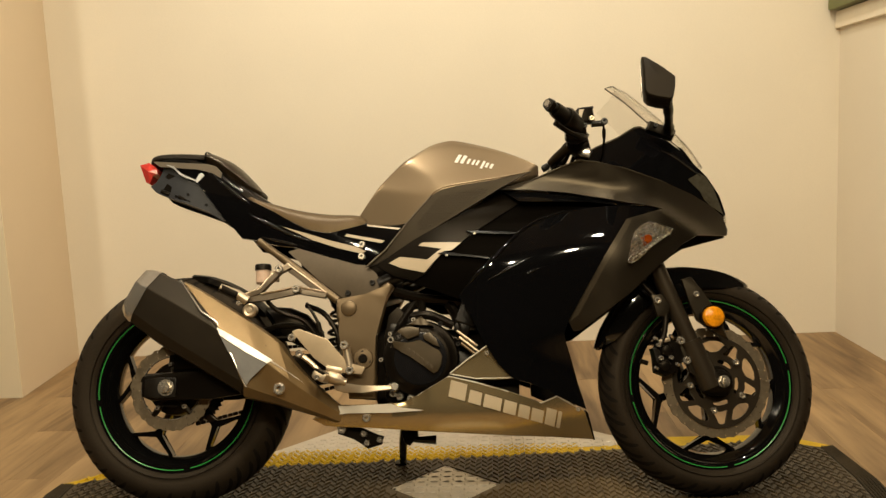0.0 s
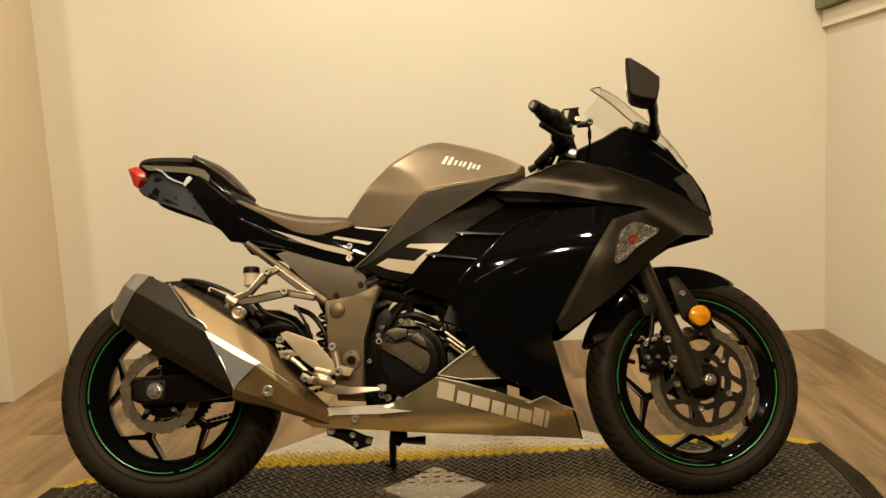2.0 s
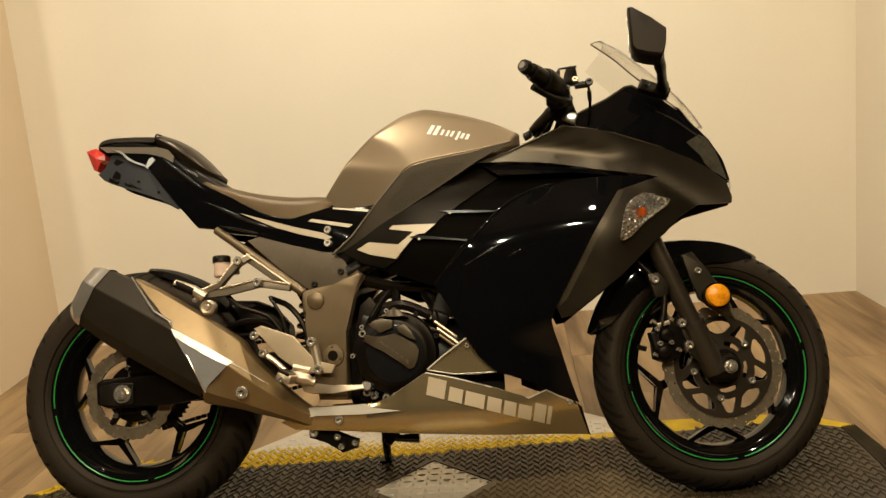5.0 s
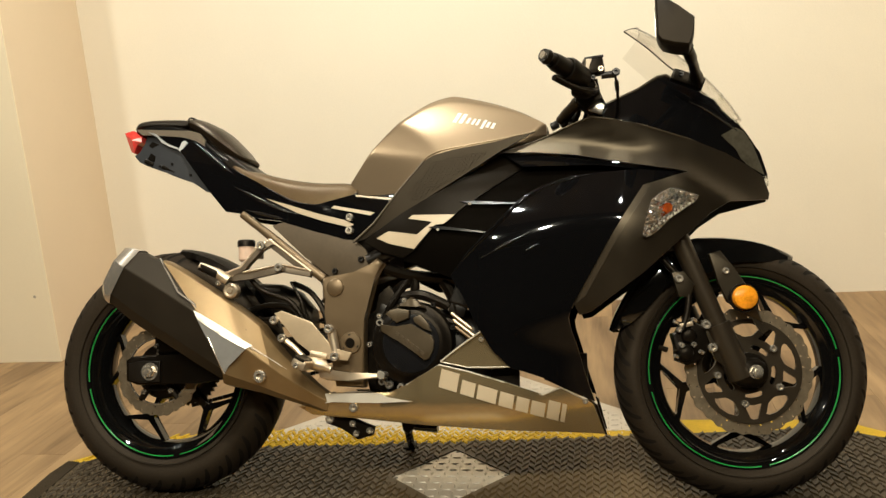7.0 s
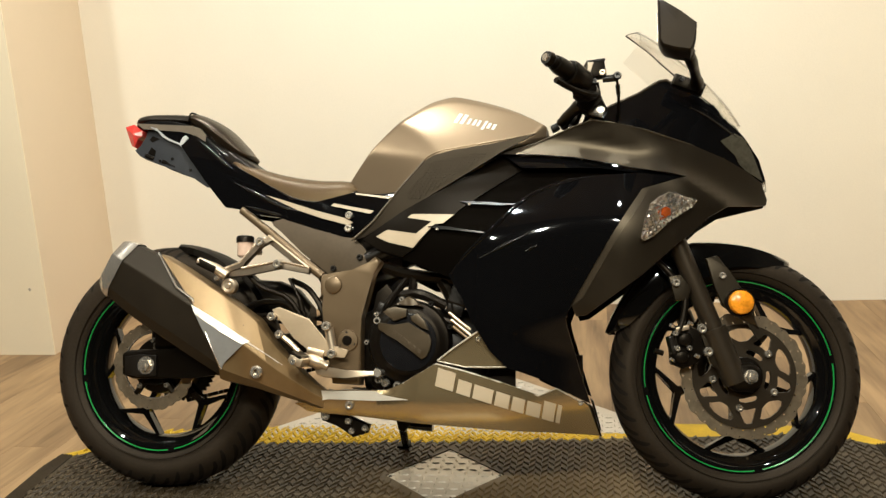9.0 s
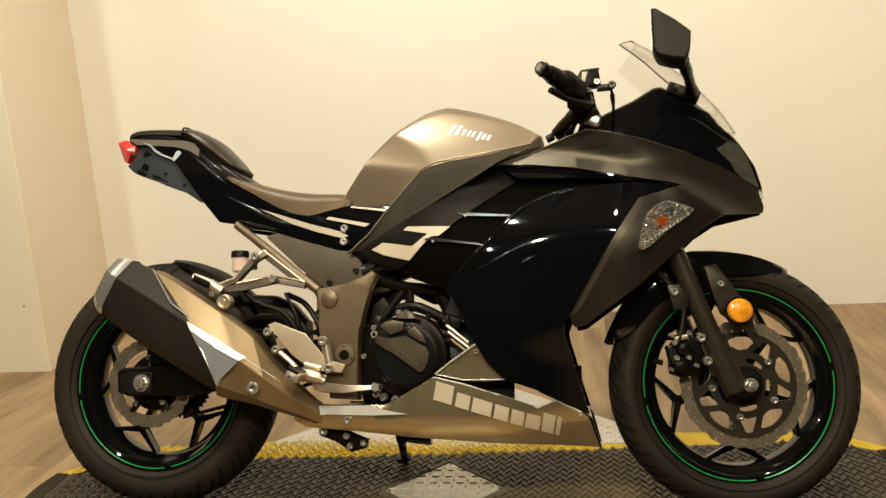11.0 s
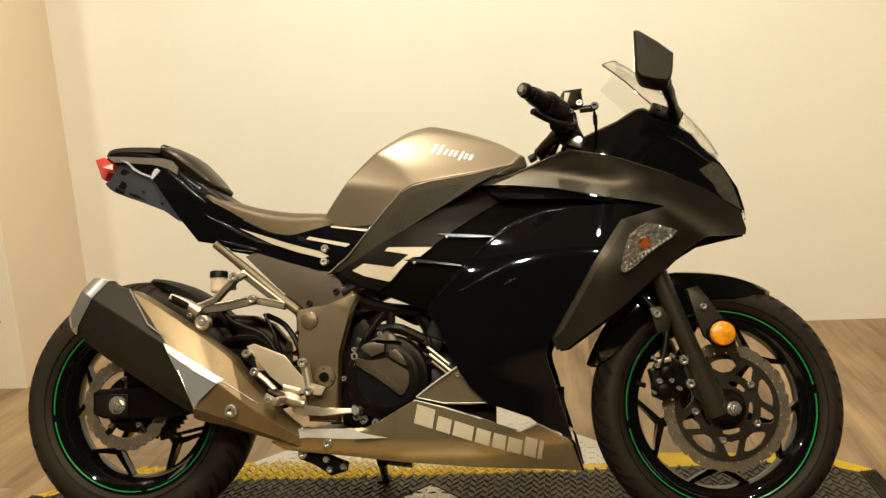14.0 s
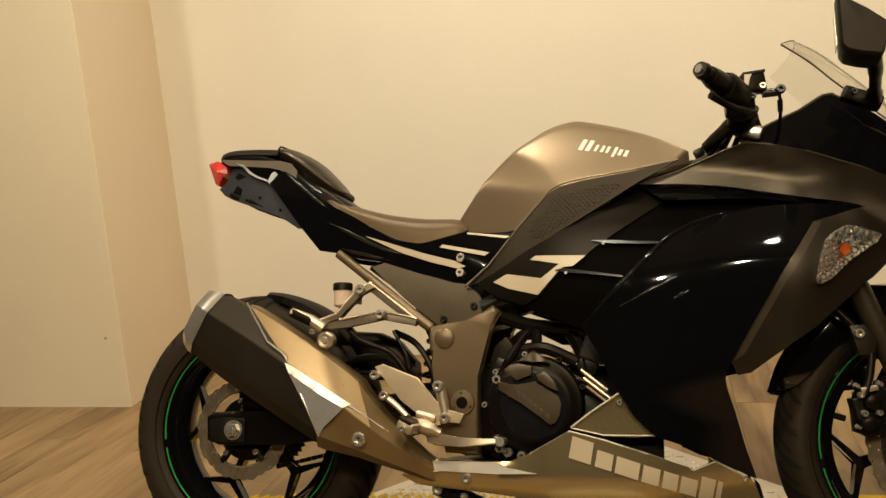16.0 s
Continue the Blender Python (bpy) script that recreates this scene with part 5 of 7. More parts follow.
for side in (-1, 1):
    bm = bmesh.new()
    out = [(1.234, 1.052), (1.242, 1.052), (1.280, 1.025), (1.310, 0.998), (1.308, 0.972), (1.302, 0.948), (1.296, 0.938), (1.282, 0.941), (1.266, 0.944), (1.241, 0.953), (1.234, 0.963)]
    rings = []
    for k, y, dx in ((0.0, 0.374, 0.0), (0.90, 0.374, 0.0), (0.98, 0.370, 0.0), (1.0, 0.362, 0.0), (1.0, 0.335, 0.002), (0.92, 0.295, 0.006), (0.70, 0.262, 0.012)):
        rings.append([bm.verts.new((1.274 + dx + k * (x - 1.274), side * y, 0.992 + k * (z - 0.992))) for x, z in out])
    for a, b in zip(rings, rings[1:]):
        for q in range(len(out)):
            bm.faces.new((a[q], a[(q + 1) % len(out)], b[(q + 1) % len(out)], b[q]))
    bm.faces.new(rings[-1])
    bmesh.ops.remove_doubles(bm, verts=bm.verts[:], dist=1e-5)
    ml = part("mirror", bm, M_MIRROR, bike, "black angular mirror housing")
    part("mirror_glass", box((1.2372, side * 0.318, 1.006), (0.0016, 0.040, 0.062), pose(0, 0, 0, 0, 0, 6.5 * side), 0.0004), M_CHROME, ml, "mirror glass")
    part("stalk", tube([(1.292, side * 0.318, 0.958), (1.303, side * 0.290, 0.950), (1.320, side * 0.210, 0.946), (1.335, side * 0.125, 0.938)], [0.016, 0.013, 0.011, 0.015], 10, 5), M_PLASTIC, ml)
    part("mirror_base", box((1.315, side * 0.118, 0.945), (0.075, 0.030, 0.028), pose(0, 0, 0, 0, 24, 0), 0.006), M_PLASTIC, ml)
    part("bolt", bolt_bm((1.300, side * 0.134, 0.955), 0.006), M_DARK, ml)
# headlight cover: a clear blade ahead of the nose
bm = bmesh.new()
HL = between([(1.400, 0.912), (1.440, 0.868), (1.470, 0.820), (1.488, 0.775), (1.500, 0.732), (1.500, 0.712)], 4)
last = None
for k, (x, z) in enumerate(HL):
    row = []
    for t in range(-6, 7):
        u = t / 6
        row.append(bm.verts.new((x - 0.004 - 0.022 * abs(u) ** 2.0, 0.028 * u, z - 0.002 * u * u)))
    if last:
        for q in range(12):
            bm.faces.new((last[q], last[q + 1], row[q + 1], row[q]))
    last = row
bmesh.ops.solidify(bm, geom=bm.faces[:], thickness=0.003)
hl = part("headlight", bm, M_LENS, bike, "clear pointed headlight cover")
hl.visible_shadow = False

# ---- exhaust ----
M_SLEEVE = mat("silencer_sleeve_black", (0.0115, 0.0086, 0.0052), 0.46, var=0.15, scale=20, bump=0.05, fine=400, spec=0.30, tint=(1, 0.86, 0.66))
EC, EU, EN = Vector((-0.050, 0.547)), Vector((0.865, -0.502)), Vector((0.502, 0.865))


def ex_dn(x, z):
    v = Vector((x, z)) - EC
    return v.dot(EU), v.dot(EN)


EX_ST = [(-0.030, -0.060, 0.056, 0.030), (-0.012, -0.074, 0.065, 0.042), (0.0, -0.078, 0.069, 0.046), (0.09, -0.090, 0.076, 0.050), (0.144, -0.092, 0.076, 0.052), (0.225, -0.093, 0.073, 0.054), (0.287, -0.094, 0.069, 0.056), (0.375, -0.094, 0.061, 0.055), (0.413, -0.082, 0.042, 0.050), (0.451, -0.070, 0.027, 0.044), (0.484, -0.064, 0.016, 0.038), (0.565, -0.046, -0.004, 0.026), (0.63, -0.036, -0.012, 0.018)]
EX_Y = -0.158


def ex_y(d):
    return EX_Y + 0.055 * min(1.0, max(0.0, (d - 0.38) / 0.25)) ** 1.3


def ex_lims(d):
    for a, b in zip(EX_ST, EX_ST[1:]):
        if d <= b[0]:
            t = max(0.0, (d - a[0]) / (b[0] - a[0]))
            return [a[i] + (b[i] - a[i]) * t for i in (1, 2, 3)]
    return EX_ST[-1][1:]


EX_PROF = [(1.0, 0.20), (0.97, 0.42), (0.37, 0.985), (0.33, 1.0), (0.29, 1.0), (-0.62, 0.87), (-0.93, 0.56), (-1.0, 0.15)]


def ex_s(x, z):
    """Outer flank of the silencer."""
    d, n = ex_dn(x, z)
    lo, hi, w = ex_lims(d)
    t = 2 * (n - lo) / max(1e-4, hi - lo) - 1
    prof = [(1.2, 0.0)] + EX_PROF + [(-1.2, 0.0)]
    for (t0, s0), (t1, s1) in zip(prof, prof[1:]):
        if t >= t1:
            return -ex_y(d) + w * (s0 + (s1 - s0) * min(1, max(0, (t0 - t) / (t0 - t1))))
    return -ex_y(d)


def ex_loft(d0, d1, grow, n=14):
    bm = bmesh.new()
    rings = []
    for k in range(n + 1):
        d = d0 + (d1 - d0) * k / n
        lo, hi, w = ex_lims(d)
        mid, half = 0.5 * (lo + hi), 0.5 * (hi - lo) + grow
        w += grow
        prof = EX_PROF[:]
        prof += [(t, -s) for t, s in prof[::-1]]
        ring = []
        for t, s in prof:
            p = EC + EU * d + EN * (mid + half * t)
            ring.append(bm.verts.new((p.x, ex_y(d) - w * s, p.y)))
        rings.append(ring)
    m = len(rings[0])
    for a, b in zip(rings, rings[1:]):
        for k in range(m):
            j = (k + 1) % m
            bm.faces.new((a[k], a[j], b[j], b[k]))
    return bm, rings


bm, rg = ex_loft(0.0, 0.36, 0.0)
bm.faces.new(rg[0][::-1]), bm.faces.new(rg[-1])
muffler = link("silencer", bm, M_SLEEVE, bike, "matte black silencer sleeve", 9.0)
bm, rg = ex_loft(-0.030, 0.012, 0.0025, 4)
inner = [bm.verts.new(v.co + (Vector((EC.x, EX_Y, EC.y)) - v.co) * 0.35) for v in rg[0]]
deep = [bm.verts.new(v.co + Vector((EU.x, 0, EU.y)) * 0.03) for v in inner]
for k in range(len(inner)):
    j = (k + 1) % len(inner)
    bm.faces.new((rg[0][j], rg[0][k], inner[k], inner[j]))
    bm.faces.new((inner[j], inner[k], deep[k], deep[j]))
bm.faces.new(deep)
part("end_cap", bm, M_CHROME, muffler, "polished silencer end cap")


def shield_bm():
    """A shell over the front of the silencer, cut back along a slanting line."""
    bm = bmesh.new()
    cut = [(0.20, 0.055), (0.080, 0.064), (0.037, 0.170), (0.033, 0.221), (-0.070, 0.371), (-0.20, 0.382)]

    def start(n):
        for (n0, d0), (n1, d1) in zip(cut, cut[1:]):
            if n >= n1:
                return d0 + (d1 - d0) * min(1, max(0, (n0 - n) / (n0 - n1)))
        return cut[-1][1]
    prof = [(0.99, -0.5)] + EX_PROF + [(-0.99, -0.4)]
    cols = []
    for t, s in prof:
        col = []
        for k in range(25):
            d = 0.3
            ds = 0.3
            for _ in range(8):
                lo, hi, w = ex_lims(ds)
                ds = 0.5 * ds + 0.5 * start(0.5 * (lo + hi) + 0.5 * (hi - lo) * t)
            d = ds + (0.632 - ds) * k / 24
            lo, hi, w = ex_lims(d)
            g = 0.0055
            p = EC + EU * d + EN * (0.5 * (lo + hi) + (0.5 * (hi - lo) + g) * t)
            col.append(bm.verts.new((p.x, ex_y(d) - (w + g) * s, p.y)))
        cols.append(col)
    for a, b in zip(cols, cols[1:]):
        for k in range(24):
            bm.faces.new((a[k], a[k + 1], b[k + 1], b[k]))
    bmesh.ops.recalc_face_normals(bm, faces=bm.faces)
    bmesh.ops.solidify(bm, geom=bm.faces[:], thickness=0.0025)
    return bm


shield = link("heat_shield", shield_bm(), M_STEEL, muffler, "brushed steel heat shield", 9.0)
M_FACET = mat("grey_steel", (0.38, 0.375, 0.36), 0.45, metal=0.6, var=0.08, scale=20)
part("shield_facet", skin_bm([(0.164, 0.4400), (0.172, 0.4285), (0.234, 0.3880), (0.290, 0.3570), (0.268, 0.3370), (0.247, 0.3186), (0.237, 0.3035), (0.200, 0.3740)], lambda x, z: ex_s(x, z) + 0.0075, 0.003, 0.02, 0.001, -1), M_FACET, shield, "grey triangular facet")
# pale colour that paints in the white highlight along the shield's ridge
M_RIDGE_GLINT = mat("ridge_highlight", (0.78, 0.72, 0.62), 0.36, metal=0.6, var=0.05, scale=20)
RIDGE = [(0.161, 0.4500), (0.178, 0.4415), (0.245, 0.4020), (0.303, 0.3650), (0.291, 0.3575), (0.238, 0.3860), (0.172, 0.4285)]
part("shield_ridge", skin_bm(RIDGE, lambda x, z: ex_s(x, z) + 0.0095, 0.003, 0.02, 0.0, -1), M_RIDGE_GLINT, shield, "polished ridge of the shield, its highlight painted pale")
part("shield_edge", tube([(x, -ex_s(x, z) - 0.006, z) for x, z in ((0.047, 0.581), (0.115, 0.494), (0.158, 0.465), (0.200, 0.380), (0.236, 0.301))], 0.0030, 8, 0), M_CHROME, shield, "bright shield edge")
part("shield_crease", tube([(x, -ex_s(x, z) - 0.0055, z) for x, z in ((0.293, 0.366), (0.335, 0.336), (0.377, 0.304), (0.445, 0.255))], 0.0020, 8, 3), M_RIDGE_GLINT, shield, "bright crease along the cone")
part("bolt", bolt_bm((0.317, -ex_s(0.317, 0.294) - 0.007, 0.294), 0.015, 0.007), M_BOLT, shield, "large washer bolt")
part("exhaust_pipe", tube([(0.46, -0.108, 0.232), (0.54, -0.09, 0.215), (0.68, -0.05, 0.205), (0.84, 0.0, 0.200), (0.89, 0.0, 0.235)], 0.022, 14, 5), M_DARK, bike, "stained exhaust pipe")

# ---- swingarm, chain, hugger ----
for side in (-1, 1):
    bm = bmesh.new()
    add_prism(bm, [(-0.070, 0.336), (-0.055, 0.345), (0.10, 0.350), (0.30, 0.378), (0.52, 0.400), (0.54, 0.372), (0.52, 0.340), (0.30, 0.300), (0.12, 0.276), (-0.040, 0.274), (-0.068, 0.285)], min(side * 0.092, side * 0.122), max(side * 0.092, side * 0.122), 0.006)
    bmesh.ops.triangulate(bm, faces=[f2 for f2 in bm.faces if len(f2.verts) > 4])
    sw = part("swingarm", bm, M_PLASTIC, bike, "black box-section swingarm")
    part("axle_block", prism([(-0.058, 0.328), (-0.024, 0.334), (0.026, 0.332), (0.026, 0.282), (-0.024, 0.280), (-0.058, 0.286)], min(side * 0.120, side * 0.128), max(side * 0.120, side * 0.128), 0.002), M_DARK, sw)
part("axle_nut", lathe([(0.0005, -0.144), (0.007, -0.144), (0.008, -0.141), (0.0135, -0.141), (0.015, -0.138), (0.015, -0.128), (0.0005, -0.128)], RA, 6, "y", False), M_BOLT, bike, "silver axle nut")
part("axle_washer", lathe([(0.0005, -0.131), (0.0215, -0.131), (0.0215, -0.127), (0.0005, -0.127)], RA, 28, "y", False), M_BOLT, bike)
# rear disc carrier, caliper
rcar = part("disc_carrier", lathe([(0.02, -0.094), (0.05, -0.094), (0.05, -0.076), (0.02, -0.076)], RA, 32), M_PLASTIC, bike, "black disc carrier")
for k in range(5):
    a = radians(20 + 72 * k)
    part("carrier_arm", tube([(RA.x + r * math.cos(a), -0.084, RA.z + r * math.sin(a)) for r in (0.03, 0.06, 0.086)], [0.014, 0.009, 0.008], 8), M_PLASTIC, rcar)
for k in range(5):
    a = radians(20 + 72 * k)
    part("bolt", bolt_bm((RA.x + 0.062 * math.cos(a), -0.094, RA.z + 0.062 * math.sin(a)), 0.0065), M_BOLT, bike)
part("hub_cover", lathe([(0.02, -0.070), (0.060, -0.070), (0.070, -0.064), (0.072, -0.050), (0.072, 0.045), (0.02, 0.045)], RA, 40), M_PLASTIC, bike, "black hub and sprocket carrier")
part("rear_caliper", super_loft([(0.01, 0.345, 0.405, 0.022), (0.03, 0.340, 0.418, 0.028), (0.07, 0.345, 0.412, 0.028), (0.095, 0.352, 0.395, 0.020)], 16, 0.6), M_PLASTIC, bike, "black rear brake caliper")
for ob in bike.children:
    if ob.name.startswith("rear_caliper"):
        for v in ob.data.vertices:
            v.co.y -= 0.085
bm = bmesh.new()
n = 43
ring = []
for k in range(n * 2):
    a = 2 * math.pi * k / (n * 2)
    r = 0.098 if k % 2 else 0.090
    ring.append((RA.x + r * math.cos(a), RA.z + r * math.sin(a)))
add_prism(bm, ring, 0.062, 0.068)
part("sprocket", bm, M_DARK, bike, "dark toothed rear sprocket")
for z0, z1 in ((0.400, 0.435), (0.212, 0.330)):
    bm = bmesh.new()
    m = 34
    for k in range(m):
        t = k / (m - 1)
        add_box(bm, (0.02 + 0.50 * t, 0.065, z0 + (z1 - z0) * t), (0.0135, 0.012 if k % 2 else 0.007, 0.010), pose(0, 0, 0, 0, -math.degrees(math.atan2(z1 - z0, 0.5)), 0), 0.002)
    tagged(part("chain", bm, M_DARK, bike, "dark drive chain"), kind="stuff")
# hugger over the rear tyre
bm = bmesh.new()
last = None
for k in range(15):
    a = radians(26 + 60 * k / 14)
    row = []
    for y, r in ((-0.072, 0.292), (-0.068, 0.308), (-0.035, 0.315), (0.0, 0.3165), (0.035, 0.315), (0.068, 0.308), (0.072, 0.292)):
        row.append(bm.verts.new((RA.x + r * math.cos(a), y * (1.0 if k < 12 else 1.0 - 0.22 * (k - 11)), RA.z + r * math.sin(a))))
    if last:
        for i in range(6):
            bm.faces.new((last[i], last[i + 1], row[i + 1], row[i]))
    last = row
bmesh.ops.solidify(bm, geom=bm.faces[:], thickness=0.003)
part("rear_mudguard", bm, M_PLASTIC, bike, "black rear mudguard hugging the tyre")

# ---- frame, subframe, covers ----
M_SIDE = mat("side_cover_plastic", (0.080, 0.057, 0.030), 0.36, metal=0.3, var=0.12, scale=15)
PIVOT = [(0.449, 0.524), (0.480, 0.526), (0.531, 0.524), (0.556, 0.545), (0.586, 0.565), (0.600, 0.551), (0.580, 0.520), (0.561, 0.485), (0.552, 0.419), (0.552, 0.262), (0.482, 0.266), (0.466, 0.36), (0.465, 0.445), (0.450, 0.472)]
for side in (-1, 1):
    bm = bmesh.new()
    add_prism(bm, PIVOT, min(side * 0.105, side * 0.142), max(side * 0.105, side * 0.142), 0.009, 3)
    bmesh.ops.triangulate(bm, faces=[f2 for f2 in bm.faces if len(f2.verts) > 4])
    pv = part("pivot_plate", bm, M_FRAME, bike, "grey cast swingarm pivot plate")
    part("plug", lathe([(0.0005, side * 0.149), (0.016, side * 0.149), (0.0205, side * 0.146), (0.0215, side * 0.141), (0.0005, side * 0.141)], (0.483, 0, 0.498), 32, "y", False), M_FRAME, pv, "round frame plug")
    part("pivot_boss", lathe([(0.0005, side * 0.143), (0.011, side * 0.143), (0.012, side * 0.148), (0.024, side * 0.147), (0.027, side * 0.141), (0.0005, side * 0.141)], (0.520, 0, 0.366), 32, "y", False), M_FRAME, pv, "pivot boss with three small screws")
    # the hole's shade is a black disc set on the boss
    part("boss_hole", lathe([(0.0005, side * 0.1486), (0.0095, side * 0.1486), (0.0105, side * 0.147), (0.0005, side * 0.146)], (0.520, 0, 0.366), 24, "y", False), M_PLASTIC, pv, "dark disc for the shaded hole in the boss")
    for k in range(3):
        a = radians(95 + 120 * k)
        part("bolt", lathe([(0.0004, side * 0.1475), (0.003, side * 0.1475), (0.0042, side * 0.1465), (0.0042, side * 0.144)], (0.520 + 0.0185 * math.cos(a), 0, 0.366 + 0.0185 * math.sin(a)), 10, "y", False), M_DARK, pv)
    # side cover and rails
    part("side_cover", skin_bm([(0.318, 0.655), (0.346, 0.663), (0.434, 0.634), (0.528, 0.610), (0.552, 0.590), (0.570, 0.560), (0.536, 0.527), (0.520, 0.523), (0.465, 0.526), (0.400, 0.577)], lambda x, h: 0.128 - 0.6 * (h - 0.58 - 0.25 * (0.45 - x)) ** 2, 0.004, 0.03, 0.005, side), M_SIDE, bike, "grey triangular side cover")
    part("subframe_rail", tube([(0.235, side * 0.112, 0.690), (0.330, side * 0.124, 0.617), (0.405, side * 0.131, 0.556), (0.452, side * 0.132, 0.520)], [0.010, 0.011, 0.0115, 0.011], 10, 4), M_FRAME, bike, "grey subframe rail")
    part("main_rail", tube([(0.56, side * 0.115, 0.560), (0.70, side * 0.120, 0.620), (0.90, side * 0.10, 0.730), (1.08, side * 0.06, 0.800)], 0.020, 10, 4), M_DARK, bike)
for bx, bz in ((0.479, 0.538), (0.544, 0.564)):
    part("bolt", bolt_bm((bx, -0.131, bz), 0.0075, 0.005), M_DARK, bike, "dark cover screw")
part("bolt", bolt_bm((0.516, -cowl_s(0.516, 0.634) - 0.004, 0.634), 0.010, 0.007), M_BOLT, bike)
part("bolt", bolt_bm((0.517, -cowl_s(0.517, 0.666) - 0.005, 0.666), 0.0095, 0.007), M_CHROME, bike, "bright domed screw")
part("bolt", bolt_bm((0.600, -0.136, 0.606), 0.0125, 0.008), M_BOLT, bike)
part("bolt", bolt_bm((0.837, -flank(0.837, 0.368) + 0.003, 0.368), 0.006, 0.004), M_BOLT, bike)
part("bolt", bolt_bm((1.058, -belly_s(1.058, 0.226) - 0.001, 0.226), 0.006, 0.004), M_BOLT, bike)
part("bolt", bolt_bm((0.529, -belly_s(0.529, 0.217) - 0.001, 0.217), 0.011, 0.007), M_BOLT, bike)

# passenger peg bracket: a flat forked casting


def bar_pts(pts, w):
    """Outline of a flat bar of width w along pts."""
    p = [Vector(q) for q in pts]
    up, dn = [], []
    for k, q in enumerate(p):
        d = (p[min(k + 1, len(p) - 1)] - p[max(k - 1, 0)]).normalized()
        nrm = Vector((-d.y, d.x)) * w * 0.5
        up.append(tuple(q + nrm))
        dn.append(tuple(q - nrm))
    return up + dn[::-1]


bm = bmesh.new()
for k, (pts, w) in enumerate((([(0.200, 0.532), (0.252, 0.548), (0.300, 0.600), (0.332, 0.612)], 0.013), ([(0.200, 0.526), (0.270, 0.533), (0.350, 0.549), (0.425, 0.532)], 0.017), ([(0.318, 0.612), (0.372, 0.570), (0.424, 0.530)], 0.015))):
    add_prism(bm, bar_pts(pts, w), -0.156 + 0.004 * k, -0.136 + 0.002 * k, 0.002)
bmesh.ops.triangulate(bm, faces=[f2 for f2 in bm.faces if len(f2.verts) > 4])
M_CAST = mat("dark_cast_alloy", (0.16, 0.128, 0.088), 0.38, metal=0.6, var=0.15, scale=20)
peg = part("peg_bracket", bm, M_CAST, bike, "forked cast alloy passenger peg bracket")
for pts in ([(0.200, 0.538), (0.250, 0.554), (0.297, 0.606), (0.330, 0.618)], [(0.255, 0.541), (0.300, 0.548), (0.350, 0.557), (0.420, 0.541)], [(0.322, 0.619), (0.376, 0.577), (0.426, 0.538)]):
    part("bracket_edge", tube([(x, -0.154, z) for x, z in pts], 0.0028, 8), M_ALLOY, peg, "bright edge of the bracket")
for x, y, z, r in ((0.304, -0.160, 0.603, 0.011), (0.350, -0.162, 0.548, 0.011)):
    part("bolt", bolt_bm((x, y, z), r, 0.008), M_BOLT, peg)
part("peg_boss", lathe([(0.0005, -0.174), (0.006, -0.174), (0.008, -0.171), (0.014, -0.172), (0.0185, -0.168), (0.0185, -0.150), (0.0005, -0.150)], (0.229, 0, 0.497), 24, "y", False), M_ALLOY, peg, "round alloy boss")
pg = part("passenger_peg", tube([(0.222, -0.165, 0.522), (0.198, -0.172, 0.540), (0.155, -0.178, 0.558)], [0.013, 0.012, 0.010], 10), M_ALLOY, bike, "folded alloy passenger footpeg")
part("rubber", box((0.178, -0.176, 0.546), (0.050, 0.022, 0.018), pose(0, 0, 0, 0, 26, 0), 0.004), M_PLASTIC, pg, "black peg rubber")
part("peg_bolt", bolt_bm((0.205, -0.182, 0.515), 0.006), M_BOLT, pg)
# brake fluid cup
cup = part("brake_reservoir", lathe([(0.0005, 0.570), (0.015, 0.570), (0.0185, 0.574), (0.019, 0.606), (0.0005, 0.606)], (0.253, -0.130, 0), 28, "z", False), M_FLUID, bike, "cloudy plastic brake fluid cup")
part("cap", lathe([(0.0005, 0.622), (0.019, 0.622), (0.0215, 0.619), (0.0215, 0.606), (0.0005, 0.606)], (0.253, -0.130, 0), 28, "z", False), M_PLASTIC, cup, "black screw cap")
part("strap", box((0.282, -0.126, 0.590), (0.026, 0.010, 0.030), None, 0.003), M_ALLOY, cup)
part("hose", tube([(0.252, -0.130, 0.570), (0.252, -0.132, 0.545), (0.29, -0.125, 0.500), (0.36, -0.12, 0.470), (0.40, -0.12, 0.42)], 0.006, 8, 5), M_PLASTIC, cup)

# heel plate, rear brake pedal, footpeg, master cylinder
M_HEEL = mat("heel_plate_alloy", (0.56, 0.44, 0.28), 0.40, metal=0.45, var=0.06, scale=14)
heel = part("heel_plate", prism([(0.339, 0.440), (0.357, 0.446), (0.432, 0.417), (0.452, 0.392), (0.480, 0.356), (0.529, 0.344), (0.519, 0.326), (0.446, 0.333), (0.396, 0.371)], -0.166, -0.160, 0.002), M_HEEL, bike, "bright alloy heel guard plate")
for x, z, r in ((0.341, 0.423, 0.0105), (0.361, 0.381, 0.0105), (0.476, 0.400, 0.0115), (0.490, 0.336, 0.0115)):
    part("bolt", bolt_bm((x, -0.170, z), r, 0.008), M_BOLT, heel)
part("linkage", tube([(0.361, -0.166, 0.381), (0.390, -0.164, 0.358), (0.418, -0.164, 0.330)], 0.0065, 8, 4), M_ALLOY, heel)
part("cylinder", tube([(0.478, -0.158, 0.396), (0.489, -0.158, 0.340)], 0.011, 12), M_ALLOY, heel, "alloy master cylinder")
part("spring", tube([(0.43, -0.163, 0.345), (0.47, -0.165, 0.335)], 0.008, 10), M_ALLOY, heel)
peg2 = part("rider_peg", box((0.424, -0.196, 0.322), (0.034, 0.075, 0.022), pose(0, 0, 0, 0, 28, 0), 0.005), M_ALLOY, bike, "alloy rider footpeg with rubber")
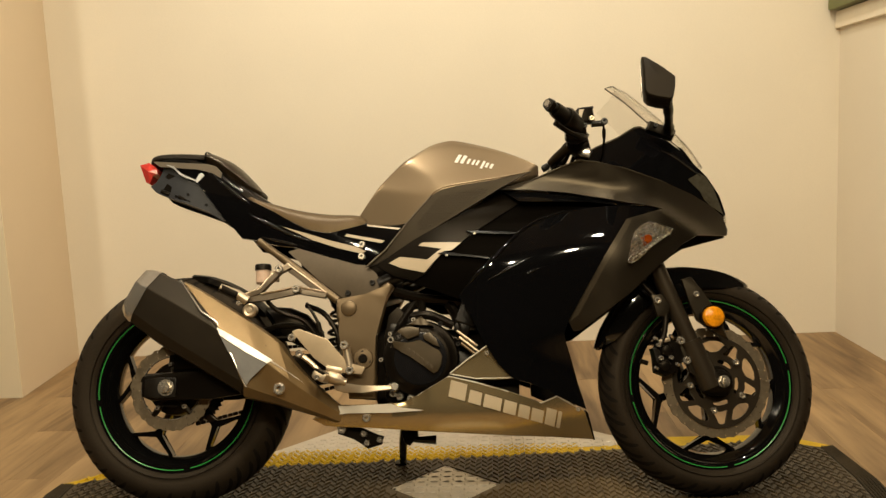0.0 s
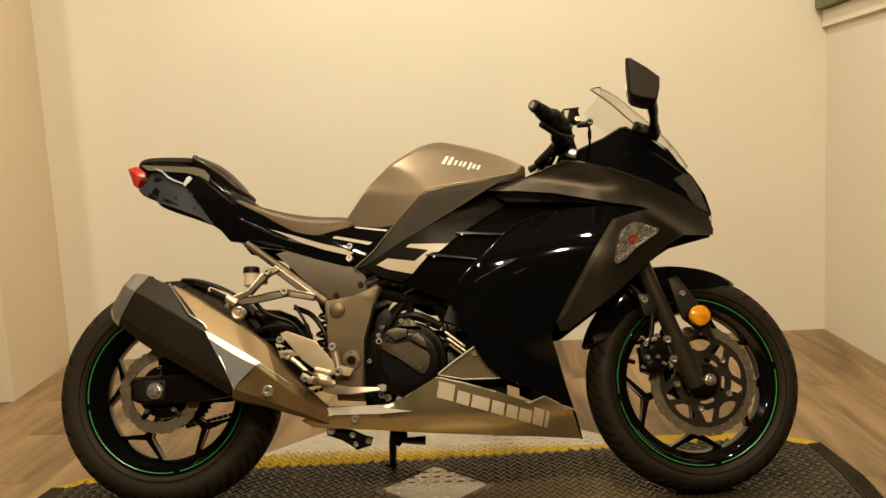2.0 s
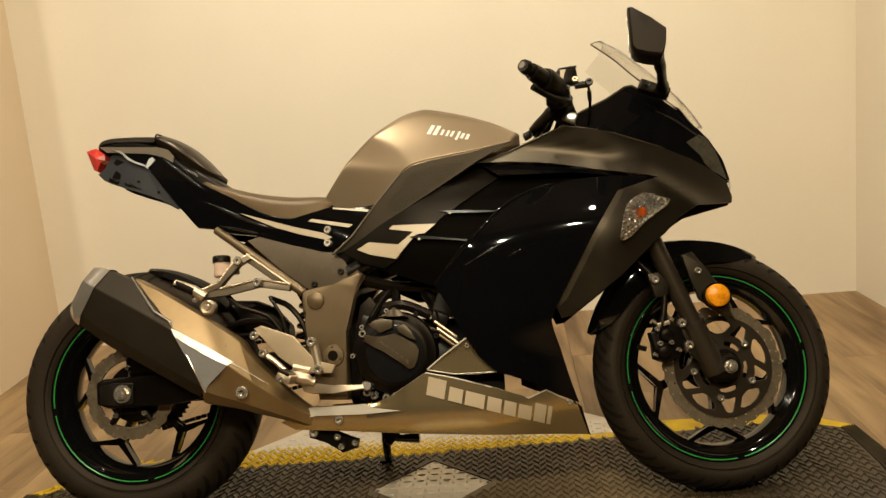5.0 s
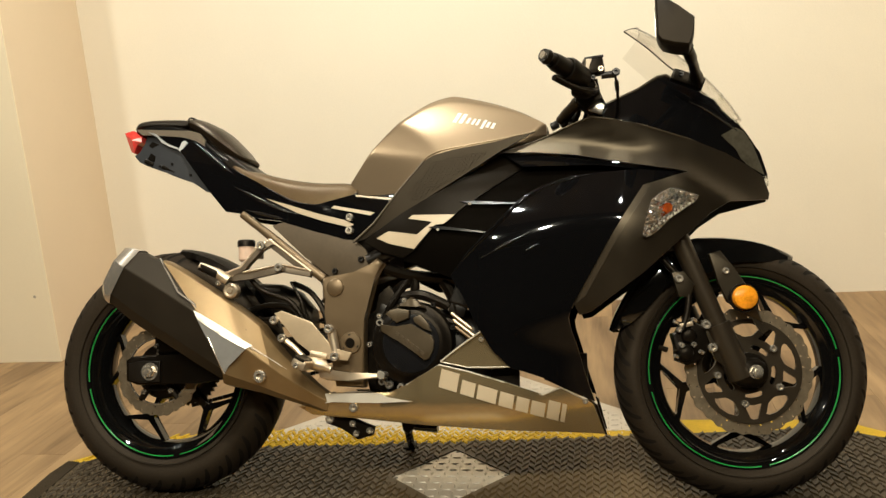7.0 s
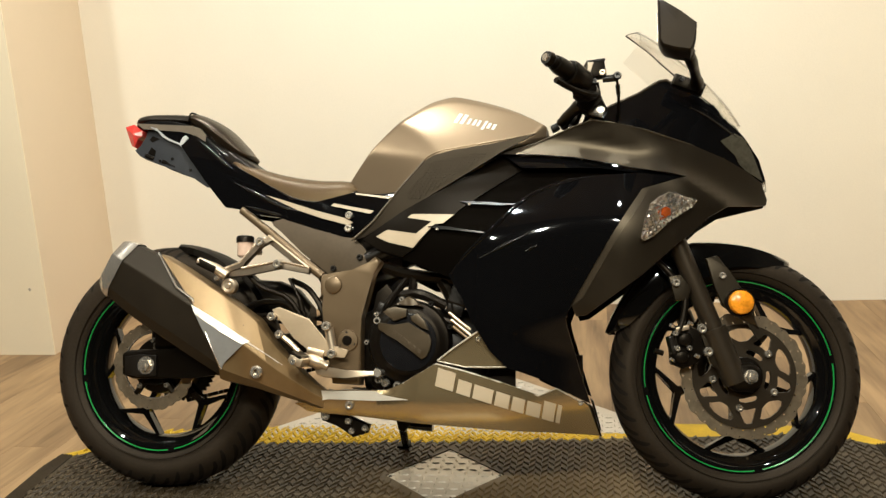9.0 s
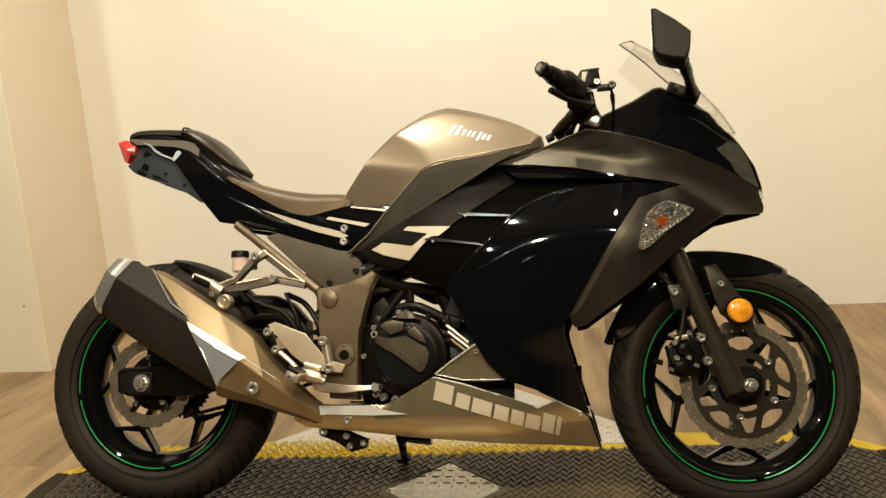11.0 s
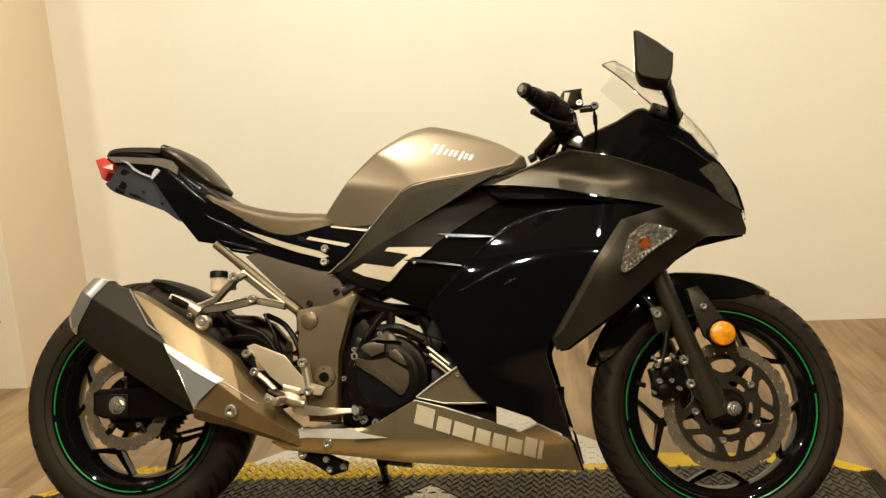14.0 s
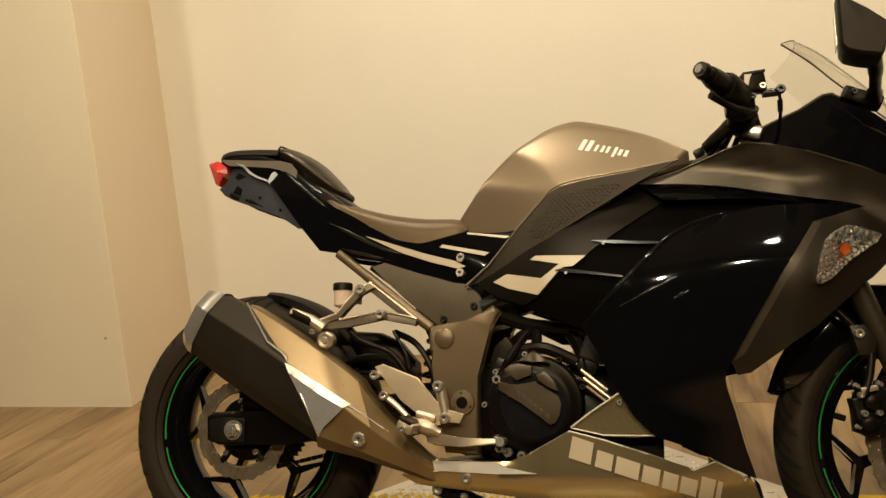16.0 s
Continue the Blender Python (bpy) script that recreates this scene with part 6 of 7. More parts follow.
part("rubber", box((0.426, -0.205, 0.333), (0.028, 0.060, 0.008), pose(0, 0, 0, 0, 28, 0), 0.003), M_PLASTIC, peg2)
part("peg_tip", bolt_bm((0.420, -0.236, 0.318), 0.007), M_CHROME, peg2)
part("peg_knuckle", tube([(0.418, -0.165, 0.328), (0.450, -0.168, 0.318), (0.480, -0.166, 0.306)], [0.012, 0.016, 0.010], 10, 3), M_ALLOY, peg2)
pedal = part("brake_pedal", prism([(0.445, 0.312), (0.478, 0.302), (0.520, 0.298), (0.600, 0.296), (0.606, 0.286), (0.520, 0.280), (0.474, 0.281), (0.452, 0.288)], -0.168, -0.158, 0.003), M_ALLOY, bike, "alloy rear brake pedal")
part("pedal_tip", tube([(0.606, -0.158, 0.291), (0.606, -0.196, 0.293)], 0.009, 12), M_BOLT, pedal)

# cables and hoses behind the brackets
for pts, r, m in (([(0.36, -0.09, 0.515), (0.41, -0.105, 0.49), (0.445, -0.11, 0.44), (0.455, -0.11, 0.38)], 0.007, M_PLASTIC), ([(0.372, -0.14, 0.515), (0.400, -0.15, 0.470), (0.412, -0.152, 0.440), (0.420, -0.15, 0.41)], 0.0040, M_PLASTIC), ([(0.24, -0.09, 0.45), (0.31, -0.10, 0.462), (0.37, -0.10, 0.440), (0.40, -0.10, 0.33)], 0.008, M_PLASTIC), ([(0.08, -0.085, 0.40), (0.10, -0.095, 0.43), (0.18, -0.10, 0.43), (0.34, -0.105, 0.43)], 0.005, M_PLASTIC)):
    part("hose", tube(pts, r, 8, 6), m, bike, "black rubber hose")
part("cable_sleeve", tube([(0.404, -0.153, 0.462), (0.411, -0.153, 0.436)], 0.007, 10), M_PLASTIC, bike)
part("shock_reservoir", super_loft([(0.215, 0.455, 0.515, 0.030), (0.235, 0.440, 0.525, 0.040), (0.300, 0.425, 0.520, 0.040), (0.345, 0.400, 0.500, 0.036), (0.385, 0.360, 0.455, 0.030)], 20, 0.6), M_PLASTIC, bike, "black plastic shock cover")
part("shock_spring", tube([(0.42 + 0.030 * math.cos(k * 0.55) + 0.0003 * k, 0.030 * math.sin(k * 0.55), 0.36 + 0.0022 * k) for k in range(90)], 0.005, 6), M_DARK, bike, "coiled rear shock spring")
part("under_seat_box", super_loft([(0.34, 0.615, 0.69, 0.07), (0.42, 0.560, 0.69, 0.085), (0.50, 0.500, 0.70, 0.085), (0.60, 0.53, 0.72, 0.08)], 18, 0.5), M_PLASTIC, bike, "black tray under the seat")
part("rear_inner_guard", prism([(0.40, 0.565), (0.448, 0.470), (0.456, 0.530), (0.44, 0.60)], -0.08, 0.08, 0.004), M_PLASTIC, bike, "black inner mudguard")

# ---- engine ----
eng = part("engine", super_loft([(0.545, 0.245, 0.44, 0.09), (0.58, 0.225, 0.452, 0.115), (0.70, 0.215, 0.446, 0.118), (0.80, 0.22, 0.440, 0.115), (0.86, 0.25, 0.43, 0.10)], 22, 0.45), M_DARK, bike, "dark parallel-twin engine block")
part("cylinder_block", box((0.872, 0, 0.52), (0.135, 0.23, 0.20), pose(0, 0, 0, 0, 22, 0), 0.012), M_DARK, eng)
for k in range(5):
    part("cooling_rib", box((0.845 + 0.0060 * k, -0.112, 0.448 + 0.0165 * k), (0.130, 0.018, 0.005), pose(0, 0, 0, 0, 22, 0), 0.001), M_DARK, eng)
CC = Vector((0.668, 0, 0.362))
cov = part("clutch_cover", lathe([(0.0005, -0.156), (0.070, -0.156), (0.077, -0.153), (0.084, -0.147), (0.093, -0.145), (0.098, -0.137), (0.098, -0.10), (0.0005, -0.10)], CC, 56, "y", False), M_PLASTIC, eng, "round black clutch cover")
M_COVER = mat("clutch_cover_paint", (0.074, 0.055, 0.030), 0.34, metal=0.35, var=0.15, scale=25, bump=0.02, spec=0.4)
M_WELL = mat("clutch_cover_gloss", (0.010, 0.0095, 0.010), 0.16, metal=0.2, var=0.15, scale=25, spec=0.5)
part("cover_well", lathe([(0.0005, -0.1585), (0.060, -0.1585), (0.066, -0.1575), (0.068, -0.155), (0.0005, -0.155)], CC, 48, "y", False), M_WELL, cov, "glossy dark face of the cover")
part("cover_plate", prism([(0.598, 0.409), (0.637, 0.400), (0.670, 0.408), (0.701, 0.389), (0.718, 0.380), (0.724, 0.366), (0.721, 0.345), (0.712, 0.328), (0.701, 0.323), (0.672, 0.346), (0.641, 0.368), (0.622, 0.378), (0.600, 0.392)], -0.166, -0.156, 0.002), M_COVER, cov, "raised grey band across the cover")
for pts in ([(0.611, 0.431), (0.637, 0.410), (0.666, 0.420), (0.668, 0.438), (0.641, 0.444), (0.622, 0.440)], [(0.676, 0.421), (0.694, 0.428), (0.710, 0.410), (0.719, 0.388), (0.701, 0.395), (0.679, 0.410)]):
    part("cover_crown", prism(pts, -0.169, -0.154, 0.003), M_COVER, cov, "raised crown panel")
part("cover_peak", prism([(0.632, 0.446), (0.654, 0.458), (0.670, 0.469), (0.686, 0.458), (0.703, 0.442), (0.672, 0.449)], -0.160, -0.120, 0.003), M_COVER, cov, "peaked upper edge of the cover")
for k in range(6):
    x0 = 0.634 + 0.0115 * k
    z0 = 0.383 - 0.0088 * k
    part("lettering_block", prism([(x0, z0), (x0 + 0.007, z0 - 0.005), (x0 + 0.010, z0 + 0.003), (x0 + 0.003, z0 + 0.008)], -0.1672, -0.165, 0.0006), M_SIDE, cov, "small raised lettering block")
for k in range(9):
    a = radians(20 + 40 * k)
    part("bolt", bolt_bm((CC.x + 0.102 * math.cos(a), -0.136, CC.z + 0.102 * math.sin(a)), 0.0065, 0.010), M_BOLT if k in (3, 4, 5, 2) else M_DARK, cov)
part("engine_bracket", prism([(0.585, 0.48), (0.61, 0.50), (0.632, 0.47), (0.625, 0.30), (0.60, 0.25), (0.575, 0.26), (0.572, 0.42)], -0.128, -0.112, 0.004), M_PLASTIC, eng)
for x, z in ((0.600, 0.392), (0.592, 0.412), (0.612, 0.268), (0.640, 0.262), (0.596, 0.276)):
    part("bolt", bolt_bm((x, -0.140, z), 0.010, 0.009), M_BOLT, eng)
for pts, r in (([(0.606, -0.13, 0.432), (0.616, -0.138, 0.450), (0.636, -0.125, 0.483), (0.664, -0.115, 0.520)], 0.0085), ([(0.600, -0.11, 0.540), (0.660, -0.115, 0.522), (0.740, -0.115, 0.512), (0.800, -0.12, 0.500)], 0.014), ([(0.742, -0.115, 0.505), (0.762, -0.12, 0.470), (0.772, -0.12, 0.430)], 0.016), ([(0.640, -0.12, 0.472), (0.690, -0.125, 0.474), (0.752, -0.12, 0.446)], 0.012), ([(0.668, -0.115, 0.520), (0.672, -0.12, 0.495), (0.668, -0.12, 0.465)], 0.011), ([(0.610, -0.10, 0.475), (0.640, -0.11, 0.500), (0.662, -0.115, 0.505)], 0.012), ([(0.59, -0.125, 0.30), (0.585, -0.134, 0.34), (0.590, -0.134, 0.40)], 0.005), ([(0.76, -0.12, 0.455), (0.79, -0.125, 0.46), (0.82, -0.12, 0.445)], 0.009), ([(0.73, -0.125, 0.42), (0.77, -0.13, 0.405), (0.80, -0.13, 0.38)], 0.008)):
    part("hose", tube(pts, r, 8, 5), M_PLASTIC, eng)
for x, y, z, a, b, c in ((0.625, -0.115, 0.415, 0.05, 0.03, 0.035), (0.63, -0.10, 0.465, 0.05, 0.05, 0.024), (0.790, -0.125, 0.475, 0.05, 0.03, 0.06), (0.775, -0.125, 0.44, 0.04, 0.02, 0.03), (0.60, -0.115, 0.44, 0.03, 0.03, 0.03)):
    part("engine_fitting", box((x, y, z), (a, b, c), pose(0, 0, 0, 0, 20, 0), 0.005), M_DARK, eng)
for dz in (0.0, -0.016, -0.032):
    part("casting_fin", tube([(0.762 - 0.3 * dz, -0.146, 0.430 + dz), (0.812 - 0.3 * dz, -0.148, 0.390 + dz)], 0.0038, 8), M_ALLOY if dz > -0.03 else M_FRAME, eng, "pale casting fin")
# added black block that closes the see-through gap above the clutch cover
part("throttle_body", prism([(0.672, 0.526), (0.757, 0.524), (0.756, 0.482), (0.717, 0.483), (0.672, 0.506)], -0.070, -0.045, 0.004), M_PLASTIC, eng, "black block added to fill the gap above the cover")
part("radiator", box((0.965, 0, 0.50), (0.035, 0.26, 0.30), pose(0, 0, 0, 0, -14, 0), 0.006), M_PLASTIC, bike, "black radiator core")
part("inner_bulkhead", prism([(0.80, 0.60), (0.92, 0.70), (1.10, 0.76), (1.28, 0.74), (1.18, 0.60), (1.05, 0.47), (0.95, 0.34), (0.90, 0.30), (0.86, 0.42)], -0.09, 0.09, 0.01), M_PLASTIC, bike, "black inner fairing structure")
part("lower_bulkhead", prism([(1.00, 0.250), (1.075, 0.20), (1.085, 0.17), (1.00, 0.18)], -0.05, 0.05, 0.01), M_PLASTIC, bike)

# ---- fork, front mudguard, caliper ----
M_FORK = mat("fork_black", (0.018, 0.0136, 0.0086), 0.38, var=0.15, scale=20, spec=0.5, tint=(1, 0.84, 0.62))
for side in (-1, 1):
    y = side * 0.098
    fk = part("fork_leg", turn(tube([(1.380, y, 0.272), (1.336, y, 0.386)], 0.0275, 20), STEER), M_FORK, bike, "black fork leg")
    part("stanchion", turn(tube([(1.352, y, 0.345), (1.2575, y, 0.592), (1.218, y, 0.695)], [0.0215, 0.0215, 0.0215], 20), STEER), M_FORK, fk, "dark upper fork tube")
    part("dust_seal", turn(tube([(1.3375, y, 0.382), (1.3345, y, 0.390)], 0.0283, 20), STEER), M_FORK, fk)
    part("axle_clamp", turn(super_loft([(1.362, 0.262, 0.306, 0.018), (1.378, 0.252, 0.316, 0.024), (1.415, 0.250, 0.315, 0.024), (1.430, 0.264, 0.304, 0.018)], 18, 0.7), STEER @ Matrix.Translation((0, y, 0))), M_PLASTIC, fk)
    if side < 0:
        part("axle_nut", turn(lathe([(0.0005, -0.138), (0.007, -0.138), (0.008, -0.134), (0.012, -0.134), (0.0135, -0.131), (0.0135, -0.122), (0.0005, -0.122)], FA, 6, "y", False), STEER), M_BOLT, fk, "silver axle nut")
        part("axle_washer", turn(lathe([(0.0005, -0.1255), (0.0155, -0.1255), (0.0155, -0.121), (0.0005, -0.121)], FA, 24, "y", False), STEER), M_BOLT, fk)
# disc carrier: a black plate with ten windows and five slots, and silver buttons
car = part("disc_carrier", turn(lathe([(0.02, -0.082), (0.040, -0.081), (0.044, -0.077), (0.044, -0.060), (0.02, -0.060)], FA, 40), STEER), M_PLASTIC, bike, "black disc carrier with ten windows")


def carrier_plate():
    """Triangles and arched windows by turns, with curved slots near the hub."""
    def loop(c, pts):
        return [(FA.x + r * math.cos(radians(c + a)), FA.z + r * math.sin(radians(c + a))) for a, r in pts]
    loops = [loop(0, [(3 * k, 0.1150) for k in range(120)]), loop(0, [(6 * k, 0.036) for k in range(60)])]
    for k in range(5):
        loops.append(loop(345 - 72 * k, [(-15, 0.0755), (-13, 0.0735), (0, 0.0750), (13, 0.0735), (15, 0.0755), (5, 0.1030), (2, 0.1055), (-2, 0.1055), (-5, 0.1030)]))
        loops.append(loop(19 - 72 * k, [(-19, 0.0985), (-17, 0.0950), (-10, 0.0800), (-6, 0.0775), (3, 0.0760), (8, 0.0785), (17, 0.0910), (18, 0.0985), (15, 0.1030), (5, 0.1055), (-6, 0.1055), (-15, 0.1030)]))
        loops.append(loop(350 - 72 * k, [(-23, 0.0535), (-20, 0.0490), (-8, 0.0480), (8, 0.0480), (19, 0.0490), (22, 0.0535), (19, 0.0580), (8, 0.0590), (-8, 0.0590), (-20, 0.0580)]))
    bm = bmesh.new()
    layers = []
    for y in (-0.0790, -0.0725):
        rows = [[bm.verts.new((x, y, z)) for x, z in lp] for lp in loops]
        es = [bm.edges.new((lp[k], lp[(k + 1) % len(lp)])) for lp in rows for k in range(len(lp))]
        bmesh.ops.triangle_fill(bm, use_beauty=True, edges=es, normal=(0, 1, 0))
        layers.append(rows)
    for la, lb in zip(*layers):
        for k in range(len(la)):
            j = (k + 1) % len(la)
            bm.faces.new((la[k], la[j], lb[j], lb[k]))
    return bm


part("carrier_plate", turn(carrier_plate(), STEER), M_FORK, car, "satin black plate with cut windows")
for k in range(5):
    a = radians(42 + 72 * k)
    part("bolt", turn(bolt_bm((FA.x + 0.072 * math.cos(a), -0.083, FA.z + 0.072 * math.sin(a)), 0.0085, 0.005), STEER), M_BOLT, car, "silver disc button")
CALIPER = STEER @ Matrix.Translation((0.013, 0, -0.006))
cal = part("front_caliper", turn(prism([(1.228, 0.318), (1.252, 0.308), (1.285, 0.322), (1.300, 0.350), (1.290, 0.392), (1.268, 0.402), (1.240, 0.396), (1.226, 0.370)], -0.112, -0.066, 0.008), CALIPER), M_PLASTIC, bike, "black front brake caliper")
for x, z, r in ((1.246, 0.334, 0.017), (1.254, 0.372, 0.017)):
    part("piston_housing", turn(lathe([(0.0005, -0.124), (0.55 * r, -0.124), (0.85 * r, -0.121), (r, -0.115), (r, -0.108), (0.0005, -0.108)], (x, 0, z), 20, "y", False), CALIPER), M_PLASTIC, cal)
for x, z, r in ((1.232, 0.385, 0.006), (1.236, 0.352, 0.0065), (1.262, 0.353, 0.006)):
    part("bolt", turn(bolt_bm((x, -0.120, z), r, 0.006), CALIPER), M_BOLT, cal)
part("caliper_bridge", turn(box((1.228, -0.100, 0.360), (0.012, 0.034, 0.040), pose(0, 0, 0, 0, -12, 0), 0.003), CALIPER), M_DARK, cal)
part("pad_spring", turn(box((1.248, -0.118, 0.396), (0.030, 0.012, 0.010), pose(0, 0, 0, 0, -12, 0), 0.002), CALIPER), M_ALLOY, cal)
part("caliper_bracket", turn(prism([(1.285, 0.405), (1.305, 0.410), (1.345, 0.330), (1.375, 0.295), (1.350, 0.285), (1.310, 0.320)], -0.108, -0.096, 0.003), CALIPER), M_MATTE, cal)
for x, z in ((1.293, 0.395), (1.305, 0.345)):
    part("bolt", turn(bolt_bm((x, -0.112, z), 0.0105, 0.007), CALIPER), M_BOLT, cal)
# small bright stubs added as glints on the caliper
for x, z, r in ((1.222, 0.404, 0.0045), (1.262, 0.408, 0.005), (1.274, 0.338, 0.0045), (1.219, 0.330, 0.004)):
    part("pin", turn(tube([(x, -0.122, z), (x + 0.008, -0.118, z - 0.004)], r, 8), CALIPER), M_BOLT, cal, "small bright stub added as a caliper glint")
part("bleed_nipple", turn(tube([(1.193, -0.088, 0.348), (1.212, -0.088, 0.342)], 0.006, 8), CALIPER), M_PLASTIC, cal)
part("brake_hose", turn(tube([(1.195, -0.09, 0.560), (1.235, -0.105, 0.510), (1.258, -0.112, 0.470), (1.252, -0.116, 0.420), (1.240, -0.118, 0.385)], 0.0075, 10, 5), CALIPER), M_PLASTIC, bike, "black front brake hose")
clampp = part("hose_clamp", turn(prism([(1.236, 0.505), (1.262, 0.508), (1.284, 0.478), (1.275, 0.450), (1.248, 0.452)], -0.120, -0.108, 0.003), STEER), M_MATTE, bike)
part("bolt", turn(bolt_bm((1.250, -0.122, 0.491), 0.010, 0.006), STEER), M_BOLT, clampp)
# mudguard
bm = bmesh.new()
last = None
FEN = [(62, 0.294, 0.014, 0.012), (66, 0.293, 0.038, 0.024), (79, 0.296, 0.060, 0.048), (93, 0.304, 0.067, 0.060), (107, 0.318, 0.068, 0.085), (118, 0.318, 0.068, 0.075), (129, 0.314, 0.070, 0.058), (143, 0.306, 0.067, 0.048), (154, 0.306, 0.054, 0.036), (159, 0.307, 0.034, 0.020), (161.5, 0.3075, 0.016, 0.006)]
for deg, r, w, dep in between(FEN, 3):
    w, dep = max(w, 0.012), max(dep, 0.005)
    a = radians(deg)
    row = []
    for t, dr in ((-1, -dep), (-1.02, -dep * 0.45), (-0.92, -0.006), (-0.5, 0.0), (0, 0.002), (0.5, 0.0), (0.92, -0.006), (1.02, -dep * 0.45), (1, -dep)):
        row.append(bm.verts.new((FA.x + (r + dr) * math.cos(a), w * t, FA.z + (r + dr) * math.sin(a))))
    if last:
        for i in range(8):
            bm.faces.new((last[i], last[i + 1], row[i + 1], row[i]))
    last = row
bmesh.ops.recalc_face_normals(bm, faces=bm.faces)
bmesh.ops.solidify(bm, geom=bm.faces[:], thickness=0.003)
fend = part("front_mudguard", turn(bm, STEER), M_RIM, bike, "glossy black front mudguard")
part("mudguard_stay", turn(prism([(1.318, 0.545), (1.345, 0.552), (1.372, 0.515), (1.402, 0.470), (1.410, 0.430), (1.432, 0.388), (1.392, 0.412), (1.352, 0.440), (1.338, 0.480)], -0.116, -0.104, 0.003), STEER), M_MATTE, fend, "black mudguard stay")
part("stay_tip", turn(prism([(1.394, 0.422), (1.421, 0.432), (1.427, 0.363)], -0.114, -0.108, 0.001), STEER), M_MATTE, fend, "pointed lower end of the stay")
part("bolt", turn(bolt_bm((1.354, -0.118, 0.506), 0.008, 0.005), STEER), M_BOLT, fend)
ref = part("side_reflector", turn(lathe([(0.0005, -0.150), (0.018, -0.150), (0.0250, -0.146), (0.0265, -0.140), (0.0265, -0.128), (0.0005, -0.128)], (1.386, 0, 0.446), 32, "y", False), STEER), M_AMBER, bike, "round amber side reflector")
part("cup", turn(lathe([(0.0005, -0.132), (0.031, -0.134), (0.032, -0.126), (0.020, -0.112), (0.0005, -0.112)], (1.386, 0, 0.446), 32, "y", False), STEER), M_PLASTIC, ref, "black reflector cup")

# ---- handlebars and controls ----
for side in (-1, 1):
    bar = part("handlebar", tube([(1.035, side * 0.325, 0.943), (1.092, side * 0.225, 0.930), (1.115, side * 0.140, 0.905), (1.135, side * 0.085, 0.880)], 0.011, 12, 4), M_DARK, bike, "clip-on handlebar")
    part("grip", tube([(1.023, side * 0.335, 0.944), (1.030, side * 0.322, 0.942), (1.050, side * 0.288, 0.938)], [0.017, 0.0195, 0.0205], 18), M_PLASTIC, bar, "ribbed black rubber grip")
    part("bar_end", tube([(1.006, side * 0.358, 0.949), (1.013, side * 0.348, 0.947), (1.016, side * 0.344, 0.946), (1.023, side * 0.335, 0.944)], [0.014, 0.0165, 0.013, 0.013], 16), M_PLASTIC, bar, "black bar-end weight")
    part("bar_end_screw", tube([(1.0035, side * 0.3605, 0.9497), (1.007, side * 0.357, 0.9488)], 0.0085, 10), M_BOLT, bar)
    part("grip_flange", tube([(1.048, side * 0.290, 0.937), (1.052, side * 0.284, 0.936), (1.064, side * 0.264, 0.932), (1.082, side * 0.242, 0.927)], [0.026, 0.0295, 0.029, 0.025], 18), M_PLASTIC, bar)
    part("switch_housing", super_loft([(1.056, 0.902, 0.944, 0.022), (1.068, 0.893, 0.953, 0.028), (1.090, 0.892, 0.948, 0.028), (1.108, 0.900, 0.934, 0.020)], 18, 0.65), M_PLASTIC, bar, "black switch housing")
    for ob in [c for c in bar.children if c.name.startswith("switch_housing")]:
        for v in ob.data.vertices:
            v.co.y += side * 0.215
    part("lever", tube([(1.110, side * 0.205, 0.915), (1.096, side * 0.240, 0.899), (1.060, side * 0.285, 0.899), (1.024, side * 0.325, 0.910)], [0.008, 0.009, 0.007, 0.007], 8, 5), M_PLASTIC, bar, "black lever")
    part("clip_on_clamp", tube([(1.145, side * 0.078, 0.850), (1.137, side * 0.078, 0.882)], 0.021, 18), M_DARK, bar)
    part("clamp_bolt", bolt_bm((1.098, side * 0.118, 0.882) if side < 0 else (1.098, 0.105, 0.882), 0.012, 0.010), M_CHROME, bar)
part("clamp_block", box((1.108, -0.150, 0.886), (0.036, 0.02, 0.026), pose(0, 0, 0, 0, 20, 0), 0.004), M_CHROME, bike, "bright clamp block")
part("clamp_body", prism([(1.065, 0.938), (1.114, 0.949), (1.121, 0.902), (1.087, 0.877), (1.062, 0.898)], -0.175, -0.125, 0.006), M_PLASTIC, bike, "black control clamp body")
part("stem_bar", tube([(1.024, -0.10, 0.876), (1.045, -0.13, 0.888), (1.075, -0.155, 0.908)], [0.011, 0.012, 0.014], 10, 3), M_KNEE, bike)
mc = part("master_cylinder", box((1.107, -0.225, 0.956), (0.040, 0.034, 0.034), pose(0, 0, 0, 0, -8, 12), 0.005), M_PLASTIC, bike, "front brake master cylinder")
part("lid", box((1.105, -0.225, 0.975), (0.042, 0.036, 0.006), pose(0, 0, 0, 0, -8, 12), 0.002), M_DARK, mc)
part("sight_frame", prism([(1.089, 0.944), (1.091, 0.970), (1.104, 0.970), (1.099, 0.961), (1.096, 0.944)], -0.248, -0.244, 0.001), M_CREAM, mc, "pale label on the master cylinder")
for x, z, r in ((1.122, 0.946, 0.007), (1.104, 0.928, 0.006)):
    part("bolt", bolt_bm((x, -0.243, z), r, 0.006), M_ALLOY if x > 1.12 else M_DARK, mc)
part("hose_banjo", tube([(1.122, -0.228, 0.936), (1.152, -0.226, 0.938)], 0.008, 10), M_DARK, mc)
part("banjo_bolt", bolt_bm((1.154, -0.234, 0.940), 0.009, 0.006), M_DARK, mc)
part("brake_line", tube([(1.152, -0.226, 0.936), (1.156, -0.205, 0.914), (1.156, -0.150, 0.880), (1.150, -0.10, 0.860)], [0.003, 0.0034, 0.0034, 0.0034], 8, 5), M_PLASTIC, mc)
part("line_fitting", tube([(1.1545, -0.214, 0.925), (1.1560, -0.196, 0.909)], [0.0052, 0.0048], 8), M_DARK, mc)
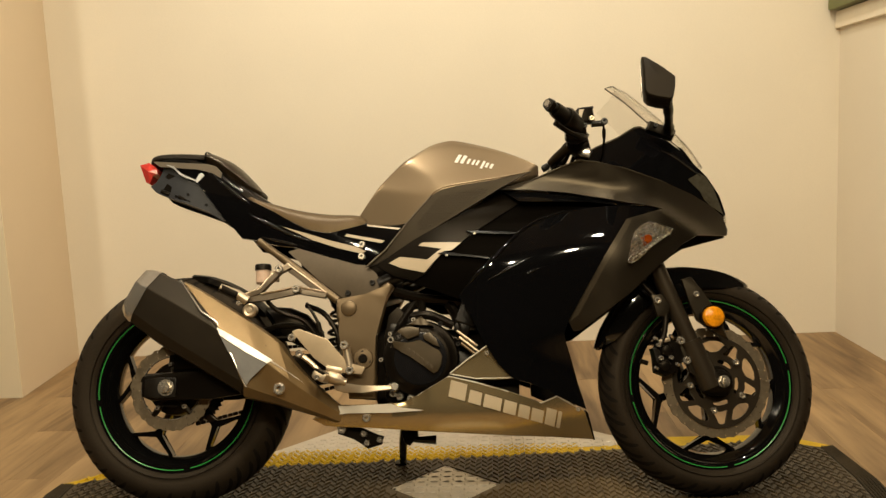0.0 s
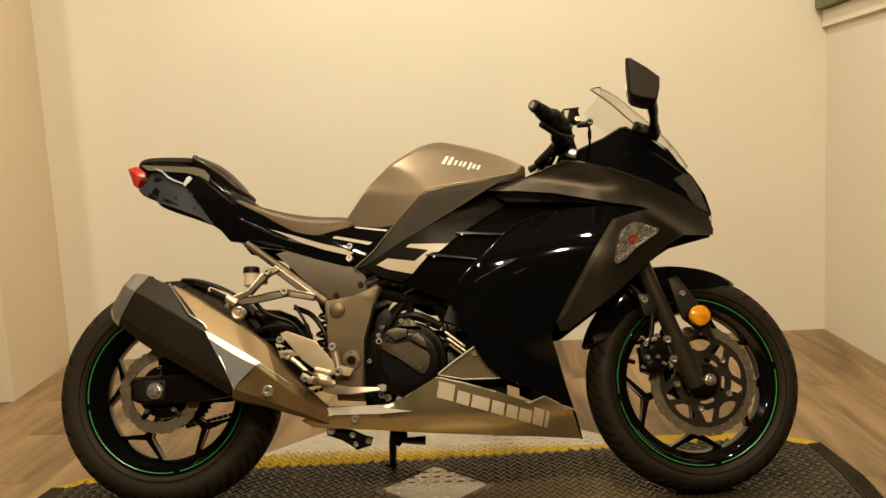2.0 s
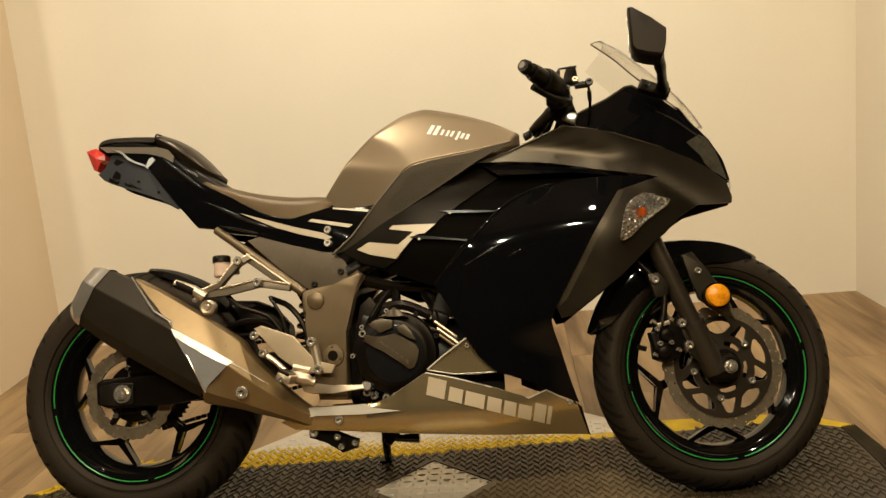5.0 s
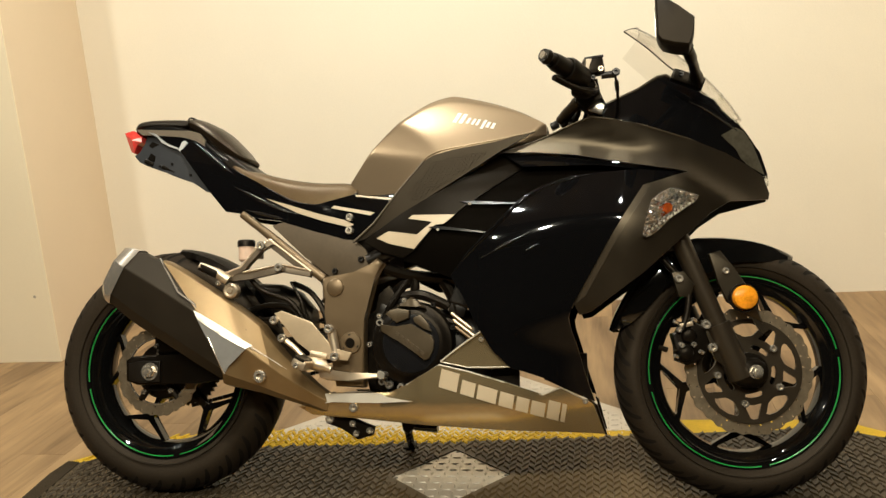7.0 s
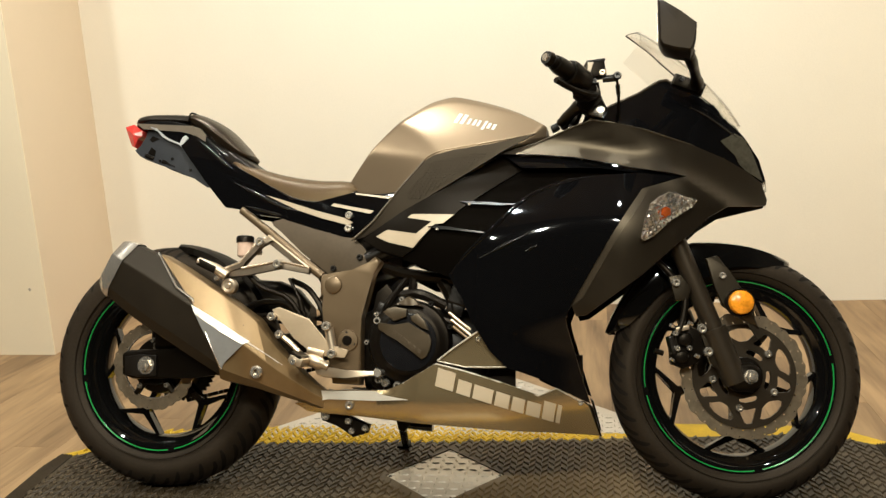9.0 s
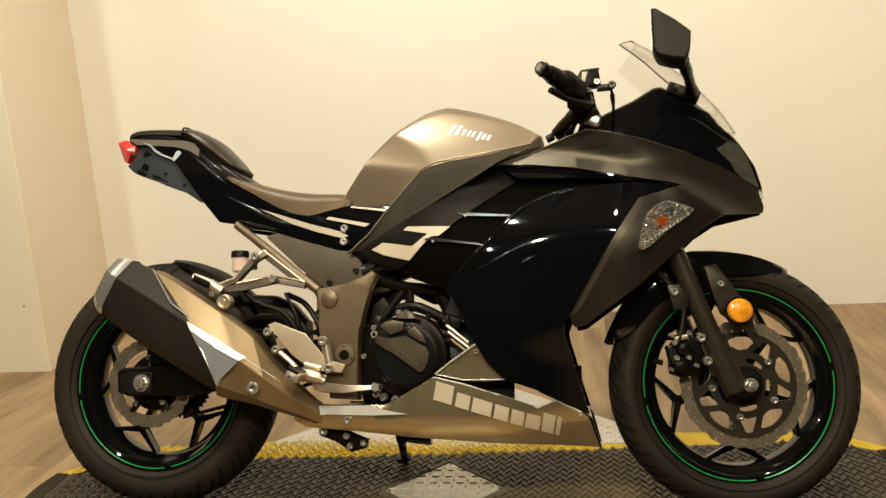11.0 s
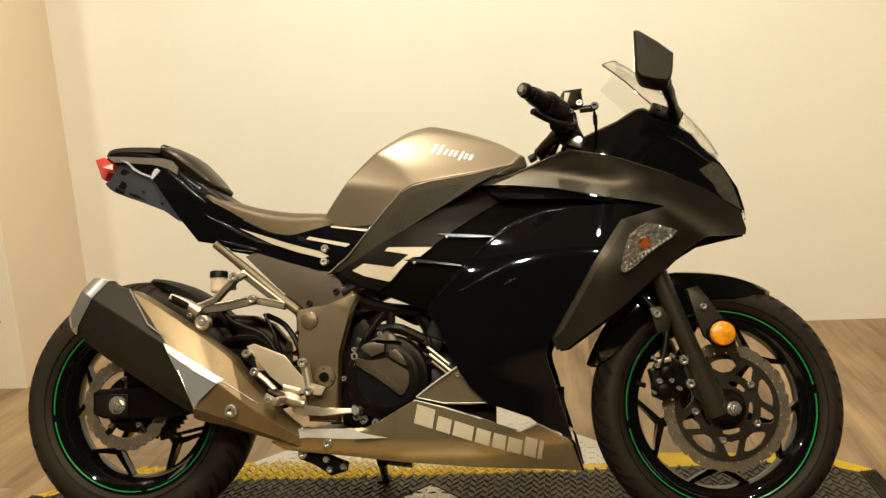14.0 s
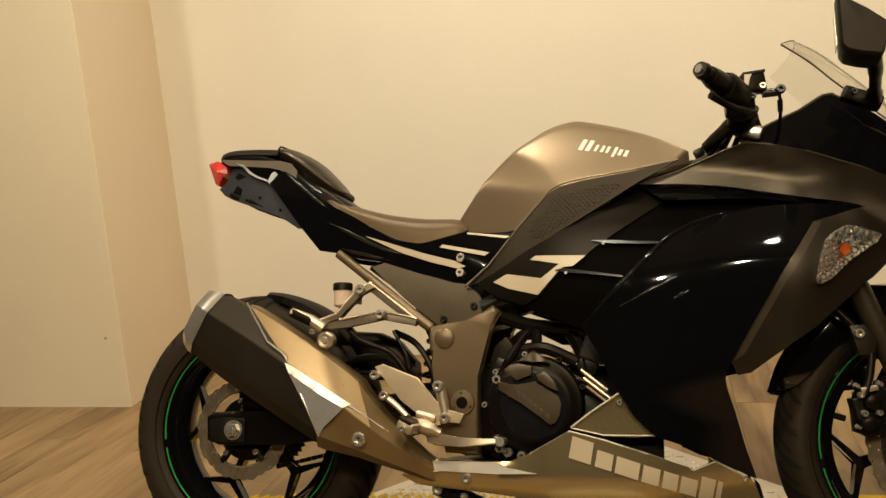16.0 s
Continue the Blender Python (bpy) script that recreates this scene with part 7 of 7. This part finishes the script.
part("top_clamp", super_loft([(1.035, 0.852, 0.868, 0.05), (1.06, 0.848, 0.880, 0.085), (1.13, 0.845, 0.885, 0.09), (1.16, 0.85, 0.875, 0.08)], 20, 0.5), M_DARK, bike, "black top clamp")
part("ignition_lock", lathe([(0.0005, 0.905), (0.014, 0.905), (0.018, 0.898), (0.018, 0.86), (0.0005, 0.86)], (1.045, -0.03, 0), 20, "z", False), M_PLASTIC, bike)
for k in range(3):
    part("cable", tube([(1.03 + 0.02 * k, -0.10 + 0.02 * k, 0.858), (1.05 + 0.02 * k, -0.115, 0.885 + 0.008 * k), (1.08, -0.15, 0.900 + 0.006 * k), (1.10, -0.20, 0.915)], 0.006, 8, 5), M_PLASTIC, bike)
for x, z in ((1.010, 0.868), (1.030, 0.876), (1.052, 0.884)):
    part("cable_fitting", box((x, -0.085, z), (0.020, 0.024, 0.016), pose(0, 0, 0, 0, -25, 0), 0.004), M_DARK, bike)
part("dash", super_loft([(1.16, 0.87, 0.92, 0.06), (1.20, 0.88, 0.935, 0.065), (1.26, 0.89, 0.930, 0.06), (1.33, 0.86, 0.900, 0.05)], 18, 0.5), M_PLASTIC, bike, "black instrument dash")

# ---- stand and linkages under the belly ----
stand = part("side_stand", tube([(0.600, 0.070, 0.190), (0.588, 0.130, 0.150), (0.574, 0.235, 0.088)], [0.013, 0.012, 0.010], 12), M_RIM, bike, "black side stand, folded out")
part("foot", box((0.568, 0.245, 0.084), (0.034, 0.035, 0.007), pose(0, 0, 0, LEAN_DEG, 0, 0), 0.003), M_PLASTIC, stand)
part("stand_pivot", prism([(0.592, 0.195), (0.640, 0.190), (0.640, 0.165), (0.618, 0.140), (0.604, 0.146), (0.598, 0.172)], 0.02, 0.045, 0.004), M_PLASTIC, stand)
part("stand_bar", tube([(0.612, 0.03, 0.160), (0.645, 0.03, 0.155), (0.690, 0.03, 0.154)], [0.009, 0.009, 0.013], 12), M_RIM, stand)
lk = part("shock_linkage", prism([(0.445, 0.205), (0.480, 0.196), (0.512, 0.192), (0.540, 0.178), (0.565, 0.170), (0.560, 0.150), (0.525, 0.140), (0.505, 0.155), (0.490, 0.170), (0.448, 0.178)], -0.112, -0.088, 0.005), M_PLASTIC, bike, "black shock linkage under the frame")
for x, z, r in ((0.460, 0.190, 0.0115), (0.516, 0.178, 0.009), (0.524, 0.155, 0.008), (0.556, 0.162, 0.008)):
    part("bolt", bolt_bm((x, -0.116, z), r, 0.007), M_BOLT, lk)
part("side_knob", bolt_bm((1.078, -0.052, 0.196), 0.007, 0.012), M_PLASTIC, bike)

# ---- floor planks ----
PW, PL = 0.146, 1.22


def plank_mesh(length):
    bm = bmesh.new()
    add_box(bm, (0, 0, -0.004), (PW - 0.0006, length - 0.0006, 0.008), None, 0.0004)
    for fc in bm.faces:
        fc.smooth = False
    me = bpy.data.meshes.new("plank")
    bm.to_mesh(me)
    bm.free()
    me.materials.append(M_WOOD)
    return me


PLANK = plank_mesh(PL)
rnd = random.Random(7)
rest_v, rest_f = [], []
for r in range(65):
    off = (r * 0.43 + 0.2 * rnd.random()) % PL
    for k in range(10):
        y = 2.47 - off - PL * (k - 0.5)
        x = -4.194 + PW * r
        if x > 5.2 or y - PL / 2 > 1.95 or y - PL / 2 < -8.4:
            continue
        if -1.9 < x < 2.6 and y + PL / 2 > -2.6:
            pl = new("plank", PLANK)
            pl.parent = floor
            pl.location = (x, y, FLOOR_Z)
            continue
        b = len(rest_v)
        hx, hy = (PW - 0.0006) / 2, (PL - 0.0006) / 2
        rest_v += [(x + sx * hx, y + sy * hy, FLOOR_Z + z) for z in (-0.005, 0.0) for sx, sy in ((-1, -1), (1, -1), (1, 1), (-1, 1))]
        rest_f += [(b + 4, b + 5, b + 6, b + 7)] + [(b + q, b + (q + 1) % 4, b + 4 + (q + 1) % 4, b + 4 + q) for q in range(4)]
from_lists("plank_rest", rest_v, rest_f, M_WOOD_REST, floor, "", "stuff")
